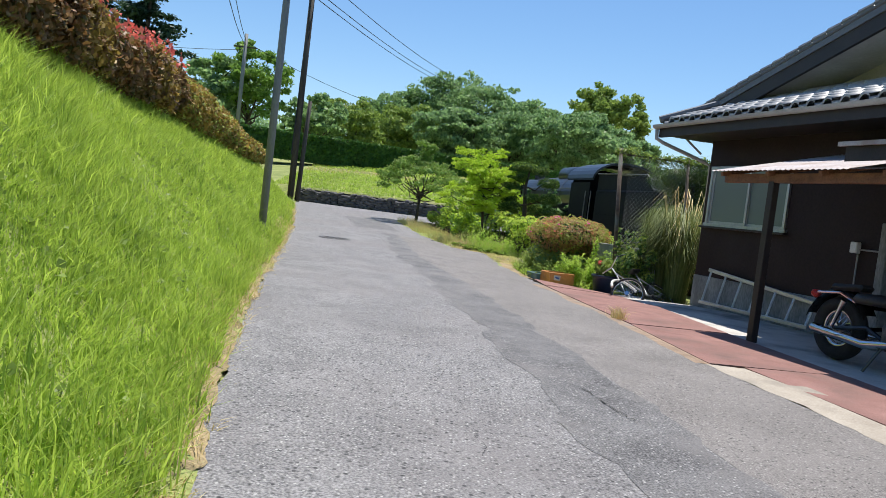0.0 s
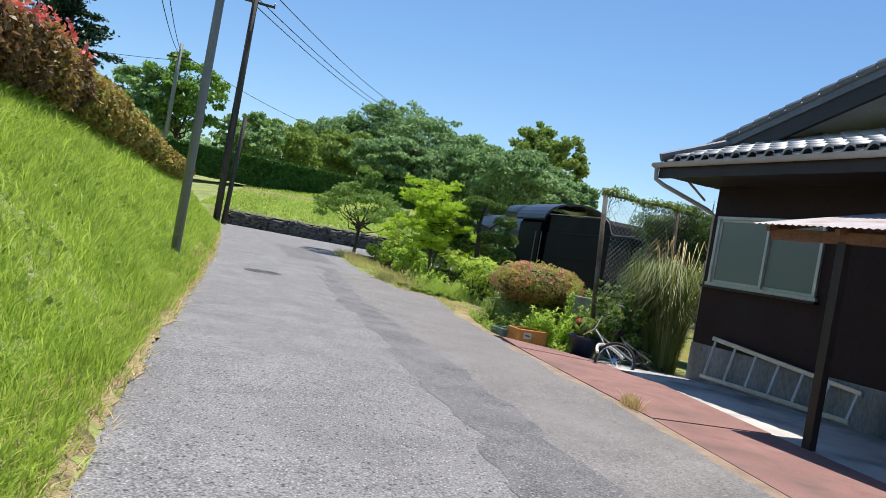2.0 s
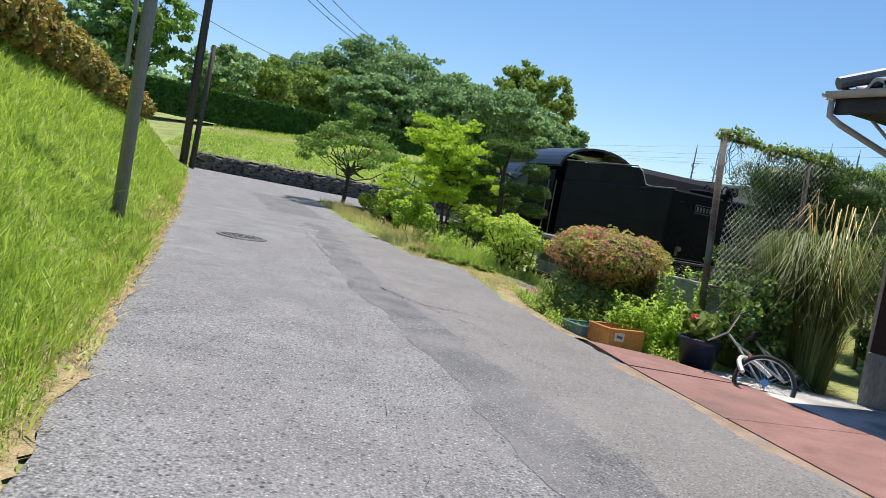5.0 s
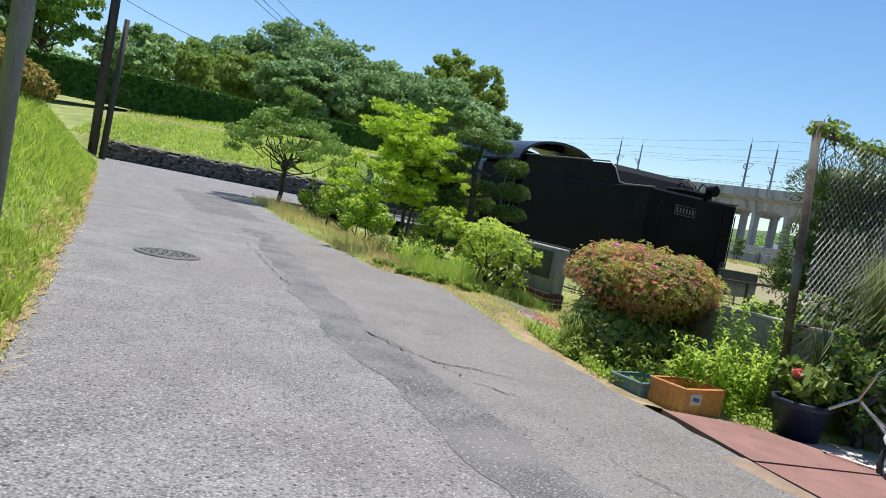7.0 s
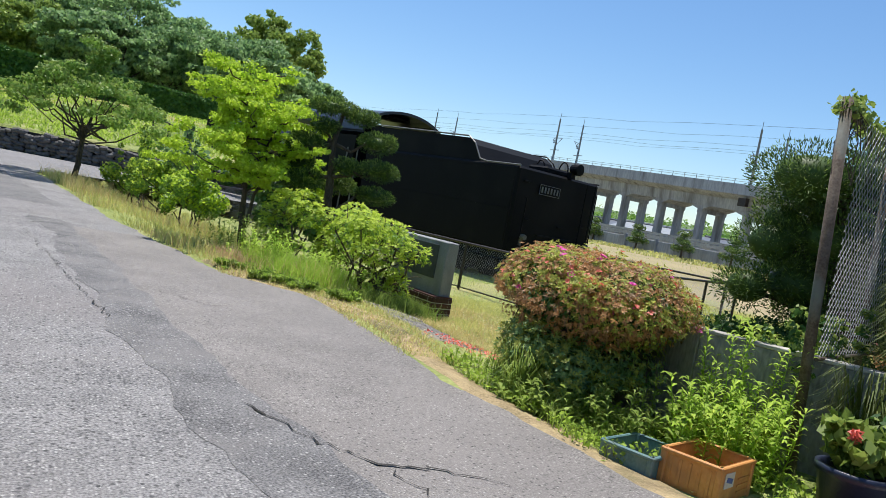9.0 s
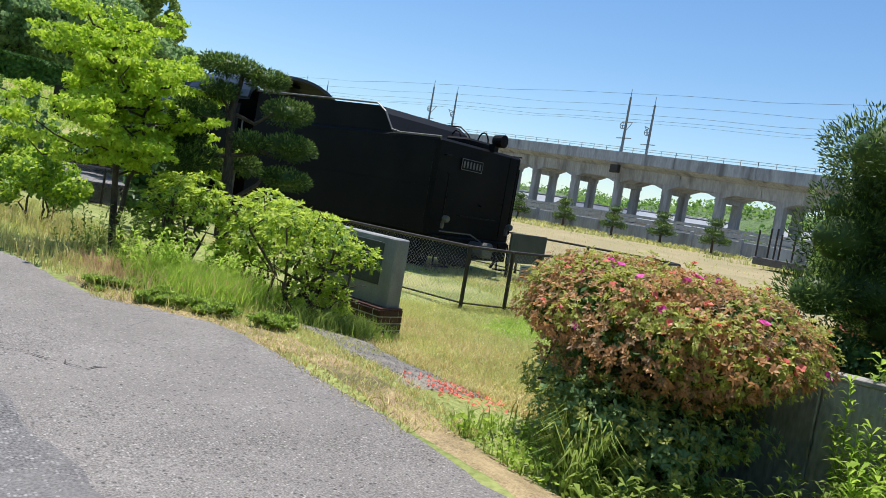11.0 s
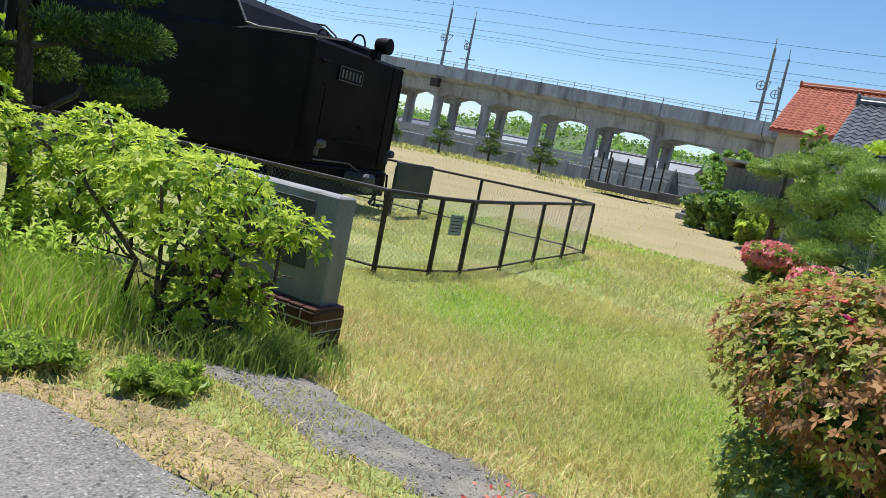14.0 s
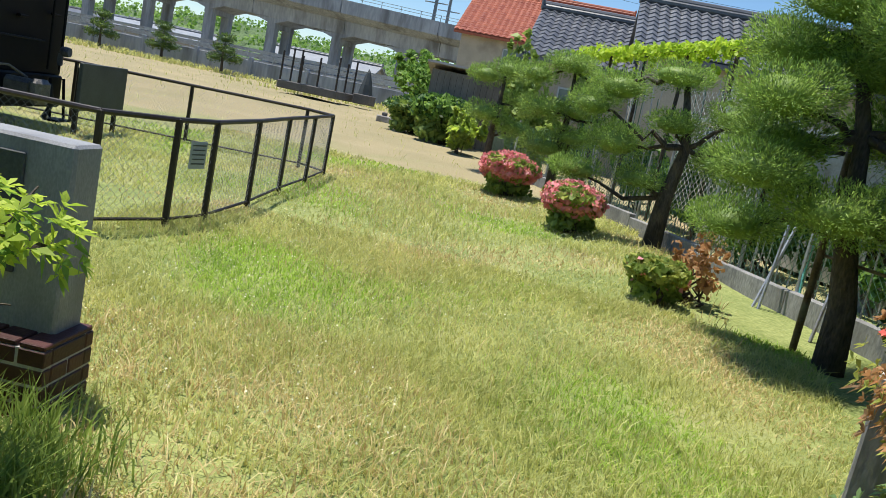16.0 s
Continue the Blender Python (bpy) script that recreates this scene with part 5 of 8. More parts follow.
def maple():
    x, y = 1.12, 22.7
    t = thing("maple", (x, y, float(land(x, y))), "young maple with airy lime green leaves", "tree")
    b, twigs = Build(), Build()
    r = random.Random(23)
    blobs = []
    # leader that leans over the lane, a second stem, and drooping layered side branches
    stems = [limb(b, (0, 0, -0.1), (-0.3, 0.1, 2.75), 0.05, 0.01, 0.02, 7, 8), limb(b, (-0.02, 0, 0.35), (0.25, -0.1, 2.3), 0.032, 0.008, 0.03, 6, 7)]
    for stem, n, reach in ((stems[0], 28, 1.4), (stems[1], 13, 1.0)):
        top = stem[-1].z
        for k in range(n):
            u = 0.34 + 0.66 * k / n
            root = stem[int(u * (len(stem) - 1))].lerp(stem[min(int(u * (len(stem) - 1)) + 1, len(stem) - 1)], (u * (len(stem) - 1)) % 1)
            a = k * 2.4 + r.uniform(-0.4, 0.4)
            L = reach * (1.15 - 0.8 * u) * r.uniform(0.75, 1.25) + 0.14
            end = root + Vector((math.cos(a) * L, math.sin(a) * L, 0.2 * L + r.uniform(-0.08, 0.16)))
            pts = limb(twigs, root, end, 0.016, 0.004, 0.05, 5)
            for m in range(7):
                q = pts[1 + m % 5].lerp(pts[min(2 + m % 5, 5)], r.random())
                w = q + Vector((r.gauss(0, 0.15), r.gauss(0, 0.15), r.uniform(-0.12, 0.1)))
                blobs.append((*w, r.uniform(0.1, 0.22), r.uniform(0.1, 0.22), r.uniform(0.04, 0.1)))
            blobs.append((*(end + Vector((0, 0, -0.04))), 0.15, 0.15, 0.05))
    blobs.append((-0.31, 0.1, 2.82, 0.13, 0.13, 0.14))
    part("twigs", twigs, BARK, t)["kind"] = "stuff"
    part("trunk", b, BARK, t, smooth=True)
    crown("crown", blobs, 26000, 0.036, MAPLE, t, 0.5, 1.7, 0.1)


maple()


def dome_tree():
    x, y = -1.2, 30.2
    t = thing("dome_tree", (x, y, float(land(x, y))), "umbrella-shaped small tree with spreading bare limbs", "tree")
    b = Build()
    r = random.Random(31)
    limb(b, (0, 0, -0.1), (0.05, 0, 1.15), 0.07, 0.055, 0.03)
    blobs = []
    for k in range(46):
        a, q = k * 2.4, math.sqrt((k + 0.5) / 46)
        p = Vector((math.cos(a) * q * 1.7, math.sin(a) * q * 1.7, 2.5 - 0.95 * q * q + r.uniform(-0.2, 0.18)))
        if k % 2 == 0:
            limb(b, (0.05, 0, 0.95 + 0.2 * r.random()), p, 0.024, 0.006, 0.1)
        s = r.uniform(0.2, 0.38)
        blobs.append((*p, s, s, s * 0.42))
    blobs += [(0.15 + r.uniform(-0.3, 0.3), r.uniform(-0.3, 0.3), 2.6 + 0.11 * k, 0.28, 0.28, 0.12) for k in range(6)]
    part("trunk", b, BARK, t)
    crown("crown", blobs, 9500, 0.05, TREE_LIGHT, t, shell=0.3)
    crown("young_leaves", [(a, b_, c + 0.05, d, e, f) for a, b_, c, d, e, f in blobs], 4200, 0.05, TREE_YELLOW, t, shell=0.7)


dome_tree()


def shrub(x, y, h, w, n, size, mat, label, stems=6, blobs=None, z=None, seed=1, mat2=None, name="shrub", category="shrub", long=1.6):
    r = random.Random(seed)
    z = float(land(x, y)) if z is None else z
    s = thing(name, (x, y, z), label, category)
    b = Build()
    if blobs is None:
        blobs = []
        for k in range(16):
            a, q = r.uniform(0, 6.28), r.uniform(0.1, 0.75) * w
            e = (math.cos(a) * q, math.sin(a) * q, h * r.uniform(0.3, 0.85) * (1 - 0.25 * q / w))
            blobs.append((*e, w * r.uniform(0.16, 0.3), w * r.uniform(0.16, 0.3), h * r.uniform(0.1, 0.2)))
        for k in range(9):
            a, q = r.uniform(0, 6.28), r.uniform(0.1, 0.8) * w
            zz = h * r.uniform(0.6, 0.95)
            for t in (0.0, 0.12, 0.24):
                blobs.append((math.cos(a) * q * (1 + t * 0.5), math.sin(a) * q * (1 + t * 0.5), zz + t * h, 0.06, 0.06, h * 0.05))
    for k in range(stems):
        e = blobs[k % len(blobs)]
        limb(b, (r.uniform(-0.08, 0.08), r.uniform(-0.08, 0.08), -0.05), e[:3], 0.022, 0.006, 0.12, 6)
    part("branch_frame", b, BARK, s)
    crown("foliage", blobs, n, size, mat, s, 0.5, long, 0.35)
    if mat2:
        crown("young_leaves", [(a, b_, c + f * 0.3, d, e, f * 0.8) for a, b_, c, d, e, f in blobs], int(n * 0.8), size, mat2, s, 0.5, long, 0.7)
    return s


# broad-leaved bushes with leaves in whorls at the shoot tips
def whorl_bush(x, y, label, masses, tips, length, width, outer, inner, seed, across=(0.73, -0.68), stems=11, foot=(0.0, 0.0)):
    """masses: s (along across), depth, z, radius, half-height."""
    r = random.Random(seed)
    s = thing("shrub", (x, y, float(land(x, y))), label, "shrub")
    at = [(a * across[0] - d * across[1], a * across[1] + d * across[0], z, q, q, h) for a, d, z, q, h in masses]
    b = Build()
    for k in range(stems):
        e = at[k % len(at)]
        pts = limb(b, (foot[0] + r.uniform(-0.06, 0.06), foot[1] + r.uniform(-0.06, 0.06), -0.05), (e[0], e[1], e[2]), 0.024, 0.008, 0.13, 6)
        for m in range(4):
            q = pts[3 + m % 3]
            limb(b, q, q + Vector((r.gauss(0, 0.14), r.gauss(0, 0.14), r.uniform(0.02, 0.2))), 0.008, 0.003, 0.08, 4, 3)
    part("branch_frame", b, BARK, s)
    p, d = blob_points(at, tips, 0.75)
    rosettes("shoot_leaf", p, d * 0.9 + np.array([0, 0, 0.9]), 7, length, width, outer, s, 0.1)["kind"] = "stuff"
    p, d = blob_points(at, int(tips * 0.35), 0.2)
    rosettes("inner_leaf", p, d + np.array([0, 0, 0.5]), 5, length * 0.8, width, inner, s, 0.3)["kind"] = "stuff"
    return s


whorl_bush(2.0, 19.5, "spreading bush with glossy light green leaves by the monument",
           [(-0.42, 0.05, 0.93, 0.24, 0.12), (-0.2, 0.15, 1.0, 0.28, 0.13), (-0.12, -0.2, 0.88, 0.28, 0.15), (0.08, 0.0, 0.93, 0.3, 0.15), (0.12, 0.3, 0.9, 0.28, 0.14), (0.3, -0.1, 0.8, 0.26, 0.14), (0.5, 0.0, 0.74, 0.24, 0.11), (0.66, -0.05, 0.7, 0.13, 0.08),
            (0.02, -0.12, 0.62, 0.28, 0.16), (0.25, 0.05, 0.5, 0.26, 0.18), (0.1, -0.1, 0.3, 0.22, 0.16), (0.38, 0.1, 0.26, 0.18, 0.16), (-0.35, 0.2, 0.72, 0.2, 0.12)],
           640, 0.062, 0.011, BUSH_LEAF, TREE_LIGHT, 3, stems=13, foot=(0.0, 0.0))
whorl_bush(1.62, 21.35, "leafy bush with narrow leaves at the foot of the pine",
           [(-0.5, 0.1, 0.8, 0.22, 0.2), (-0.3, 0.0, 0.95, 0.25, 0.2), (-0.1, 0.1, 1.0, 0.25, 0.2), (-0.35, -0.1, 0.6, 0.22, 0.18), (0.1, -0.1, 0.85, 0.25, 0.2), (-0.2, 0.0, 0.4, 0.2, 0.15), (-0.62, 0.1, 0.55, 0.16, 0.2)],
           430, 0.065, 0.011, BUSH_LEAF, TREE_LIGHT, 5, stems=9, foot=(-0.2, 0.1))
whorl_bush(2.2, 20.95, "dense dark green bush between pine and monument",
           [(-0.3, 0.0, 0.85, 0.3, 0.22), (0.0, 0.1, 0.98, 0.3, 0.22), (0.25, 0.0, 0.9, 0.28, 0.2), (-0.1, -0.15, 0.6, 0.3, 0.25), (0.2, -0.1, 0.55, 0.28, 0.25), (-0.3, -0.1, 0.4, 0.22, 0.2)],
           520, 0.07, 0.013, BUSH_LEAF, TREE_LIGHT, 6, stems=8)
shrub(0.75, 25.3, 1.2, 0.8, 2300, 0.045, TREE_LIGHT, "loose light green shrub in the garden strip", 6, seed=7, mat2=MAPLE)
shrub(0.35, 27.3, 1.35, 0.8, 2300, 0.045, TREE_LIGHT, "loose light green shrub in the garden strip", 6, seed=8, mat2=BUSH_LEAF)
shrub(0.1, 29.0, 1.3, 0.9, 2000, 0.05, TREE_LIGHT, "loose light green shrub in the garden strip", 6, seed=9, mat2=BUSH_LEAF)
shrub(2.7, 26.5, 1.6, 1.1, 1800, 0.09, DARK_LEAF, "dark evergreen shrub beside the locomotive", 6, seed=14, mat2=PINE)
shrub(4.0, 34.0, 2.2, 1.6, 2200, 0.12, DARK_LEAF, "dark evergreen shrub at the bend", 6, seed=15, mat2=TREE_LEAF)
shrub(1.6, 35.5, 2.0, 1.5, 2200, 0.12, TREE_LEAF, "green shrub at the bend", 6, seed=16)


def azalea(x, y, rx, ry, h, n, size, label, mats, flower, nf, seed=2, turn=0.0):
    s = thing("azalea_bush", (x, y, float(land(x, y))), label, "azalea bush", turn=turn)
    b = Build()
    r = random.Random(seed)
    for k in range(30):
        a = k * 2.4
        limb(b, (r.uniform(-0.1, 0.1), r.uniform(-0.1, 0.1), -0.05), (math.cos(a) * rx * 0.8 * (0.5 + 0.5 * r.random()), math.sin(a) * ry * 0.8 * (0.5 + 0.5 * r.random()), h * 0.68), 0.016, 0.005, 0.1, 6)
    part("branch_frame", b, BARK, s)
    # wide flat-topped dome on bare stems, with lumps where shoots grow out
    blobs = [(0, 0, h * 0.66, rx * 0.95, ry * 0.95, h * 0.27), (0.2 * rx, 0.3 * ry, h * 0.72, rx * 0.72, ry * 0.68, h * 0.24), (-0.25 * rx, -0.2 * ry, h * 0.7, rx * 0.7, ry * 0.72, h * 0.23)]
    lumps = []
    for k in range(44):
        a, q = r.uniform(0, 6.283), math.sqrt(r.random()) * 0.95
        lumps.append((math.cos(a) * q * rx, math.sin(a) * q * ry, h * (0.62 + 0.29 * math.sqrt(1 - q * q)), rx * r.uniform(0.1, 0.22), ry * r.uniform(0.1, 0.22), h * r.uniform(0.06, 0.11)))
    crown("under_foliage", [(0, 0, h * 0.42, rx * 0.78, ry * 0.78, h * 0.24), (0, 0, h * 0.28, rx * 0.55, ry * 0.55, h * 0.22)], n // 4, size, WEED, s, 0.6, 1.7, 0.7)
    crown("outer_foliage", blobs, int(n * 0.3), size, mats[0], s, 0.7, 1.8, 0.85)
    crown("rust_foliage", lumps[:24], int(n * 0.24), size, mats[0], s, 0.7, 1.9, 0.6)
    crown("tip_foliage", lumps[18:] + blobs[1:2], int(n * 0.5), size, mats[1], s, 0.7, 1.8, 0.7)
    crown("inner_foliage", blobs, n // 3, size, mats[1], s, 0.6, 1.7, 0.45)
    crown("low_foliage", [(0.15 * rx, 0, h * 0.26, rx * 0.7, ry * 0.7, h * 0.2), (-0.5 * rx, 0.2 * ry, h * 0.2, rx * 0.4, ry * 0.4, h * 0.16), (0.3 * rx, -0.5 * ry, h * 0.2, rx * 0.4, ry * 0.4, h * 0.16)], n // 5, size * 1.3, WEED, s, 0.6, 1.7, 0.4)
    crown("blossom", [(0, 0, h * 0.66, rx, ry, h * 0.36)], nf, size * 1.3, flower, s, 0.6, 1.0, 0.93)["kind"] = "stuff"
    return s


def large_azalea():
    """Wide clipped dome on bare stems, rust-red and green young leaves, a few open flowers."""
    rx, ry, h = 1.1, 0.82, 1.3
    s = thing("azalea_bush", (2.55, 15.8, float(land(2.55, 15.8))), "large rounded azalea with rust-tipped leaves and few pink flowers", "azalea bush", turn=60)
    r = random.Random(2)
    b = Build()
    for k in range(34):
        a = k * 2.4
        limb(b, (r.uniform(-0.14, 0.14), r.uniform(-0.14, 0.14), -0.05), (math.cos(a) * rx * 0.8 * (0.5 + 0.5 * r.random()), math.sin(a) * ry * 0.8 * (0.5 + 0.5 * r.random()), h * 0.7), 0.016, 0.005, 0.1, 6)
    part("branch_frame", b, BARK, s)
    dome = [(0, 0, h * 0.66, rx * 0.95, ry * 0.95, h * 0.29), (0.2 * rx, 0.3 * ry, h * 0.72, rx * 0.72, ry * 0.68, h * 0.25), (-0.25 * rx, -0.2 * ry, h * 0.7, rx * 0.7, ry * 0.72, h * 0.24)]
    lumps = []
    for k in range(70):
        a, q = r.uniform(0, 6.283), math.sqrt(r.random()) * 0.97
        lumps.append((math.cos(a) * q * rx, math.sin(a) * q * ry, h * (0.6 + 0.32 * math.sqrt(1 - q * q)), rx * r.uniform(0.08, 0.22), ry * r.uniform(0.08, 0.22), h * r.uniform(0.04, 0.11)))
    low = [(0.1 * rx, 0, h * 0.32, rx * 0.85, ry * 0.85, h * 0.24), (0.55 * rx, 0.1 * ry, h * 0.3, rx * 0.4, ry * 0.5, h * 0.22), (-0.3 * rx, 0.5 * ry, h * 0.3, rx * 0.45, ry * 0.4, h * 0.2), (-0.5 * rx, 0.2 * ry, h * 0.24, rx * 0.4, ry * 0.4, h * 0.18), (0.3 * rx, -0.5 * ry, h * 0.24, rx * 0.42, ry * 0.42, h * 0.18)]

    def shoots(name, blobs, n, leaves_each, length, width, mat, shell, lift=0.6, label=""):
        p, d = blob_points(blobs, n, shell)
        ob = rosettes(name, p, d + np.array([0, 0, lift]), leaves_each, length, width, mat, s, 0.1, label=label)
        ob["kind"] = "stuff"
        return ob

    shoots("rust_leaf", dome + lumps[:34], 3600, 6, 0.034, 0.0075, AZALEA_LEAF, 0.86)
    shoots("green_leaf", dome[1:] + lumps[26:], 4000, 6, 0.034, 0.0075, AZALEA_GREEN, 0.86)
    # Darker leaves within the dome; shade between shoots is put into their colour.
    shoots("dry_leaf", dome, 2200, 6, 0.032, 0.007, AZALEA_DARK, 0.78)
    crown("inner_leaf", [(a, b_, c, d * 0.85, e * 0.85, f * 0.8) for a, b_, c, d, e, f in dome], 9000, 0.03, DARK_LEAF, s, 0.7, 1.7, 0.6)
    shoots("low_leaf", low, 2400, 6, 0.05, 0.01, TREE_LEAF, 0.5)
    shoots("skirt_leaf", low, 2000, 6, 0.038, 0.008, AZALEA_GREEN, 0.86)
    shoots("open_flower", lumps, 46, 6, 0.04, 0.018, PINK, 1.0, 1.0, "bright pink open flowers")
    shoots("fading_flower", lumps, 120, 5, 0.03, 0.012, CORAL, 0.98, 0.8, "fading red flowers")


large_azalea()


# leafy weed clumps along the verge at the monument
for i, (x, y, hh, ww) in enumerate(((0.72, 19.35, 0.1, 0.26), (1.05, 19.1, 0.09, 0.3), (1.42, 18.62, 0.08, 0.2), (0.45, 19.75, 0.1, 0.25))):
    shrub(x, y, hh, ww, 1500, 0.018, BRIGHT_WEED, "bright leafy weed clump on the verge", 4, seed=60 + i, mat2=WEED, long=3.0, name="weed_clump", category="weeds")


q = np.stack([rng.normal(1.45, 0.32, 5200), rng.normal(20.1, 0.42, 5200)], 1)
q = q[(q[:, 0] - right_x(q[:, 1]) > 0.15) & (q[:, 1] > 19.25)]
q = np.column_stack([q, land(q[:, 0], q[:, 1]) - 0.02])
whole("lush_grass", array_mesh("lush_grass", *blades(q, 0.3, 0.0045, 0.8)), BRIGHT_WEED, "lush bright grass behind the verge", "grass", kind="stuff")


q = np.stack([rng.normal(0.62, 0.13, 1500), rng.normal(20.75, 0.35, 1500)], 1)
q = np.column_stack([q, land(q[:, 0], q[:, 1]) - 0.01])
whole("pink_dry_grass", array_mesh("pink_dry_grass", *blades(q, 0.16, 0.0035, 1.2)), leaf("pinkish_dry_grass", (0.33, 0.2, 0.13), (0.55, 0.38, 0.27), 0.3), "pinkish dry grass at the foot of the maple", "grass", kind="stuff")
q = np.concatenate([np.stack([rng.normal(2.2, 0.24, 1500), rng.normal(19.0, 0.1, 1500)], 1), np.stack([rng.normal(2.72, 0.07, 700), rng.uniform(19.15, 20.4, 700)], 1)])
q = np.column_stack([q, land(q[:, 0], q[:, 1]) - 0.01])
whole("bush_foot_grass", array_mesh("bush_foot_grass", *blades(q, 0.2, 0.005, 0.8)), WEED, "dark green grass at the foot of bush and monument", "grass", kind="stuff")
# garden weeds and rough grass
def near_right(x, y, lo, hi):
    d = x - right_x(y)
    return (d > lo) & (d < hi)


q = scatter(26000, -2.2, 3.2, 19.0, 31.5, lambda x, y: near_right(x, y, 0.05, 2.8) & ~((y < 20.2) & (x > 2.6)))
q[:, 2] -= 0.02
grass("rough_grass", q, 0.13 * clump(q, 2.6, 0.8), 0.005, FIELD_GRASS, "rough grass and weeds along the garden strip", 0.8)
q = scatter(16000, -2.2, 3.0, 19.3, 31.0, lambda x, y: near_right(x, y, 0.0, 1.6) & (np.sin(x * 2.1 + y * 1.3) > -0.5))
grass("dry_stalks", q, 0.24 * clump(q, 1.7, 0.8), 0.003, STRAW, "pale dry grass stalks along the garden strip", 0.7)
q = scatter(30000, 0.2, 3.4, 16.2, 20.2, lambda x, y: near_right(x, y, -0.12, 1.9) & (np.abs(x - 2.04) > 0.3))
k = rng.random(len(q)) < 0.55
grass("dry_verge", q[k], 0.035, 0.004, STRAW, "thin dry turf at the edge of the lane", 1.8)
grass("short_turf", q[~k], 0.045, 0.004, FIELD_GRASS, "short turf at the field entrance", 1.6)
q = scatter(15000, 2.2, 4.6, 16.3, 20.4, lambda x, y: (np.abs(x - 2.04) > 0.34) | (y > 19.3))
k = np.sin(q[:, 0] * 2.3 + 1.5 * np.sin(q[:, 1] * 1.9)) + 2.0 * (q[:, 0] < 2.95) > 0.1 * rng.normal(size=len(q))
grass("entrance_straw", q[k], 0.06, 0.0035, STRAW, "dry straw and thin grass at the monument foot", 1.6)
grass("entrance_turf", q[~k], 0.07, 0.004, FIELD_GRASS, "thin grass at the monument foot", 1.4)
# gravel ruts of the entrance
v, f = strip(16.9, 19.9, 0.12, lambda y: float(np.interp(y, [16.9, 18, 19, 19.9], [1.62, 1.66, 1.68, 1.7])) + ragged(y * 2, 0.06), lambda y: float(np.interp(y, [16.9, 18, 19, 19.9], [2.55, 2.45, 2.4, 2.1])) + ragged(y * 1.7 + 1, 0.08), 9, 0.0)
v[:, 2] = rough_land(v[:, 0], v[:, 1]) + 0.014
v[0::9, 2] -= 0.05
v[8::9, 2] -= 0.05
v[:9, 2] -= 0.05
v[-9:, 2] -= 0.05
whole("gravel", array_mesh("gravel", v, f), GRAVEL, "worn dark gravel at the field entrance", "gravel", kind="stuff")
q = scatter(2600, 1.2, 3.3, 16.9, 19.9, lambda x, y: (x > 1.7) & (x < 2.4))
st = Build()
for a in q:
    s = rng.uniform(0.004, 0.012)
    st.box((a[0], a[1], a[2] + 0.016), (s, s * rng.uniform(0.6, 1.2), s * 0.7), Matrix.Rotation(rng.uniform(0, 6.28), 3, "Z"), s * 0.25)
whole("loose_stones", st, GRAVEL, "small loose stones in the entrance", "stones", kind="stuff")
v, f = strip(13.5, 20.2, 0.05, lambda y: right_x(y) - 0.02 - 0.06 * noise.noise((y * 2.0, 1, 3)) - 0.03 * noise.noise((y * 9.0, 5, 1)), lambda y: right_x(y) + 0.42 + 0.2 * noise.noise((y * 1.3, 7, 3)), 6, 0.006)
v[:, 2] = np.maximum(rough_land(v[:, 0], v[:, 1]) + 0.012, np.where(v[:, 0] < right_x(v[:, 1]) + 0.02, road_z(v[:, 1]) + 0.006, -9))
v[5::6, 2] -= 0.04
v[0::6, 2] = road_z(v[0::6, 1]) - 0.012
whole("dry_soil_edge", array_mesh("dry_soil_edge", v, f), SOIL, "bare dry soil and straw along the asphalt edge", "litter", kind="stuff")
q = scatter(2600, 1.55, 2.6, 16.9, 19.7, lambda x, y: np.sin(x * 5.1 + y * 2.3) + np.sin(y * 4.4 - x * 2.0) > 0.6)
grass("gravel_tufts", q, 0.045, 0.004, FIELD_GRASS, "sparse grass tufts in the worn gravel", 1.6)
# fallen azalea petals at the lane edge
q = scatter(2600, 1.3, 2.8, 16.2, 17.7, lambda x, y: ((x - 2.12) / 0.36) ** 2 + ((y - 16.98) / 0.4) ** 2 < rng.random(len(x)) ** 2 * 1.6)
whole("fallen_petals", array_mesh("fallen_petals", *leaves(q + np.array([0, 0, 0.025]), 0.02, np.tile([0, 0, 1.0], (len(q), 1)), 0.25, 1.2)), CORAL, "faded red fallen petals on the verge", "petals", kind="stuff")


# ---- monument on a brick base ----
BRICKS = []


def monument():
    m = thing("monument", (2.89, 19.32, 0.0), "grey stone monument slab on a dark brick base", "monument", turn=9.9)
    # own axes: x into the field, y along the slab away from the entrance
    part("slab", Build().box((0.175, 0.63, 0.7), (0.18, 1.16, 0.72), None, 0.012), GRANITE, m)
    part("inscription_panel", Build().box((0.08, 0.63, 0.78), (0.016, 0.8, 0.44), None, 0.004), DARK_BOARD, m)
    base = part("base", Build().box((0.116, 0.655, 0.12), (0.314, 1.298, 0.44)), MORTAR, m)
    BRICKS.append(base)
    return m


monument()


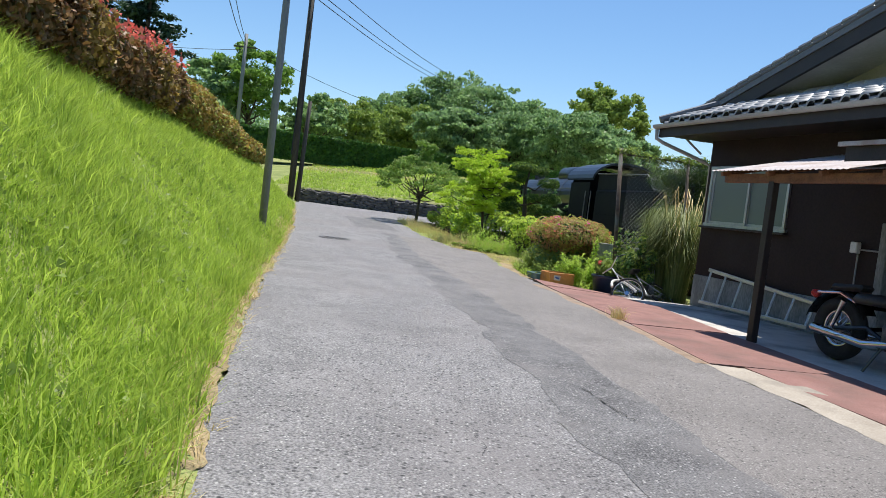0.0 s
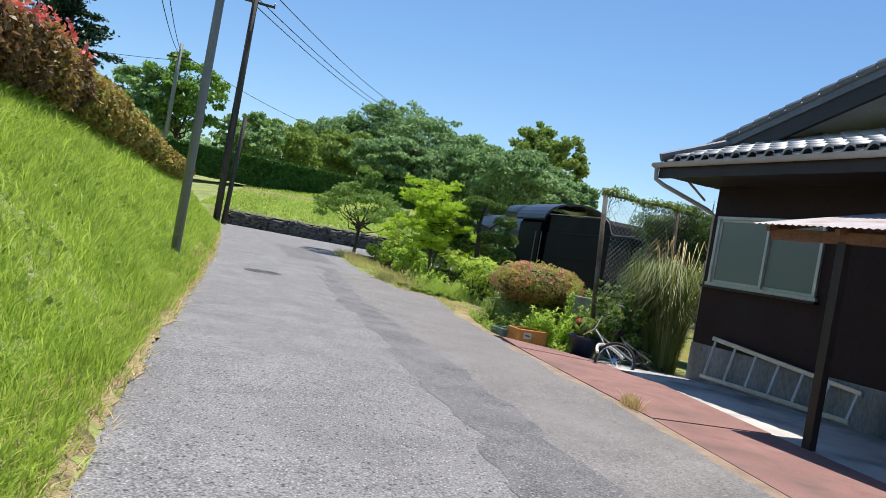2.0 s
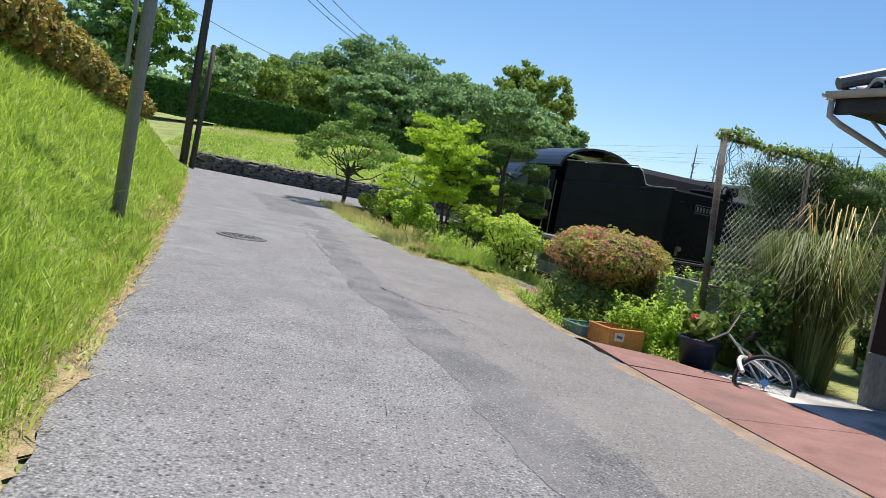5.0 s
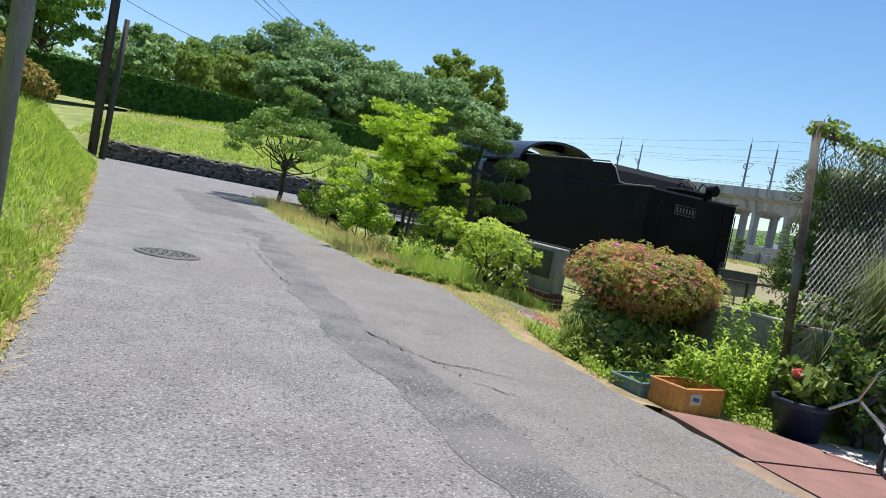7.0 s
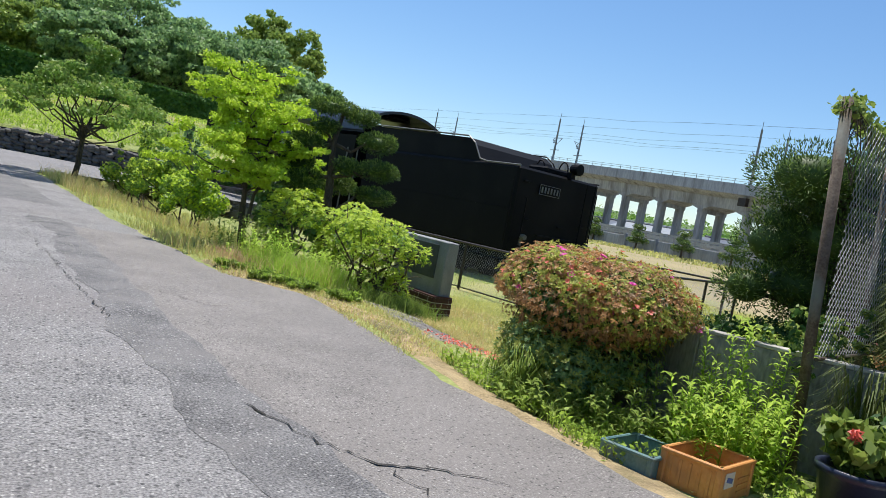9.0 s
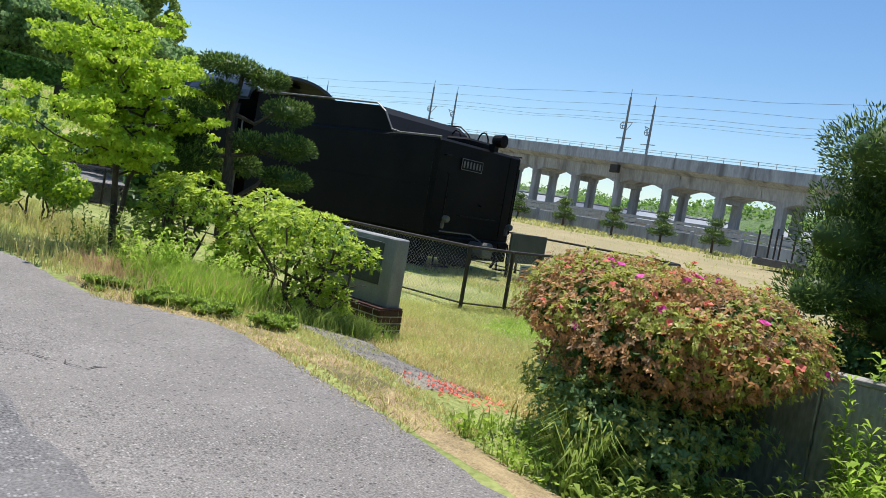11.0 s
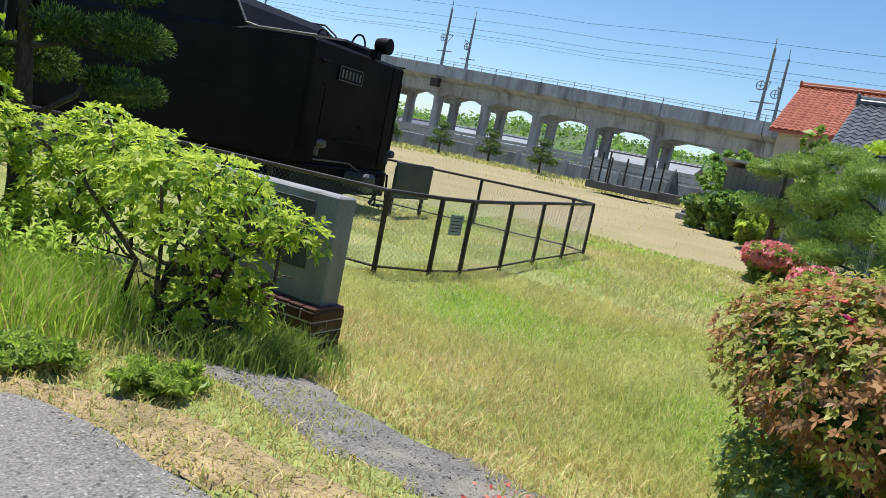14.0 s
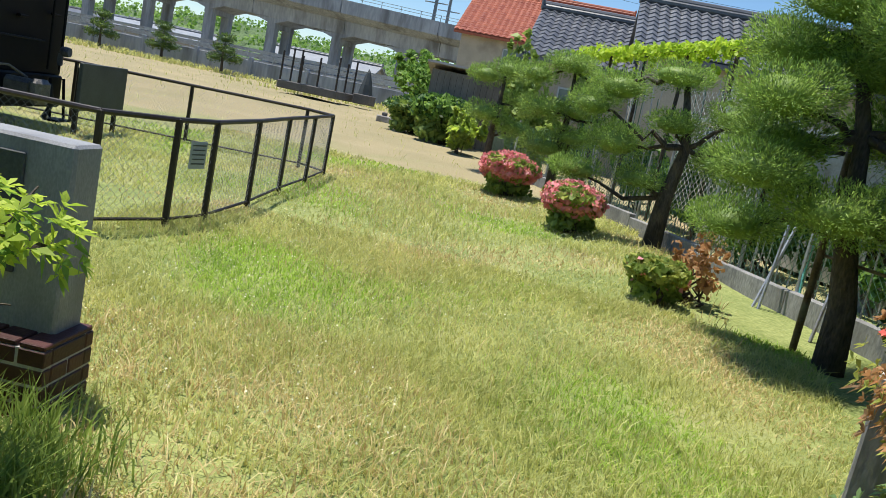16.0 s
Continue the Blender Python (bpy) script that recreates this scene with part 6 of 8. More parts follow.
# ---- frontage beside the house: crates, pot, fence, bicycle, plants ----
def crate(name, x, y, z, w, d, h, turn, mat, label, tilt=0.0):
    c = thing(name, (x, y, z), label, "crate", turn=turn)
    if tilt:
        c.matrix_world = pose(x, y, z, tilt, 0, turn)
    part("bottom", Build().box((0, 0, 0.012), (w - 0.02, d - 0.02, 0.02)), mat, c)
    t = 0.014
    for sx in (-1, 1):
        part("side", Build().box((sx * (w / 2 - t / 2), 0, h / 2), (t, d, h), None, 0.004), mat, c)
        part("end", Build().box((0, sx * (d / 2 - t / 2), h / 2), (w - 2 * t, t, h), None, 0.004), mat, c)
        for sy in (-1, 1):
            part("corner_rib", Build().box((sx * (w / 2 - 0.01), sy * (d / 2 - 0.01), h / 2), (0.04, 0.04, h), None, 0.008), mat, c)
    rim = Build()
    rim.box((0, -d / 2, h - 0.012), (w + 0.02, 0.028, 0.024), None, 0.006).box((0, d / 2, h - 0.012), (w + 0.02, 0.028, 0.024), None, 0.006)
    rim.box((-w / 2, 0, h - 0.012), (0.028, d, 0.024), None, 0.006).box((w / 2, 0, h - 0.012), (0.028, d, 0.024), None, 0.006)
    part("rim", rim, mat, c)
    return c


oc = crate("orange_crate", 2.1, 13.88, 0.115, 0.47, 0.36, 0.24, 20, ORANGE, "sun-faded orange plastic crate on the red paving")
part("label_sticker", Build().box((-0.1, -0.183, 0.15), (0.13, 0.004, 0.09)), WHITE, oc, "torn white sticker with blue print")
part("printed_mark", Build().box((-0.1, -0.186, 0.15), (0.08, 0.003, 0.03), Matrix.Rotation(0.2, 3, "Y")), BLUE_MARK, oc)
part("mesh_ribs", Build().box((0.12, -0.182, 0.1), (0.18, 0.006, 0.012)).box((0.12, -0.182, 0.14), (0.18, 0.006, 0.012)).box((0.12, -0.182, 0.06), (0.18, 0.006, 0.012)), ORANGE, oc)
for k in range(5):
    part("slot_rib", Build().box((-0.237, -0.12 + 0.06 * k, 0.12), (0.006, 0.02, 0.16), None, 0.002), ORANGE, oc)
crate("teal_tub", 1.86, 14.17, 0.12, 0.42, 0.34, 0.17, 20, TEAL, "faded teal plastic tub behind the orange crate")
q = np.array([[2.06, 13.86, 0.17]]) + rng.uniform(-0.18, 0.18, (120, 3)) * np.array([1, 0.7, 0.15])
whole("dead_leaves", array_mesh("dead_leaves", *leaves(q, 0.04, np.tile([0, 0, 1.0], (len(q), 1)))), STRAW, "dry leaves in the orange crate", "leaves", kind="stuff")

pot = thing("flower_pot", (2.86, 13.46, 0.12), "round navy blue plant pot with a red flower", "plant pot")
part("pot", Build().lathe((0, 0, 0), [(0.0, 0.0), (0.17, 0.0), (0.215, 0.26), (0.235, 0.27), (0.235, 0.31), (0.2, 0.31), (0.19, 0.26), (0.0, 0.26)], 24), NAVY, pot, smooth=True)
crown("plant", [(0, 0, 0.42, 0.2, 0.2, 0.16), (-0.05, 0.1, 0.5, 0.14, 0.14, 0.12)], 420, 0.06, WEED, pot, shell=0.3)
crown("flower", [(-0.12, -0.02, 0.52, 0.035, 0.035, 0.035)], 40, 0.035, CORAL, pot, shell=0.3, label="red flower")


def mesh_panel(a, b, z0, z1, cell, r, lean=0.0):
    """Chain-link: two families of slanting wires between posts at a and b."""
    a, b = Vector((a[0], a[1], 0)), Vector((b[0], b[1], 0))
    L, H = (b - a).length, z1 - z0
    d = (b - a) / L
    m = Build()
    k = -H
    while k < L:
        for sgn in (1, -1):
            s0, s1 = (k, k + H)
            t0 = max(0.0, -s0 / H)
            t1 = min(1.0, (L - s0) / H)
            if t1 > t0:
                p0, p1 = s0 + H * t0, s0 + H * t1
                za, zb = (z0 + H * t0, z0 + H * t1) if sgn > 0 else (z1 - H * t0, z1 - H * t1)
                m.tube([a + d * p0 + Vector((0, 0, za)), a + d * p1 + Vector((0, 0, zb))], r, 3, False)
        k += cell
    return m


def tall_fence():
    f = thing("chain_link_fence", (0, 0, 0), "tall rusty chain-link fence overgrown with vine", "fence")
    P = [(3.18, 14.12), (4.6, 14.72), (6.05, 15.35), (7.5, 16.0)]
    for i, (x, y) in enumerate(P):
        part("post", Build().tube([(x, y, 0.0), (x - 0.18, y + 0.05, 2.72)], 0.038 if i == 0 else 0.03, 10), RUST_POST, f, smooth=True)
    for (a, b) in zip(P, P[1:]):
        part("rail", Build().tube([(a[0] - 0.17, a[1] + 0.05, 2.62), (b[0] - 0.17, b[1] + 0.05, 2.66)], 0.018, 8), RUST_POST, f)
        part("rail", Build().tube([(*a, 0.95), (*b, 0.95)], 0.014, 8), RUST_POST, f)
        part("mesh", mesh_panel(a, b, 0.95, 2.6, 0.085, 0.0022), WIRE, f, "galvanised chain-link mesh")
    vine = []
    for (a, b) in zip(P, P[1:]):
        for t in np.linspace(0, 1, 10):
            vine.append((a[0] - 0.17 + (b[0] - a[0]) * t, a[1] + 0.05 + (b[1] - a[1]) * t, 2.66 + 0.04 * math.sin(t * 9), 0.12, 0.1, 0.07 + 0.06 * (math.sin(t * 14) > 0)))
    crown("vine", vine, 2000, 0.036, WEED, f, shell=0.2)
    tw = Build()
    r = random.Random(6)
    for k in range(46):
        t = r.uniform(0, 1)
        i = r.randrange(2)
        x, y = P[i][0] + (P[i + 1][0] - P[i][0]) * t, P[i][1] + (P[i + 1][1] - P[i][1]) * t
        L = r.uniform(0.15, 0.6)
        x -= 0.17
        tw.tube([(x, y, 2.66), (x + r.uniform(-0.1, 0.1), y + r.uniform(-0.1, 0.1), 2.66 - L * 0.5), (x + r.uniform(-0.15, 0.15), y, 2.66 - L)], 0.004, 3, False)
    part("hanging_vine", tw, BARK, f)["kind"] = "stuff"


tall_fence()


def bicycle():
    b = new("bicycle")
    b.matrix_world = pose(3.05, 12.42, 0.22, -52, 0, 42) @ Matrix.Translation((0, 0, 0.0))
    tagged(b, "old white bicycle fallen over among the weeds", "bicycle")
    front = wheel(b, (0, 0, 0.02), 0.28, 0.02, 28, RUBBER, CHROME)
    front.matrix_local = Matrix.Rotation(radians(-62), 4, "Z")
    wheel(b, (0.95, 0, 0.02), 0.28, 0.02, 28, RUBBER, CHROME)
    part("frame", Build().tube([(0.95, 0.03, 0.02), (0.55, 0, 0.0), (0.2, 0, 0.42), (0.12, 0, 0.5)], 0.012, 8).tube([(0.55, 0, 0.0), (0.72, 0, 0.5)], 0.012, 8).tube([(0, 0.03, 0.02), (0.12, 0, 0.45), (0.14, 0, 0.6)], 0.011, 8).tube([(0.95, -0.03, 0.02), (0.7, 0, 0.42)], 0.012, 8), GALV, b)
    fd = Build()
    pts = [(0.31 * math.cos(a), 0, 0.02 + 0.31 * math.sin(a)) for a in np.linspace(0.2, 2.6, 12)]
    fd.tube(pts, 0.022, 6)
    part("fender", fd, WHITE, b)
    part("saddle", Build().box((0.73, 0, 0.56), (0.24, 0.13, 0.05), None, 0.02), LEATHER, b)
    part("handlebar", Build().tube([(0.3, 0.26, 0.68), (0.14, 0.2, 0.68), (0.13, 0, 0.62), (0.14, -0.2, 0.68), (0.3, -0.26, 0.68)], 0.011, 8), CHROME, b)
    part("reflector", Build().box((0.1, -0.03, 0.3), (0.06, 0.03, 0.04), None, 0.01), RED_PAINT, b, "red reflector")


bicycle()


def reed_clump(x, y, h, w, n, label, mat=REED):
    c = thing("reed_clump", (x, y, float(land(x, y))), label, "grass clump")
    a = rng.uniform(0, 6.283, n)
    r = w * 0.35 * np.sqrt(rng.random(n))
    base = np.stack([np.cos(a) * r, np.sin(a) * r, 0 * a], 1)
    hh = h * rng.uniform(0.5, 1.1, n)
    out = np.stack([np.cos(a), np.sin(a), 0 * a], 1) * (w * rng.uniform(0.2, 1.0, n))[:, None]
    s = np.cross(np.stack([np.cos(a), np.sin(a), 0 * a], 1), [0, 0, 1.0]) * 0.0055
    k = [base, base + out * 0.2 + np.stack([0 * a, 0 * a, hh * 0.6], 1), base + out * 0.6 + np.stack([0 * a, 0 * a, hh], 1), base + out * 1.1 + np.stack([0 * a, 0 * a, hh * 0.82], 1)]
    v = np.stack([k[0] - s, k[0] + s, k[1] - s, k[1] + s, k[2] - s * 0.7, k[2] + s * 0.7, k[3] - s * 0.1, k[3] + s * 0.1], 1).reshape(-1, 3)
    i = np.arange(n)[:, None] * 8
    f = np.concatenate([i + np.array([q]) for q in ((0, 1, 3, 2), (2, 3, 5, 4), (4, 5, 7, 6))])
    part("foliage", array_mesh("foliage", v, f), mat, c)
    return c


def stalk_weeds(x, y, n, h, spread, length, mat, label, seed):
    """Upright weeds: thin stalks with narrow leaves all the way up."""
    r = random.Random(seed)
    w = thing("weeds", (x, y, float(land(x, y))), label, "weeds")
    b = Build()
    pts, ways = [], []
    for k in range(n):
        a, q = r.uniform(0, 6.283), spread * math.sqrt(r.random())
        foot = Vector((math.cos(a) * q, math.sin(a) * q, -0.03))
        top = foot + Vector((math.cos(a) * 0.25 * q + r.gauss(0, 0.05), math.sin(a) * 0.25 * q + r.gauss(0, 0.05), h * r.uniform(0.5, 1.15)))
        b.tube([foot, foot.lerp(top, 0.5) + Vector((r.gauss(0, 0.01), r.gauss(0, 0.01), 0)), top], [0.005, 0.004, 0.002], 4, False)
        m = int(10 * (top.z + 0.1) / 0.5) + 4
        for i in range(m):
            pts.append(foot.lerp(top, 0.12 + 0.88 * i / (m - 1)))
            ways.append((0.1, 0.1, 1.0))
    part("stalk", b, mat, w)["kind"] = "stuff"
    rosettes("weed_leaf", np.array(pts), np.array(ways), 3, length, length * 0.13, mat, w, 0.3)["kind"] = "stuff"


stalk_weeds(2.58, 14.2, 60, 0.52, 0.36, 0.11, BRIGHT_WEED, "bright green upright weeds beside the crates", 1)
stalk_weeds(3.05, 14.5, 26, 0.85, 0.3, 0.1, BRIGHT_WEED, "tall leafy weeds against the low wall", 2)
stalk_weeds(2.15, 14.6, 34, 0.35, 0.35, 0.1, WEED, "low green weeds behind the tub", 3)
stalk_weeds(1.75, 15.1, 30, 0.25, 0.25, 0.12, WEED, "low narrow-leaved weeds at the lane edge", 4)
stalk_weeds(1.0, 20.6, 30, 0.5, 0.4, 0.1, BRIGHT_WEED, "upright leafy weeds on the verge", 5)
stalk_weeds(0.75, 21.5, 30, 0.55, 0.4, 0.1, WEED, "upright leafy weeds on the verge", 6)
stalk_weeds(1.7, 20.3, 24, 0.5, 0.35, 0.1, BRIGHT_WEED, "upright leafy weeds beside the bush", 7)
reed_clump(3.9, 13.65, 1.45, 0.62, 1500, "tall arching reed clump between fence and house")
rc = reed_clump(4.1, 13.4, 1.9, 0.55, 60, "dry tan plume grass beside the house corner", STRAW)
reed_clump(4.05, 13.35, 1.6, 0.6, 700, "tall dark reed clump at the house corner")
reed_clump(3.45, 13.85, 0.8, 0.4, 400, "arching grass at the fence foot")
reed_clump(1.75, 15.5, 0.42, 0.3, 160, "strap-leaved plant at the azalea foot", WEED)
shrub(3.35, 13.4, 0.9, 0.5, 1600, 0.036, DARK_LEAF, "dark weeds tangled round the bicycle", 5, seed=31, mat2=WEED)
shrub(3.7, 14.4, 1.0, 0.6, 2000, 0.036, DARK_LEAF, "leafy weeds behind the fence", 5, seed=36, mat2=WEED)
q = scatter(2600, 1.5, 3.6, 13.45, 16.35, lambda x, y: near_right(x, y, 0.06, 1.4) & ~((y < 14.1) & (x < 2.4)))
whole("weed_leaves", array_mesh("weed_leaves", *leaves(np.repeat(q, 3, 0) + rng.normal(size=(len(q) * 3, 3)) * 0.03 + np.array([0, 0, 0.07]), 0.024, np.tile([0, 0, 1.0], (len(q) * 3, 1)), 0.6, 1.6)), BRIGHT_WEED, "leafy weeds along the verge by the azalea", "weeds", kind="stuff")
grass("weeds", q[:1400], 0.13 * clump(q[:1400], 2.2, 0.7), 0.005, WEED, "bright weeds round the crates and fence", 1.0)
q = np.stack([rng.uniform(2.1, 2.3, 160), rng.normal(9.1, 0.09, 160), np.full(160, 0.2)], 1)
q[:, 0] = right_x(q[:, 1]) + rng.normal(0.03, 0.035, 160)
grass("grass_tuft", q, 0.13, 0.004, STRAW, "small tuft of grass in the pavement joint", 0.9)

# low concrete wall between yard and field
lw = Build()
LW = [(3.2, 16.66), (3.02, 16.05), (3.04, 15.0), (3.45, 14.15), (3.75, 13.5)]
for (x0, y0), (x1, y1) in zip(LW, LW[1:]):
    m = Matrix.Rotation(math.atan2(y1 - y0, x1 - x0), 3, "Z")
    lw.box(((x0 + x1) / 2, (y0 + y1) / 2, 0.45), (math.hypot(x1 - x0, y1 - y0) + 0.02, 0.13, 0.95), m, 0.008)
# Thin pale cap added so that the wall top looks sunlit.
for (x0, y0), (x1, y1) in zip(LW, LW[1:]):
    m = Matrix.Rotation(math.atan2(y1 - y0, x1 - x0), 3, "Z")
    whole("sunlit_wall_top", Build().box(((x0 + x1) / 2, (y0 + y1) / 2, 0.938), (math.hypot(x1 - x0, y1 - y0) + 0.03, 0.15, 0.03), m, 0.006), CONCRETE, "thin pale cap painting sunlight on the low block wall", "wall", kind="structure")
whole("low_wall", lw, OLD_CONCRETE, "low grey concrete block wall behind the azalea", "wall", kind="structure")


# ---- steam locomotive on display ----
def locomotive():
    """Own axes: y forward along the engine, x to its right; rail level at z 0; y 0 is the tender's rear."""
    turn = 13.9
    o = thing("steam_locomotive", (8.38, 24.93, 0.02), "black steam locomotive with large tender on display rails", "locomotive", turn=turn)
    W = 1.36
    # tender: tank with a coal bunker that rises towards the cab
    t = part("tender", Build().box((0, 3.0, 1.72), (2 * W, 5.8, 1.86), None, 0.05), BLACK_PAINT, o)
    bunker = Build()
    pts = [(1.15, 2.62), (1.4, 2.66), (1.65, 3.0), (1.9, 3.15), (5.9, 3.25), (5.9, 2.6), (1.15, 2.6)]
    n = len(pts)
    bunker.add([(-W + 0.06, y, z) for y, z in pts] + [(W - 0.06, y, z) for y, z in pts], [tuple(range(n)), tuple(range(n, 2 * n))[::-1]] + [(i, i + n, (i + 1) % n + n, (i + 1) % n) for i in range(n)])
    part("coal_bunker", bunker, BLACK_PAINT, t)
    part("water_hatch", Build().box((0.2, 0.6, 2.72), (1.0, 0.6, 0.16), None, 0.04), BLACK_PAINT, t)
    for sx in (-1, 1):
        edge = [(sx * (W - 0.02), 0.1, 2.66), (sx * (W - 0.02), 1.15, 2.66), (sx * (W - 0.02), 1.4, 2.7), (sx * (W - 0.02), 1.65, 3.04), (sx * (W - 0.02), 1.9, 3.19), (sx * (W - 0.02), 5.9, 3.28)]
        part("top_edge", Build().tube(edge, 0.018, 6), PLATE if sx < 0 else BLACK_PAINT, t)
        part("handrail", Build().tube([(sx * (W + 0.04), 0.15, 1.0), (sx * (W + 0.04), 0.15, 2.4)], 0.015, 6), BLACK_PAINT, t)
    for y in (0.75, 1.5):
        arc = [(0.75 + 0.0, y + 0.14 * math.cos(a), 2.82 + 0.22 * math.sin(a)) for a in np.linspace(0, math.pi, 9)]
        part("lifting_loop", Build().tube(arc, 0.018, 6), BLACK_PAINT, t)
    lamp = part("rear_lamp", Build().lathe((0.3, -0.02, 2.85), [(0.0, -0.12), (0.11, -0.11), (0.13, 0.0), (0.13, 0.12), (0.0, 0.13)], 16, "y"), BLACK_PAINT, t)
    part("lamp_bracket", Build().box((0.3, 0.1, 2.7), (0.14, 0.14, 0.14)), BLACK_PAINT, lamp)
    # number plate: dark plate with a raised rim and plain raised bars
    pl = part("number_plate", Build().box((-0.32, 0.085, 2.25), (0.66, 0.02, 0.22), None, 0.006), BLACK_PAINT, t)
    rim = Build()
    for x, z, a, b in ((-0.32, 2.355, 0.66, 0.012), (-0.32, 2.145, 0.66, 0.012), (-0.645, 2.25, 0.012, 0.2), (0.005, 2.25, 0.012, 0.2)):
        rim.box((x, 0.072, z), (a, 0.012, b))
    part("plate_rim", rim, PLATE, pl)
    for k in range(6):
        part("plate_bar", Build().box((-0.57 + 0.1 * k, 0.07, 2.25), (0.045, 0.012, 0.13), None, 0.003), PLATE, pl)
    for x, z in ((-0.9, 1.55), (0.95, 1.6), (0.2, 1.5), (-1.1, 2.35)):
        part("step", Build().box((x, 0.05, z), (0.18, 0.06, 0.03), None, 0.006), BLACK_PAINT, t)
    part("rear_ladder", Build().tube([(0.85, 0.03, 0.9), (0.85, 0.03, 2.6)], 0.014, 6).tube([(1.15, 0.03, 0.9), (1.15, 0.03, 2.6)], 0.014, 6), BLACK_PAINT, t)
    part("frame", Build().box((0, 3.0, 0.72), (2.3, 5.9, 0.22), None, 0.02).box((0, 0.12, 0.62), (2.5, 0.2, 0.42), None, 0.02), BLACK_PAINT, t)
    part("coupler", Build().box((0, -0.12, 0.66), (0.2, 0.5, 0.26), None, 0.05).box((0, -0.36, 0.66), (0.3, 0.16, 0.3), None, 0.05), CAST_IRON, t)
    part("brake_hose", Build().tube([(0.55, 0.0, 0.75), (0.55, -0.2, 0.72), (0.55, -0.24, 0.5), (0.52, -0.16, 0.3)], 0.03, 8), RUBBER, t)

    part("rear_step", Build().tube([(-1.2, -0.02, 0.8), (-1.2, -0.08, 0.25), (-0.85, -0.08, 0.25), (-0.85, -0.02, 0.8)], 0.02, 6).box((-1.02, -0.08, 0.26), (0.36, 0.2, 0.03), None, 0.006), BLACK_PAINT, t)
    part("rear_step", Build().tube([(0.85, -0.02, 0.8), (0.85, -0.08, 0.25), (1.2, -0.08, 0.25), (1.2, -0.02, 0.8)], 0.02, 6).box((1.02, -0.08, 0.26), (0.36, 0.2, 0.03), None, 0.006), BLACK_PAINT, t)
    part("rear_handrail", Build().tube([(-1.1, 0.03, 1.1), (-1.1, -0.03, 1.12), (-1.1, -0.03, 2.0), (-1.1, 0.03, 2.02)], 0.014, 6).tube([(-0.6, 0.03, 1.25), (-0.58, -0.03, 1.25), (0.6, -0.03, 1.25), (0.62, 0.03, 1.25)], 0.014, 6), BLACK_PAINT, t)
    part("uncoupling_lever", Build().tube([(-1.2, -0.1, 0.92), (-0.3, -0.14, 0.92), (0.0, -0.2, 0.8)], 0.014, 6), CAST_IRON, t)
    for x in (-1.05, 1.05):
        part("lamp_iron", Build().box((x, -0.02, 1.05), (0.05, 0.06, 0.16), None, 0.008).lathe((x, -0.08, 1.16), [(0.0, -0.05), (0.06, -0.05), (0.07, 0.0), (0.06, 0.06), (0.0, 0.06)], 12, "y"), CAST_IRON, t)
    rv = Build()
    for k in range(58):
        for z in (0.9, 1.72, 2.55):
            rv.box((-W - 0.002, 0.15 + 0.1 * k, z), (0.012, 0.022, 0.022), None, 0.004)
    part("rivets", rv, BLACK_PAINT, t)["kind"] = "stuff"

    def axle_wheel(y, r, parent):
        for sx in (-1, 1):
            w = part("wheel", Build().lathe((sx * 0.72, y, r), [(0.0, 0.08), (0.1, 0.08), (r * 0.75, 0.03), (r * 0.82, 0.07), (r, 0.07), (r, -0.05), (r * 1.06, -0.06), (r * 1.06, -0.08), (0.0, -0.08)], 28, "x"), BLACK_PAINT, parent)
            part("axlebox", Build().box((sx * 0.95, y, r), (0.25, 0.3, 0.28), None, 0.03), BLACK_PAINT, w)

    for y in (0.95, 2.2, 3.8, 5.05):
        axle_wheel(y, 0.43, t)
    for y in (1.58, 4.42):
        for sx in (-1, 1):
            part("truck_frame", Build().box((sx * 1.0, y, 0.5), (0.1, 2.0, 0.2), None, 0.03).box((sx * 1.0, y, 0.32), (0.1, 1.0, 0.2), None, 0.03), BLACK_PAINT, t)
    # cab
    c = part("cab", Build().box((-1.38, 8.6, 2.1), (0.05, 1.9, 1.7)).box((1.38, 8.6, 2.1), (0.05, 1.9, 1.7)).box((0, 9.5, 2.1), (2.7, 0.05, 1.7)).box((0, 8.6, 1.3), (2.7, 1.9, 0.1)), BLACK_PAINT, o)
    c.location.y = -1.25
    rf = Build()
    for y0, y1 in ((7.3, 9.9),):
        vs = []
        m = 14
        for y in (y0, y1):
            for k in range(m + 1):
                a = math.pi * k / m
                vs.append((1.48 * math.cos(a), y, 3.1 + 0.76 * math.sin(a)))
            for k in range(m + 1):
                a = math.pi * k / m
                vs.append((1.42 * math.cos(a), y, 3.05 + 0.74 * math.sin(a)))
        q = 2 * (m + 1)
        rf.add(vs, [(k, k + 1, k + 1 + q, k + q) for k in range(m)] + [(k + m + 1, k + m + 1 + q, k + m + 2 + q, k + m + 2) for k in range(m)] + [(k, k + m + 1, k + m + 2, k + 1) for k in range(m)] + [(k + q, k + 1 + q, k + m + 2 + q, k + m + 1 + q) for k in range(m)])
    part("roof", rf, SKY_LIT_BLACK, c, smooth=False)
    bk = Build()
    vs = [(0, 9.4, 2.9)] + [(1.42 * math.cos(math.pi * k / 14), 9.4, 2.9 + 0.7 * math.sin(math.pi * k / 14)) for k in range(15)]
    bk.add(vs, [(0, k + 1, k + 2) for k in range(14)])
    part("front_panel", bk, BLACK_PAINT, c)
    part("roof_vent", Build().box((0, 8.3, 3.7), (0.9, 0.9, 0.08), None, 0.02), BLACK_PAINT, c)
    part("cab_ladder", Build().tube([(-1.45, 7.9, 0.3), (-1.45, 7.9, 2.6)], 0.02, 6).tube([(-1.45, 7.4, 0.3), (-1.45, 7.4, 2.6)], 0.02, 6), PLATE, c)
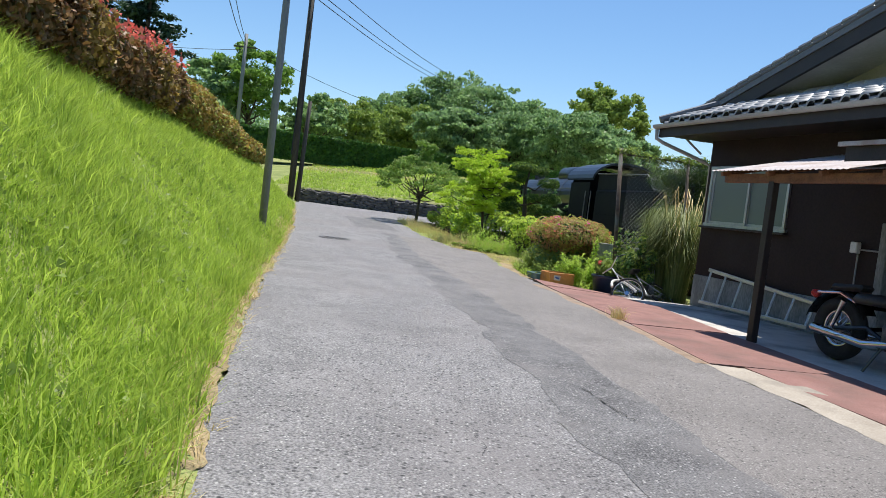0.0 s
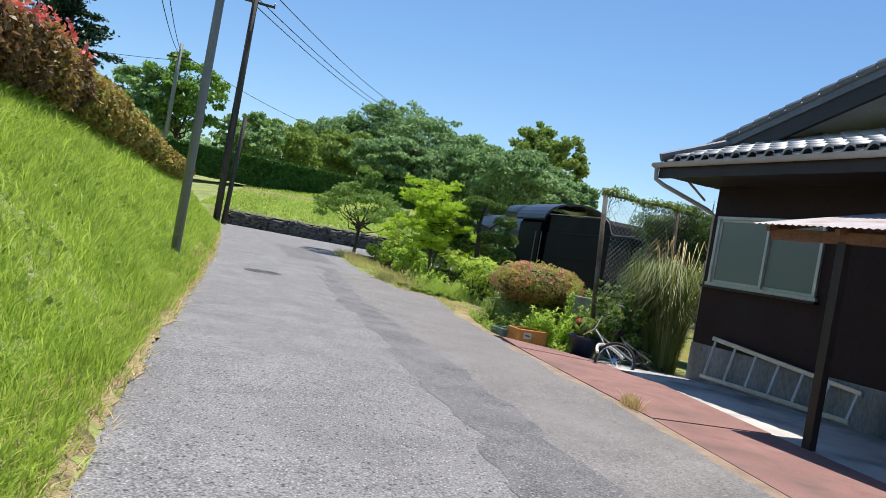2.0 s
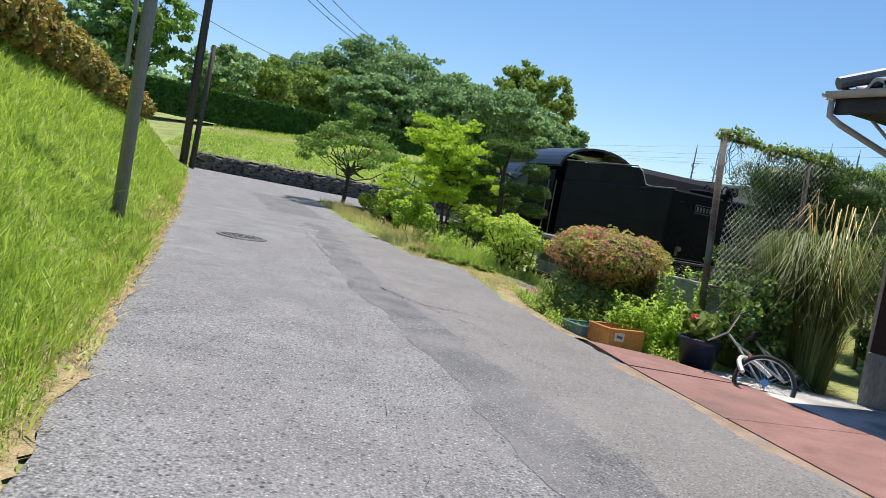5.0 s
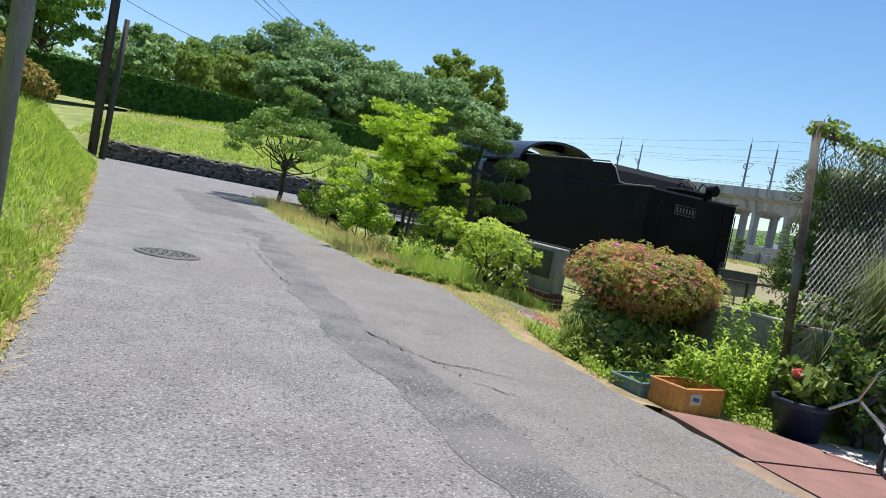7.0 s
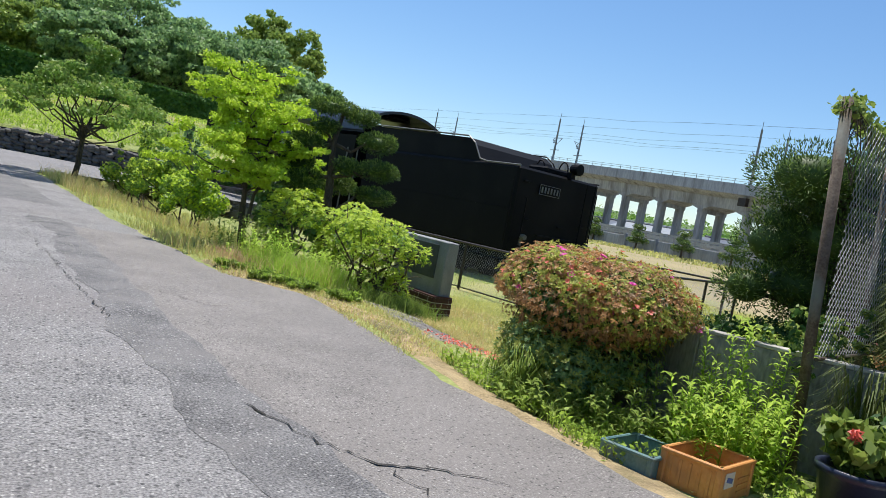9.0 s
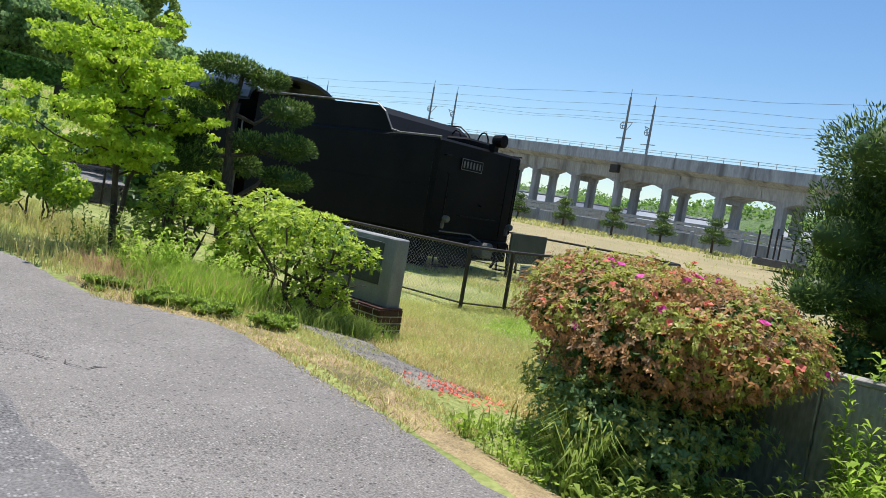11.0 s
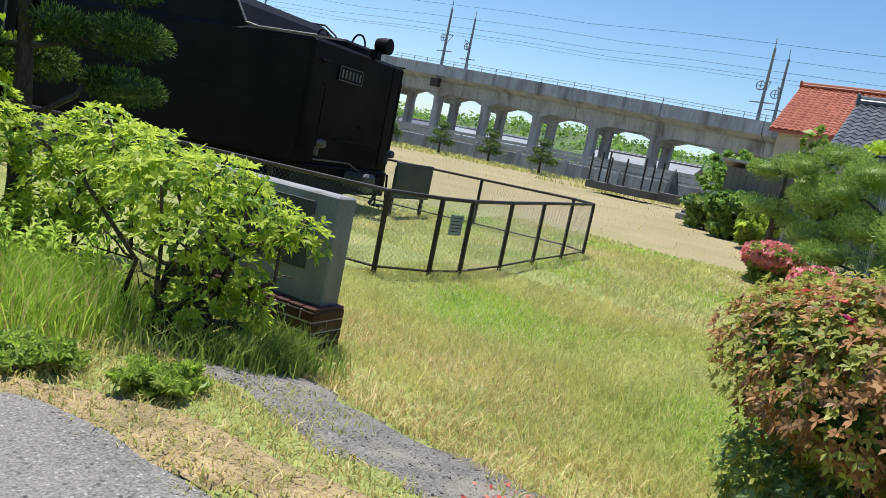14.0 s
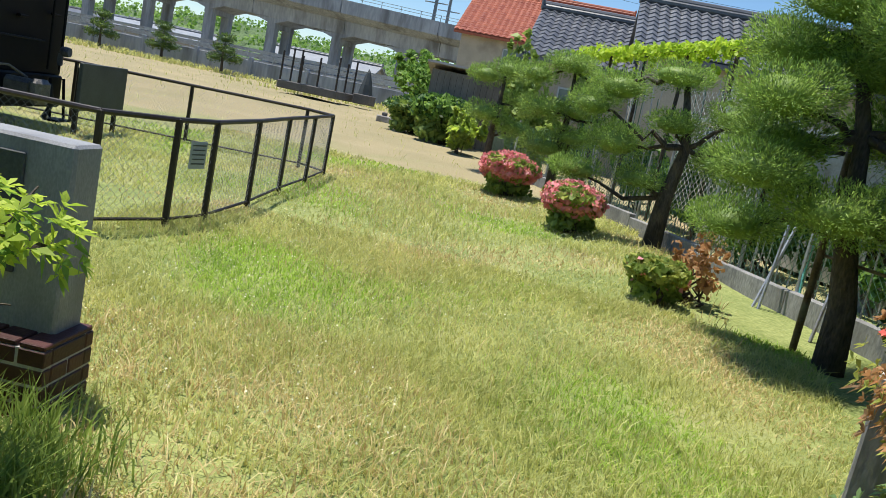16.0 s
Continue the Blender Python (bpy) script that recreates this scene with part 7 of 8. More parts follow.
    # boiler, domes, chimney
    b = part("boiler", Build().lathe((0, 9.5, 2.45), [(0.0, 0.0), (0.92, 0.0), (0.9, -6.2), (0.85, -6.4), (0.85, -8.6), (0.78, -8.7), (0.0, -8.75)], 32, "y"), SKY_LIT_BLACK, o, smooth=False)
    b.location.y = -1.25
    part("dome_casing", Build().tube([(0, 10.9, 3.32), (0, 11.2, 3.42), (0, 13.6, 3.42), (0, 13.9, 3.3)], [0.2, 0.42, 0.42, 0.2], 18), SKY_LIT_BLACK, b, smooth=True)
    part("chimney", Build().lathe((0, 17.2, 3.2), [(0.26, 0.0), (0.24, 0.5), (0.3, 0.72), (0.22, 0.72)], 20), SKY_LIT_BLACK, b)
    for y in (10.2, 12.0, 14.0, 15.8):
        part("boiler_band", Build().lathe((0, y, 2.45), [(0.925, -0.03), (0.935, -0.03), (0.935, 0.03), (0.925, 0.03)], 32, "y"), PLATE, b)
    for sx in (-1, 1):
        part("running_board", Build().box((sx * 1.15, 13.8, 1.75), (0.5, 8.6, 0.06)), BLACK_PAINT, b)
        part("handrail", Build().tube([(sx * 0.97, 9.6, 2.75), (sx * 0.97, 18.0, 2.75)], 0.018, 6), PLATE, b)
        part("smoke_deflector", Build().box((sx * 1.28, 17.0, 2.4), (0.03, 1.9, 1.3), None, 0.01), BLACK_PAINT, b)
        part("cylinder", Build().lathe((sx * 1.15, 17.4, 0.9), [(0.0, 0.0), (0.38, 0.0), (0.38, -1.0), (0.0, -1.0)], 20, "y"), BLACK_PAINT, b)
        part("main_rod", Build().box((sx * 1.1, 13.6, 0.7), (0.06, 5.0, 0.14), None, 0.02), PLATE, b)
    part("frame", Build().box((0, 13.6, 1.0), (1.1, 8.8, 0.5), None, 0.03), BLACK_PAINT, b)
    for y in (10.4, 11.9, 13.4, 14.9):
        axle_wheel(y, 0.7, b)
    axle_wheel(8.6, 0.43, b)
    axle_wheel(17.0, 0.42, b)
    tr = thing("display_track", (8.38, 24.93, 0.0), "short rusty display track under the locomotive", "railway track", turn=turn)
    for sx in (-1, 1):
        part("rail", Build().box((sx * 0.57, 9.0, -0.01), (0.07, 20.0, 0.1)), RUST_POST, tr)
    for k in range(26):
        part("sleeper", Build().box((0, -0.4 + k * 0.75, -0.07), (2.1, 0.2, 0.12), None, 0.01), POLE_DARK, tr)


locomotive()


# ---- railing round the locomotive ----
def low_fence():
    f = thing("railing", (0, 0, 0), "dark brown metal railing with wire mesh round the locomotive", "fence")
    u = Vector((-0.24, 0.97, 0)).normalized()
    front = [Vector((*q, 0)) for q in ((5.4, 21.25), (5.98, 21.0), (6.45, 20.95), (7.47, 21.12), (8.66, 21.4), (9.8, 21.62), (10.9, 21.86))]
    A, C = front[0], front[-1]
    left = [A + u * (1.5 * i) for i in range(1, 13)]
    right = [C + Vector((0.22, 0.5, 0))] + [C + Vector((0.22, 0.5, 0)) + u * (1.7 * i) for i in range(1, 10)]
    H = 0.85

    def gz(p):
        return float(land(p.x, p.y))

    for p in front + left + right:
        part("post", Build().box((p.x, p.y, gz(p) + H / 2 - 0.02), (0.045, 0.045, H + 0.06), Matrix.Rotation(0.17, 3, "Z"), 0.006), FENCE_PAINT, f)
    runs = list(zip(front, front[1:])) + list(zip([A] + left, left)) + list(zip([C] + right, right))
    for p, q in runs:
        part("top_rail", Build().tube([(p.x, p.y, gz(p) + H), (q.x, q.y, gz(q) + H)], 0.022, 8), FENCE_PAINT, f)
        part("bottom_rail", Build().tube([(p.x, p.y, gz(p) + 0.06), (q.x, q.y, gz(q) + 0.06)], 0.014, 6), FENCE_PAINT, f)
        z = (gz(p) + gz(q)) / 2
        part("mesh", mesh_panel((p.x, p.y), (q.x, q.y), z + 0.07, z + H, 0.06, 0.0013), WIRE, f, "thin diamond wire mesh")


low_fence()

s = thing("sign", (6.2, 20.935, float(land(6.2, 20.94)) + 0.47), "small faded grey notice hung on the railing mesh", "sign", turn=-6)
part("board", Build().box((0, 0, 0.11), (0.2, 0.008, 0.22), None, 0.003), SIGN_GREY, s)
for k in range(5):
    part("text_bar", Build().box((0, -0.006, 0.19 - 0.037 * k), (0.16 - 0.015 * (k % 2), 0.003, 0.01)), DARK_BOARD, s)
for x in (-0.08, 0.08):
    part("wire_tie", Build().tube([(x, 0.0, 0.2), (x, 0.03, 0.215), (x, 0.0, 0.225)], 0.003, 4), WIRE, s)
s = thing("information_board", (9.58, 24.6, float(land(9.58, 24.6))), "large dark information board on posts behind the tender", "sign", turn=14)
part("board", Build().box((0, 0, 0.62), (1.3, 0.05, 0.6), None, 0.008), DARK_BOARD, s)
for x in (-0.55, 0.55):
    part("post", Build().box((x, 0.05, 0.4), (0.05, 0.05, 0.9)), FENCE_PAINT, s)


# ---- viaduct with catenary masts ----
def via(y):
    """Centre line x and parapet height of the viaduct."""
    return 79.4 - 0.08 * (y - 40), 9.78 + 0.033 * (y - 40)


def viaduct():
    v = thing("viaduct", (0, 0, 0), "long grey concrete railway viaduct on paired piers", "viaduct")
    ys = list(range(-40, 240, 10))
    for y0, y1 in zip(ys, ys[1:]):
        (xa, za), (xb, zb) = via(y0), via(y1)
        g = Build()
        prof = [(-5.0, -0.05), (-5.0, -1.35), (-4.6, -1.5), (-4.2, -1.7), (-3.4, -1.9), (-3.2, -3.2), (1.4, -3.2), (1.6, -1.9), (2.8, -1.5), (3.2, -1.35), (3.2, -0.05), (3.0, -0.05), (3.0, -1.1), (-4.8, -1.1), (-4.8, -0.05)]
        n = len(prof)
        g.add([(xa + x, y0 + 0.03, za + z) for x, z in prof] + [(xb + x, y1 - 0.03, zb + z) for x, z in prof], [(i, (i + 1) % n, (i + 1) % n + n, i + n) for i in range(n)])
        part("girder", g, VIADUCT_CONCRETE, v)
        rl = Build()
        for k in range(6):
            t = k / 5
            rl.box((xa + (xb - xa) * t - 4.9, y0 + 10 * t, za + (zb - za) * t + 0.25), (0.05, 0.05, 0.6))
        for dz in (0.25, 0.52):
            rl.tube([(xa - 4.9, y0, za + dz), (xb - 4.9, y1, zb + dz)], 0.03, 4, False)
        part("parapet_rail", rl, GALV, v)
    # haunches at the piers, and the paired columns
    for k in range(-12, 26):
        ym = 50.8 + 7.05 * k
        xm, zm = via(ym)
        h = Build()
        for sy in (-1, 1):
            h.add([(xm - 3.14, ym, zm - 3.2), (xm - 3.14, ym + sy * 2.0, zm - 3.2), (xm - 3.14, ym, zm - 3.85), (xm + 1.34, ym, zm - 3.2), (xm + 1.34, ym + sy * 2.0, zm - 3.2), (xm + 1.34, ym, zm - 3.85)], [(0, 1, 2), (3, 5, 4), (1, 4, 5, 2)])
        h.box((xm - 0.9, ym, zm - 3.72), (4.4, 0.9, 0.9))
        part("haunch", h, VIADUCT_CONCRETE, v)
        for sx in (-2.6, 0.7):
            part("pier", Build().box((xm + sx, ym, (zm - 4.0) / 2), (0.95, 0.95, zm - 3.0), None, 0.08), VIADUCT_CONCRETE, v)
    bx, bz = via(78)
    part("equipment_box", Build().box((bx - 5.1, 78, bz - 2.2), (0.6, 1.2, 1.0), None, 0.03), FENCE_PAINT, v)
    for y in (41.5, 79.8, 119, 160, 3):
        x0, z0 = via(y)
        for sx in (-2.4, 2.4):
            m = thing("catenary_mast", (x0 + sx, y, z0 - 1.1), "slim grey overhead line mast on the viaduct", "mast", "catenary masts")
            part("shaft", Build().tube([(0, 0, 0), (0, 0, 8.2)], [0.2, 0.12], 8), POLE_GREY, m)
            part("tension_wheel", Build().torus((0, 0.5, 4.6), 0.42, 0.05, 16, 5, "x").tube([(0, 0.5, 4.2), (0, 0.5, 5.0)], 0.04, 4).tube([(0, 0.1, 4.6), (0, 0.9, 4.6)], 0.04, 4), POLE_GREY, m)
            part("spike", Build().tube([(0, 0, 8.2), (0.1, 0.1, 9.2)], 0.04, 5), POLE_GREY, m)
            part("bracket", Build().tube([(0, 0, 5.0), (-sx * 0.5, 0, 5.2)], 0.05, 5).tube([(0, 0, 3.8), (-sx * 0.45, 0, 5.1)], 0.05, 5).tube([(0, -1.2, 3.0), (0, 1.2, 3.0)], 0.06, 5), POLE_GREY, m)
    for dx, dz, r in ((-2.2, 5.0, 0.018), (2.2, 5.0, 0.018), (-2.2, 4.0, 0.014), (-4.2, 7.2, 0.018), (4.2, 7.2, 0.018)):
        pts = [(via(y)[0] + dx, y, via(y)[1] + dz - (0.25 if (y // 10) % 4 == 2 else 0)) for y in range(-40, 240, 10)]
        whole("contact_wire", Build().tube(pts, r, 4, False), CABLE, "thin overhead line wire above the viaduct", "cable", "catenary wires")


viaduct()


# ---- far edge of the field ----
def field_edge():
    w = thing("field_wall", (0, 0, 0), "low grey block wall along the far edge of the field", "wall", kind="structure")
    y = 24.0
    while y < 95:
        x = 47.0 - 0.05 * (y - 37)
        part("wall_panel", Build().box((x, y + 1.95, 1.55), (0.2, 3.86, 1.1), None, 0.02).box((x, y, 1.65), (0.26, 0.24, 1.3), None, 0.02), VIADUCT_CONCRETE, w)
        y += 3.9
    f = thing("field_railing", (0, 0, 0), "pale metal railing beyond the block wall", "fence")
    for k in range(36):
        part("post", Build().box((50.5, 20 + 2 * k, 2.1), (0.06, 0.06, 1.6)), GALV, f)
    for z in (1.8, 2.1, 2.4, 2.65, 2.88):
        part("rail", Build().box((50.46, 55, z), (0.04, 70, 0.11)), GALV, f)
    g = thing("guard_rail", (0, 0, 0), "pale grey guard rail along the road under the viaduct", "fence")
    for k in range(24):
        part("post", Build().box((54.1, 20 + 3 * k, 2.0), (0.1, 0.1, 2.0)), GALV, g)
    for z in (2.2, 2.62, 2.96):
        part("rail", Build().box((54.0, 55, z), (0.06, 72, 0.24)), FAR_WALL, g)
    r = random.Random(17)
    for k, (y, x) in enumerate(((64.5, 44.8), (58.6, 44.6), (53.2, 44.5), (48.4, 44.3), (44.0, 44.2), (71, 45.0), (78, 45.0))):
        cloud_pine("field_pine", x, y, 1.1, [(0, 0, 1.9, 0.55, 0.3), (0.4, 0.5, 1.35, 0.5, 0.25), (-0.4, -0.5, 1.2, 0.5, 0.25), (0.1, -0.6, 0.75, 0.55, 0.25), (0.0, 0.55, 0.7, 0.55, 0.25)], [(0, 0, -0.1), (0.1, 0.1, 0.7), (-0.05, 0, 1.3), (0, 0, 1.9)], 0.1,
                   "small clipped pine along the far wall", 420, 0.16, group="clipped pines along the wall")


field_edge()


def simple_house(name, x, y, z, lx, ly, wall_h, roof_h, wall_mat, roof_mat, label, ridge="y", over=0.4, tiles=0.0, turn=0.0, windows=()):
    """Gabled house; ridge along its own y; tiles: width of the roll tiles."""
    h = thing(name, (x, y, z), label, "house", turn=turn)
    part("wall", Build().box((0, 0, wall_h / 2), (lx, ly, wall_h)).add([(-lx / 2, sy * ly / 2, wall_h) for sy in (-1, 1)] + [(lx / 2, sy * ly / 2, wall_h) for sy in (-1, 1)] + [(0, sy * ly / 2, wall_h + roof_h) for sy in (-1, 1)], [(0, 4, 2), (1, 3, 5)]), wall_mat, h)
    k = roof_h / (lx / 2)
    for sx in (-1, 1):
        b = Build()
        ex, ez = sx * (lx / 2 + over), wall_h - over * k
        y0, y1 = -ly / 2 - over, ly / 2 + over
        b.add([(0, y0, wall_h + roof_h + 0.06), (0, y1, wall_h + roof_h + 0.06), (ex, y1, ez + 0.06), (ex, y0, ez + 0.06), (0, y0, wall_h + roof_h - 0.06), (0, y1, wall_h + roof_h - 0.06), (ex, y1, ez - 0.08), (ex, y0, ez - 0.08)],
              [(0, 1, 2, 3), (7, 6, 5, 4), (3, 2, 6, 7), (0, 3, 7, 4), (1, 5, 6, 2)])
        rf = part("roof", b, roof_mat, h)
        if tiles:
            t = Build()
            rows = max(3, int(math.hypot(ex, roof_h) / 0.3))
            n = int((y1 - y0) / tiles)
            for i in range(n):
                yy = y0 + (i + 0.5) * (y1 - y0) / n
                for j in range(rows):
                    a, c = j / rows, (j + 1) / rows
                    za, zc = wall_h + roof_h + 0.07 + (ez - wall_h - roof_h) * a, wall_h + roof_h + 0.1 + (ez - wall_h - roof_h) * c
                    w = (y1 - y0) / n * 0.5
                    xa, xc = ex * a, ex * c
                    t.add([(xa, yy - w, za), (xa, yy, za + 0.07), (xa, yy + w, za), (xc, yy - w, zc), (xc, yy, zc + 0.08), (xc, yy + w, zc)], [(0, 1, 4, 3), (1, 2, 5, 4), (3, 4, 5)])
            ob = part("roof_tiles", t, roof_mat, rf)
            ob["kind"] = "stuff"
    part("ridge", Build().box((0, 0, wall_h + roof_h + 0.14), (0.3, ly + 2 * over, 0.2), None, 0.06).tube([(0, -ly / 2 - over, wall_h + roof_h + 0.26), (0, ly / 2 + over, wall_h + roof_h + 0.26)], 0.1, 8), roof_mat, h)
    for sy in (-1, 1):
        part("ridge_end", Build().box((0, sy * (ly / 2 + over), wall_h + roof_h + 0.22), (0.36, 0.1, 0.42), None, 0.06), roof_mat, h)
    for wx, wy, wz, ww, wh in windows:
        fr = part("window", Build().box((wx, wy, wz), (0.08, ww, wh), None, 0.01), ALU, h)
        part("pane", Build().box((wx - 0.03, wy, wz), (0.04, ww - 0.12, wh - 0.12)), glass, fr)
    return h


simple_house("grey_roof_house", 29.2, 19.7, 0.3, 5.6, 4.8, 3.65, 1.7, CREAM, FAR_GREY_TILE, "neighbouring house with dark grey pantile roof", tiles=0.3, turn=3, windows=((-2.8, 0.6, 2.2, 1.6, 1.0),))
simple_house("grey_roof_house", 26.0, 15.2, 0.3, 5.6, 6.8, 4.0, 1.55, CREAM, FAR_GREY_TILE, "neighbouring house with dark grey pantile roof and pale gable", tiles=0.3, turn=5, windows=((-2.8, 0.6, 2.0, 1.6, 1.0),))
simple_house("red_roof_house", 47.0, 25.0, 0.8, 8.0, 8.4, 5.3, 2.7, CREAM, RED_TILE, "two-storey house with weathered red tile roof", tiles=0.32, turn=3, windows=((-4.0, 1.0, 4.0, 1.6, 1.2),))


def shed():
    s = thing("shed", (26.4, 23.5, 0.4), "weathered grey board shed beside the field", "shed", turn=14)
    for k in range(16):
        part("board", Build().box((-1.5 + 0.005 * (k % 3), -1.5 + 0.2 * k, 1.15), (0.03, 0.19, 2.3)), GREY_WOOD, s)
    for k in range(15):
        part("board", Build().box((-1.4 + 0.2 * k, 1.6 + 0.005 * (k % 3), 1.15), (0.19, 0.03, 2.3)), GREY_WOOD, s)
    part("roof", Build().box((0, 0, 2.4), (3.4, 3.6, 0.07), Matrix.Rotation(0.06, 3, "Y")), SHEET_ROOF, s)
    part("core", Build().box((0.05, 0, 1.1), (2.9, 3.0, 2.2)), BROWN_TRIM, s)


shed()

# distant low buildings beyond the viaduct
for x, y, lx, ly, h, mt in ((112, 66, 10, 14, 3.0, CREAM), (105, 92, 8, 16, 2.8, FAR_WALL), (118, 118, 10, 20, 3.2, FAR_WALL), (108, 40, 9, 10, 3.0, CREAM), (100, 140, 9, 14, 3.0, FAR_WALL), (84, 55, 6, 12, 2.4, FAR_WALL), (88, 78, 7, 12, 2.2, CREAM), (82, 104, 6, 14, 2.4, FAR_WALL), (80, 38, 6, 9, 2.2, CREAM)):
    simple_house("distant_building", x, y, 1.2, lx, ly, h, 1.2, mt, PALE_BLUE if lx < 9 else FAR_GREY_TILE, "low distant building beyond the viaduct", turn=4)


def hills():
    xs, ys = np.linspace(170, 420, 60), np.linspace(-160, 420, 120)

    def hz(x, y):
        return 1.0 + 24 * step01(165, 300, x) * (0.62 + 0.08 * np.sin(y * 0.021 - 1.5) + 0.1 * np.sin(y * 0.057 + x * 0.01)) + 1.1 * np.sin(y * 0.5 + x * 0.3) * np.cos(x * 0.45)

    whole("distant_hills", array_mesh("distant_hills", *sheet(xs, ys, hz)), surface("wooded_hill", (0.05, 0.09, 0.03), (0.13, 0.2, 0.07), 0.15, 0.95, 0.6, 1.2, bump_dist=1.0), "low wooded hills in the distance", "hills", kind="structure")
    x = rng.uniform(175, 330, 9000)
    y = rng.uniform(-150, 400, 9000)
    q = np.stack([x, y, hz(x, y)], 1)
    blobs = [(a[0], a[1], a[2] + 1.0, 3.4, 3.4, 2.6) for a in q[:1400]]
    p, d = blob_points(blobs, 26000, 0.75)
    whole("hill_woods", array_mesh("hill_woods", *leaves(p, 1.1, d + np.array([0, 0, 0.4]), 0.4, 1.2)), TREE_LIGHT, "distant woods on the low hills", "woods", kind="stuff")
    xs, ys = np.linspace(-160, 60, 50), np.linspace(150, 300, 40)
    hz2 = lambda x, y: 3 + 20 * step01(150, 230, y) * (0.8 + 0.25 * np.sin(x * 0.05))
    whole("wooded_ridge", array_mesh("wooded_ridge", *sheet(xs, ys, hz2)), bpy.data.materials["wooded_hill"], "wooded ridge far behind the trees", "hills", kind="structure")
    x, y = rng.uniform(-150, 50, 900), rng.uniform(155, 245, 900)
    blobs = [(a, b, float(hz2(a, b)) + 1.5, 3.5, 3.5, 3.0) for a, b in zip(x, y)]
    p, d = blob_points(blobs, 26000, 0.75)
    whole("ridge_woods", array_mesh("ridge_woods", *leaves(p, 1.0, d + np.array([0, 0, 0.4]), 0.4, 1.2)), TREE_LEAF, "woods on the far ridge", "woods", kind="stuff")


hills()
# trees seen under the viaduct
for i, (x, y, h) in enumerate(((94, 47, 5), (60, 36.5, 4.5), (96, 88, 4))):
    broadleaf("tree", x, y, 1.2, h, h * 0.45, 2500, 0.3, TREE_LIGHT, "green tree seen under the viaduct", seed=50 + i, trunk=0.2, low=0.1, group="trees under the viaduct")


# ---- small things in the field ----
st = thing("stone_marker", (29.95, 27.8, 0.53), "small white and rusty stone marker in the grass", "marker stone")
part("block", Build().box((0, 0, 0.14), (0.5, 0.7, 0.28), None, 0.04), CONCRETE, st)
part("cap", Build().box((0, 0.1, 0.34), (0.2, 0.2, 0.16), None, 0.04), WALL_STONE, st)
mo = thing("dark_obelisk", (38.0, 32.0, 0.95), "dark pointed memorial stone at the field edge", "monument")
part("plinth", Build().box((0, 0, 0.25), (0.9, 0.9, 0.5), None, 0.04), WALL_STONE, mo)
part("stone", Build().lathe((0, 0, 0.5), [(0.4, 0.0), (0.3, 0.5), (0.12, 1.1), (0.0, 1.3)], 8), DARK_BOARD, mo)
gf = thing("memorial_fence", (37.2, 34.3, 0.95), "low enclosure with dark posts beside the memorial", "fence")
part("kerb", Build().box((0, 0, 0.2), (2.4, 3.2, 0.4), None, 0.04), WALL_STONE, gf)
for i, (dx, dy) in enumerate(((-1.1, -1.5), (-1.1, -0.5), (-1.1, 0.5), (-1.1, 1.5), (1.1, -1.5), (1.1, 1.5), (0, 1.5), (0, -1.5))):
    part("post", Build().tube([(dx, dy, 0.4), (dx, dy, 2.0 - 0.2 * (i % 2))], 0.05, 6), FENCE_PAINT, gf)

q = scatter(26000, -9.0, 5.0, 37.0, 52.0, lambda x, y: y > wall_y(x) + 0.2)
k = np.sin(q[:, 0] * 0.6 + 0.9 * q[:, 1] + 1.2 * np.sin(q[:, 0] * 0.5)) + 0.16 * (q[:, 1] - 43) + 0.4 * rng.normal(size=len(q)) < 1.3
grass("far_bank_grass", q[k], 0.13, 0.02, GRASS, "mown green grass on the far bank", 1.7)
grass("far_bank_straw", q[~k], 0.06, 0.018, STRAW, "dry mown patch on the far bank", 1.8)
q = scatter(9000, 38.0, 46.6, 30.0, 86.0, lambda x, y: (x > 44.6 - 0.05 * (y - 37) + rng.normal(size=len(x)) * 0.7) | (np.sin(x * 0.7 + 0.33 * y) > 0.75))
grass("field_edge_grass", q, 0.28, 0.05, FIELD_GRASS, "rough grass along the far edge of the field", 1.2)
# meadow grass, densest where the walk ends
q = np.concatenate([scatter(78000, 2.4, 7.5, 15.9, 21.4, lambda x, y: ~((x < 3.2) & (y < 19.8)) | (x > 3.0)), scatter(34000, 7.0, 14.0, 16.8, 25.0), scatter(16000, 2.6, 12, 21, 34)])
far = np.clip((q[:, 0] - 1) / 4.5, 0.8, 3)
q[:, 2] -= 0.01
m = np.sin(q[:, 0] * 1.3 + 1.1 * np.sin(q[:, 1] * 1.7)) * np.cos(q[:, 1] * 1.15 + 0.8 * np.sin(q[:, 0] * 0.9)) + 0.25 * rng.normal(size=len(q))
tan, lush = m > 0.62, m < -0.58
ok = ~(tan | lush)
grass("meadow_grass", q[ok], (0.075 * clump(q, 1.6, 0.5))[ok], (0.004 * far)[ok], FIELD_GRASS, "fine meadow grass in the field", 1.7)
grass("dry_meadow_patches", q[tan], 0.045, (0.0042 * far)[tan], STRAW, "short dry patches in the meadow", 2.0)
grass("lush_meadow_patches", q[lush], 0.06, (0.0045 * far)[lush], BRIGHT_WEED, "lush green patches in the meadow", 1.6)
q = scatter(6000, 2.8, 12, 16.5, 22, lambda x, y: np.sin(x * 1.1) * np.cos(y * 1.7 + x * 0.6) > -0.1)
grass("dry_seed_stalks", q, 0.11, 0.0022 * np.clip((q[:, 0] - 1) / 4, 0.8, 3), STRAW, "dry seed stalks among the meadow grass", 1.0)
q = scatter(7500, 3.2, 12.0, 17.0, 22.5, lambda x, y: np.sin(x * 0.8 + 1) + np.cos(y * 1.3) > -0.6)
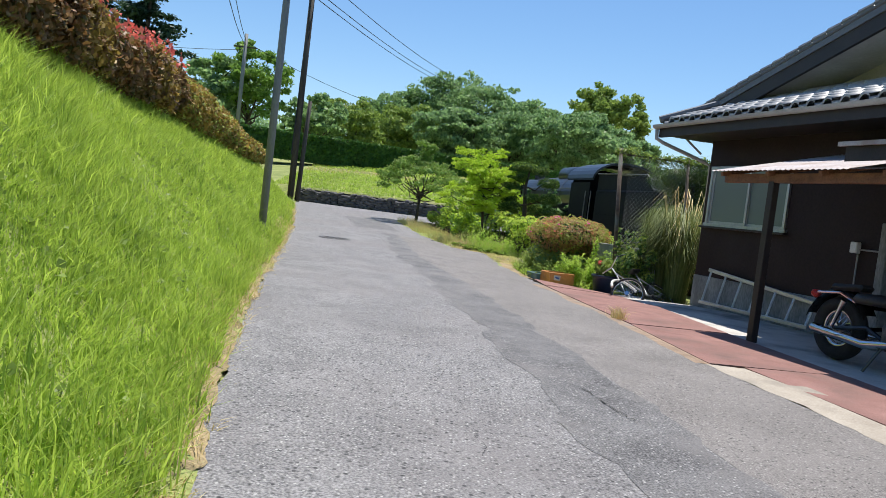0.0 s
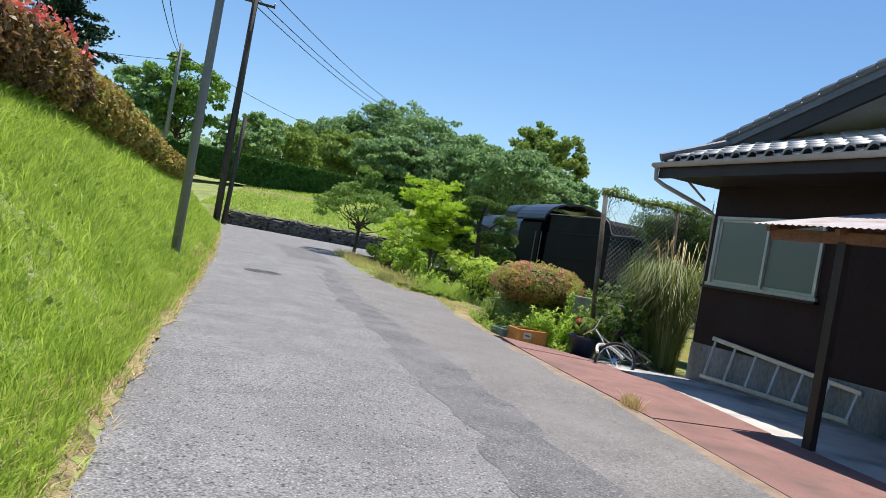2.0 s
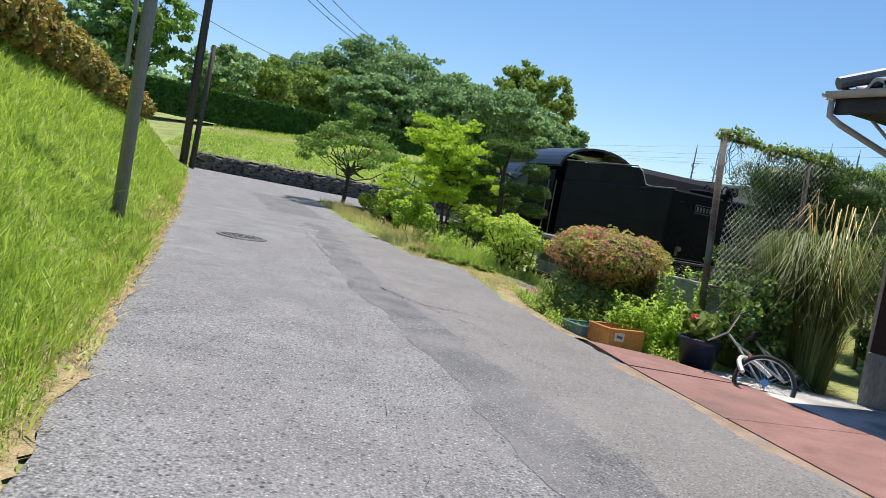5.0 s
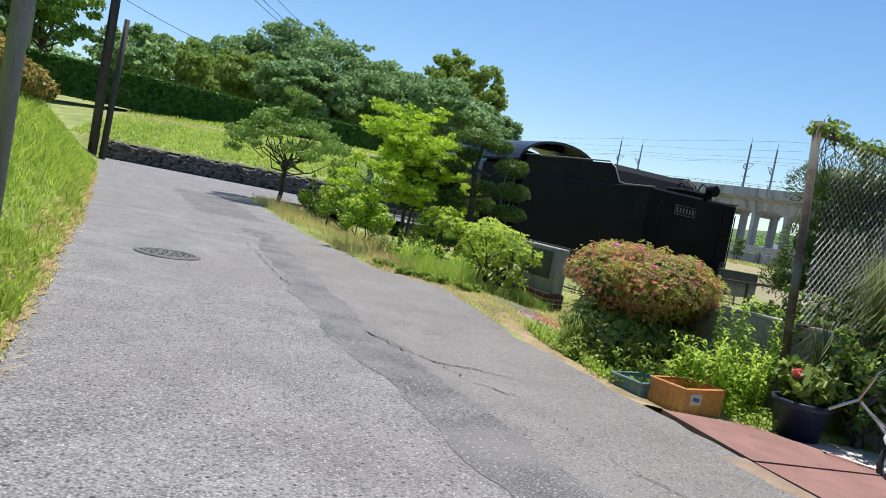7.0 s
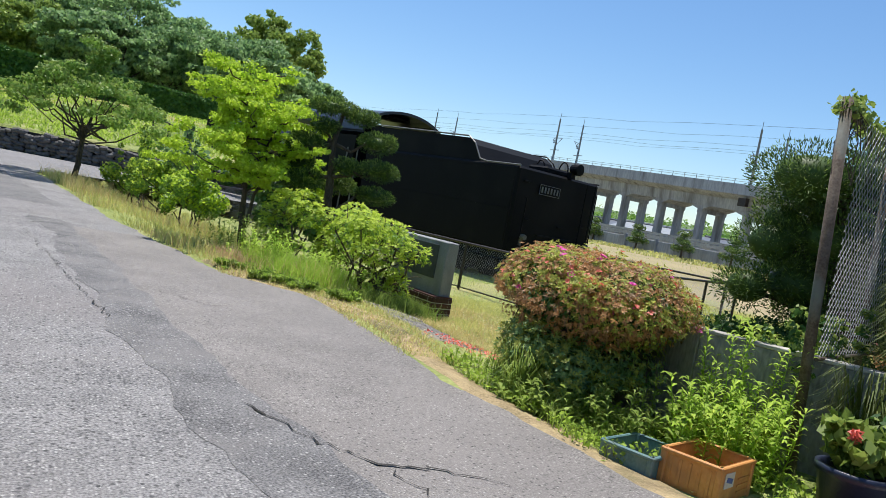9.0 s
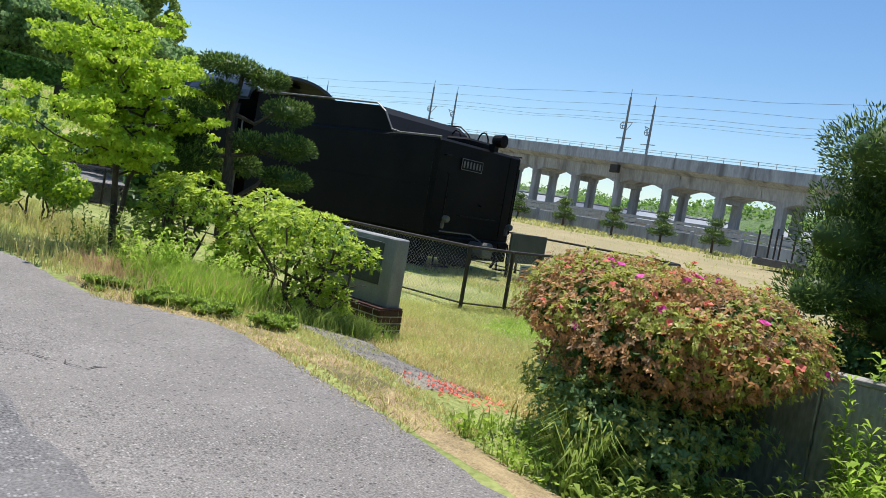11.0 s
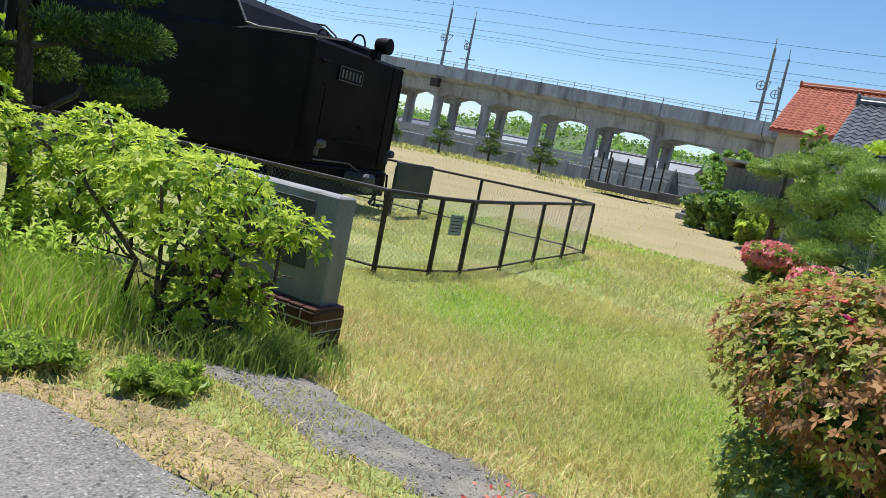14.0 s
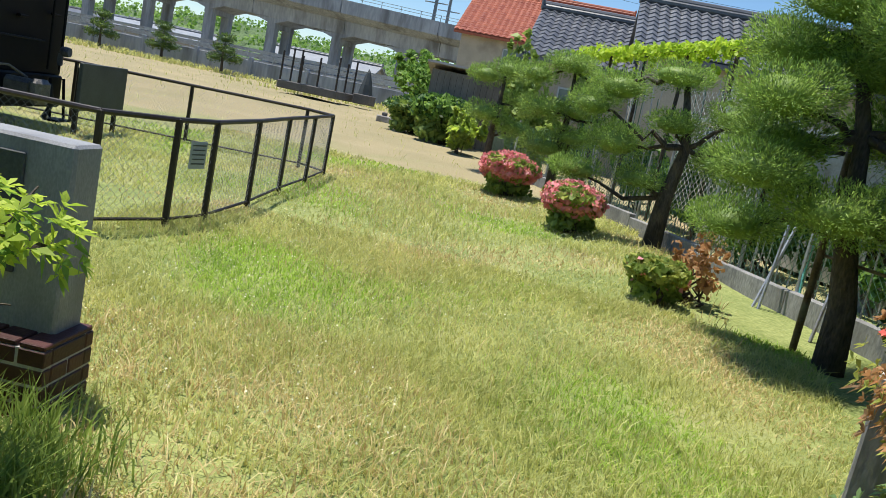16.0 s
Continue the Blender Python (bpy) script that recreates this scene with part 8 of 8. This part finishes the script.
whole("clover_flowers", array_mesh("clover_flowers", *leaves(q + np.array([0, 0, 0.09]) * rng.uniform(0.6, 1.4, (len(q), 1)), 0.01, np.tile([0, 0, 1.0], (len(q), 1)), 0.6, 1.1)), WHITE_FLOWER, "tiny white clover flowers in the meadow", "flowers", kind="stuff")
q = scatter(2600, 5.9, 7.4, 18.8, 19.8, lambda x, y: ((x - 6.6) / 0.6) ** 2 + ((y - 19.25) / 0.35) ** 2 < rng.random(len(x)))
grass("bare_patch", q, 0.02, 0.012, STRAW, "pale dry patch worn into the meadow", 3.0)
q = scatter(4000, 12, 46, 18, 60)
grass("sparse_grass", q, 0.12, 0.007 * np.clip(q[:, 0] / 20, 0.7, 2), FIELD_GRASS, "sparse grass tufts across the dry field", 1.2)

# ---- garden side of the field: pines, azaleas, net fence, vine trellis ----
gl = lambda x, y: float(land(x, y))
def garden_pine(x, y, pads, trunk, r0, label, n, length, needles=GARDEN_NEEDLES, shoots=GARDEN_SUNLIT, young=0.5):
    """Pads given from their height over datum. shoots: paler needles, sunlight painted on pad tops."""
    z = gl(x, y)
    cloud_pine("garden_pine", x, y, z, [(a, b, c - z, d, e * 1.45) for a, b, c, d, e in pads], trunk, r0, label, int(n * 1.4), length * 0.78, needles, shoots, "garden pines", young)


garden_pine(4.75, 15.3, [(-0.3, 0.2, 2.38, 0.5, 0.24), (0.1, -0.25, 2.45, 0.5, 0.22), (-0.05, 0.35, 2.3, 0.42, 0.2), (0.35, -0.6, 2.3, 0.45, 0.22), (-0.28, 0.48, 1.74, 0.34, 0.2), (0.05, 0.1, 1.84, 0.46, 0.22), (0.3, -0.4, 1.8, 0.5, 0.22), (-0.1, 0.55, 1.98, 0.3, 0.16),
                        (-0.46, 0.5, 1.3, 0.3, 0.17), (-0.05, 0.3, 1.38, 0.42, 0.22), (0.3, -0.15, 1.42, 0.5, 0.24), (0.5, -0.7, 1.5, 0.5, 0.24), (0.5, -0.6, 1.05, 0.5, 0.2), (0.1, 0.1, 1.12, 0.42, 0.18), (0.45, 0.5, 1.6, 0.45, 0.2), (0.5, 0.4, 2.1, 0.45, 0.2)],
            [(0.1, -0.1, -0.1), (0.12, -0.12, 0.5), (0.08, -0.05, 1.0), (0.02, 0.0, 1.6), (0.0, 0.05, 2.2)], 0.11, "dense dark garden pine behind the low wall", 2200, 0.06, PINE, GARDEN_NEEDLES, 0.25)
shrub(4.35, 15.5, 0.95, 0.6, 9000, 0.03, DARK_LEAF, "dark clipped shrub under the pine", 6, [(-0.25, 0.3, 0.72, 0.3, 0.3, 0.2), (0.1, 0.0, 0.75, 0.4, 0.4, 0.22), (0.3, -0.4, 0.7, 0.4, 0.4, 0.22), (-0.1, 0.1, 0.4, 0.45, 0.45, 0.3), (0.3, -0.3, 0.35, 0.45, 0.45, 0.3)], seed=51)
garden_pine(6.95, 15.95, [(0.1, 0.45, 2.85, 0.5, 0.2), (0.3, 0.7, 2.45, 0.4, 0.17), (-0.2, 0.75, 2.05, 0.42, 0.17), (0.2, 0.0, 2.4, 0.55, 0.2), (-0.4, -0.1, 2.55, 0.5, 0.2), (-0.3, 0.8, 1.5, 0.38, 0.15), (0.2, 0.6, 1.75, 0.38, 0.15),
                         (0.5, -0.4, 1.95, 0.6, 0.2), (-0.3, 0.2, 1.3, 0.46, 0.17), (0.3, 0.8, 1.05, 0.36, 0.14), (0.4, -0.6, 1.35, 0.6, 0.2), (-0.5, -0.7, 1.7, 0.55, 0.2), (-0.1, -0.9, 2.25, 0.55, 0.2)],
            [(0.15, -0.15, -0.1), (0.15, -0.12, 0.5), (0.18, 0.0, 1.1), (0.1, 0.1, 1.8), (0.15, 0.3, 2.5)], 0.13, "large garden pine with broad layered needle pads", 4200, 0.05)
garden_pine(11.5, 17.0, [(0.0, 0.4, 2.52, 0.48, 0.14), (0.05, 1.1, 2.25, 0.42, 0.16), (0.06, 1.42, 1.95, 0.36, 0.14), (0.04, 1.0, 1.52, 0.46, 0.18), (0.02, 0.3, 1.9, 0.42, 0.14), (0.06, 1.45, 1.05, 0.4, 0.14), (0.0, -0.5, 2.1, 0.46, 0.16), (0.1, -0.4, 1.5, 0.46, 0.16), (0.0, 0.6, 1.1, 0.36, 0.12)],
            [(0, 0.22, -0.1), (0.03, 0.2, 0.7), (-0.02, 0.1, 1.4), (0.05, 0.3, 2.3)], 0.14, "garden pine with layered needle pads", 1700, 0.06)
garden_pine(14.4, 18.6, [(-0.05, 0.6, 2.66, 0.48, 0.15), (-0.1, 1.15, 2.4, 0.38, 0.15), (-0.07, 0.9, 1.86, 0.46, 0.18), (0.0, 0.3, 1.9, 0.38, 0.14), (-0.06, 0.75, 1.2, 0.46, 0.16), (0.0, 0.0, 2.3, 0.42, 0.14), (-0.05, 0.3, 1.45, 0.36, 0.14), (0, -0.4, 1.7, 0.4, 0.14)],
            [(0, 0.5, -0.1), (0.05, 0.5, 0.8), (-0.04, 0.45, 1.5), (0.0, 0.5, 2.3)], 0.1, "garden pine with layered needle pads", 1400, 0.07)
garden_pine(17.4, 20.3, [(-0.15, 0.95, 2.4, 0.42, 0.17), (-0.1, 0.5, 2.58, 0.42, 0.17), (-0.14, 0.85, 1.6, 0.46, 0.18), (0.0, 0.15, 1.98, 0.38, 0.16), (0.0, 0.2, 1.4, 0.42, 0.16)],
            [(0, 0.65, -0.1), (0.05, 0.65, 0.8), (0, 0.6, 1.5), (0.0, 0.6, 2.3)], 0.1, "garden pine with a bare lower trunk", 1100, 0.08)
azalea(13.6, 19.72, 0.48, 0.5, 0.72, 2200, 0.06, "round azalea covered in salmon red flowers", (AZALEA_GREEN, WEED), SALMON, 1700, 6)
azalea(11.1, 18.35, 0.4, 0.42, 0.66, 2200, 0.055, "round azalea with salmon flowers and green leaves", (AZALEA_GREEN, WEED), SALMON, 1100, 7)
azalea(7.9, 17.2, 0.3, 0.3, 0.42, 1500, 0.045, "small yellowing azalea at the field edge", (AZALEA_GREEN, WEED), SALMON, 12, 8)
shrub(8.3, 16.85, 0.6, 0.34, 420, 0.05, AZALEA_LEAF, "half-bare shrub with rusty leaves", 9, seed=41)
azalea(24.0, 23.9, 1.1, 1.1, 1.5, 2600, 0.12, "clipped dome shrub at the field edge", (TREE_LIGHT, DARK_LEAF), WHITE_FLOWER, 3, 9)
azalea(26.5, 25.6, 1.1, 1.1, 1.2, 2000, 0.12, "clipped yellow-green dome shrub at the field edge", (TREE_YELLOW, DARK_LEAF), WHITE_FLOWER, 3, 10)
shrub(21.5, 22.6, 1.0, 0.8, 1400, 0.12, WEED, "bright green low shrub at the field edge", 5, seed=43, mat2=BUSH_LEAF)
broadleaf("tree", 31.0, 26.5, 0.6, 3.0, 1.5, 3500, 0.14, TREE_LIGHT, "small green tree behind the clipped shrubs", seed=61, trunk=0.1, low=0.1)
shrub(20.5, 20.8, 2.9, 1.2, 1600, 0.16, TREE_YELLOW, "tall yellow-green shrub by the shed", 6, seed=44)
shrub(6.6, 14.9, 0.75, 0.9, 1800, 0.06, DARK_LEAF, "dark clipped shrub under the pine", 5, seed=45, mat2=PINE)


def garden_fence():
    f = thing("net_fence", (0, 0, 0), "green net fence on thin poles along the garden", "fence")
    P = [(7.4, 14.9), (9.2, 15.75), (11.0, 16.6), (12.9, 17.5), (14.8, 18.45), (16.8, 19.5), (18.8, 20.6), (20.8, 21.6)]
    r = random.Random(3)
    for x, y in P:
        z = gl(x, y)
        part("post", Build().tube([(x, y, z - 0.05), (x + 0.03, y, z + 1.25)], 0.025, 6), GALV, f)
    for a, b in zip(P, P[1:]):
        za = gl(*a)
        part("net", mesh_panel(a, b, za + 0.15, za + 1.2, 0.1, 0.003), GREEN_WIRE, f, "green garden net")
    for a, b in zip(P, P[1:]):
        m = Matrix.Rotation(math.atan2(b[1] - a[1], b[0] - a[0]), 3, "Z")
        kb = Build().box(((a[0] + b[0]) / 2, (a[1] + b[1]) / 2 + 0.05, gl(*a) + 0.08), (math.hypot(b[0] - a[0], b[1] - a[1]), 0.12, 0.36), m, 0.01)
        part("kerb", kb, OLD_CONCRETE, f, "low concrete kerb")
    # vine trellis behind the fence
    t = thing("vine_trellis", (0, 0, 0), "bamboo trellis with a level band of bright vine leaves", "trellis")
    blobs = []
    for k in range(34):
        u = k / 33
        x, y = 11.0 + 7.5 * u, 15.2 + 4.3 * u
        blobs.append((x, y, 3.3 + 0.05 * math.sin(k * 2.2), 0.42, 0.3, 0.07 + 0.05 * (k % 3)))
        if k % 2:
            blobs.append((x + r.uniform(-0.2, 0.2), y, 3.3 - r.uniform(0.15, 0.5), 0.12, 0.12, 0.2))
    crown("vine", blobs, 3600, 0.07, MAPLE, t, shell=0.2)
    for k in range(7):
        u = k / 6
        x, y = 11.0 + 7.5 * u, 15.2 + 4.3 * u
        part("post", Build().tube([(x, y, 0.1), (x, y, 3.35)], 0.035, 7), BARK, t)
    part("top_pole", Build().tube([(11.0, 15.2, 3.27), (18.5, 19.5, 3.3)], 0.025, 6), BARK, t)
    for k in range(46):
        u = r.random()
        x, y = 11.0 + 7.4 * u, 15.2 + 4.3 * u
        part("cane", Build().tube([(x + r.uniform(-0.25, 0.25), y + r.uniform(-0.3, 0.1), 0.25), (x, y, r.uniform(2.2, 3.3))], 0.008, 5, False), GALV if k % 3 else GREEN_WIRE, t)
    for k in range(16):
        x, y = 7.9 + 0.2 * k, 15.0 + 0.1 * k
        part("cane", Build().tube([(x, y, 0.2), (x + r.uniform(-0.1, 0.1), y, 1.5)], 0.009, 5, False), GALV, t)
    for x0, y0, x1, y1 in ((9.0, 16.1, 9.2, 16.0), (9.05, 16.15, 9.35, 15.9), (8.1, 15.75, 8.35, 15.6)):
        part("leaning_stake", Build().tube([(x0, y0, gl(x0, y0)), (x1, y1, gl(x0, y0) + 0.9)], 0.018, 6), GALV, t)
    net = thing("white_net", (0, 0, 0), "white garden netting hung between leaning poles", "netting")
    for a, b in (((12.0, 16.0), (13.1, 16.55)), ((13.1, 16.55), (14.2, 17.15))):
        part("net", mesh_panel(a, b, 0.7, 2.6, 0.13, 0.0045), WHITE, net)
    for x, y in ((12.0, 16.0), (13.1, 16.55), (14.2, 17.15)):
        part("pole", Build().tube([(x, y, 0.2), (x + 0.12, y + 0.05, 2.9)], 0.02, 6), GALV, net)
    hose = thing("net_bundle", (9.25, 15.72, gl(9.25, 15.72)), "bundle of turquoise netting hung on the garden fence", "netting")
    for k in range(7):
        part("strand", Build().tube([(0.03 * k - 0.1, 0.01 * (k % 2), 0.1), (0.025 * k - 0.06, 0.02, 0.45), (0.02 * k, 0.0, 0.85 - 0.03 * (k % 3))], 0.013, 5), TURQUOISE, hose)
    for i, (x, y, h) in enumerate(((10.5, 14.6, 1.2), (12.5, 15.6, 1.3), (14.6, 16.6, 1.4), (16.5, 17.6, 1.4), (8.9, 14.2, 1.0), (18.5, 19.0, 1.5))):
        shrub(x, y, h, 0.9, 900, 0.08, DARK_LEAF, "garden greenery behind the net fence", 5, seed=70 + i, mat2=TREE_LIGHT)


garden_fence()
cc = thing("grey_shed", (14.5, 14.4, 0.2), "low grey corrugated shed behind the trellis", "shed", turn=28)
part("wall", Build().box((0, 0, 0.9), (5.0, 2.4, 1.8)), GALV, cc)
part("roof", Build().box((0, 0, 1.9), (5.4, 2.9, 0.08), Matrix.Rotation(0.12, 3, "X")), GALV, cc)


# ---- bricks of the monument base ----
def bricks(base):
    """Running bond round the base, half bricks at the corners of every other course."""
    shapes = {}
    for key, L in (("whole", 0.212), ("half", 0.101)):
        me = Build().box((0, 0, 0), (0.05, L, 0.06), None, 0.004).mesh("brick")
        me.materials.append(BRICK)
        shapes[key] = me
    r = random.Random(2)

    def put(kind, x, y, z, turn):
        ob = part("brick", shapes[kind], BRICK, base)
        ob.matrix_local = pose(x + r.uniform(-0.0015, 0.0015), y, z, 0, 0, turn)

    def course(length, odd):
        at, out = 0.0, []
        while at < length - 0.05:
            kind = "half" if (odd and at == 0) or length - at < 0.205 else "whole"
            L = 0.212 if kind == "whole" else 0.101
            out.append((kind, at + L / 2))
            at += L + 0.01
        return out

    for row in range(6):
        z = -0.01 + 0.07 * row - 0.03
        for kind, y in course(1.31, row % 2):
            put(kind, -0.02, y, z, 0)
            put(kind, 0.252, y, z, 0)
        for kind, x in course(0.212, 1 - row % 2):
            put(kind, x + 0.01, 0.025, z, 90)
            put(kind, x + 0.01, 1.29, z, 90)


    # headers laid flat along the top
    cap = Build().box((0, 0, 0), (0.31, 0.098, 0.02), None, 0.004).mesh("brick")
    cap.materials.append(BRICK)
    for k in range(12):
        part("brick", cap, BRICK, base).matrix_local = pose(0.116, 0.053 + 0.109 * k, 0.351)


bricks(BRICKS[0])
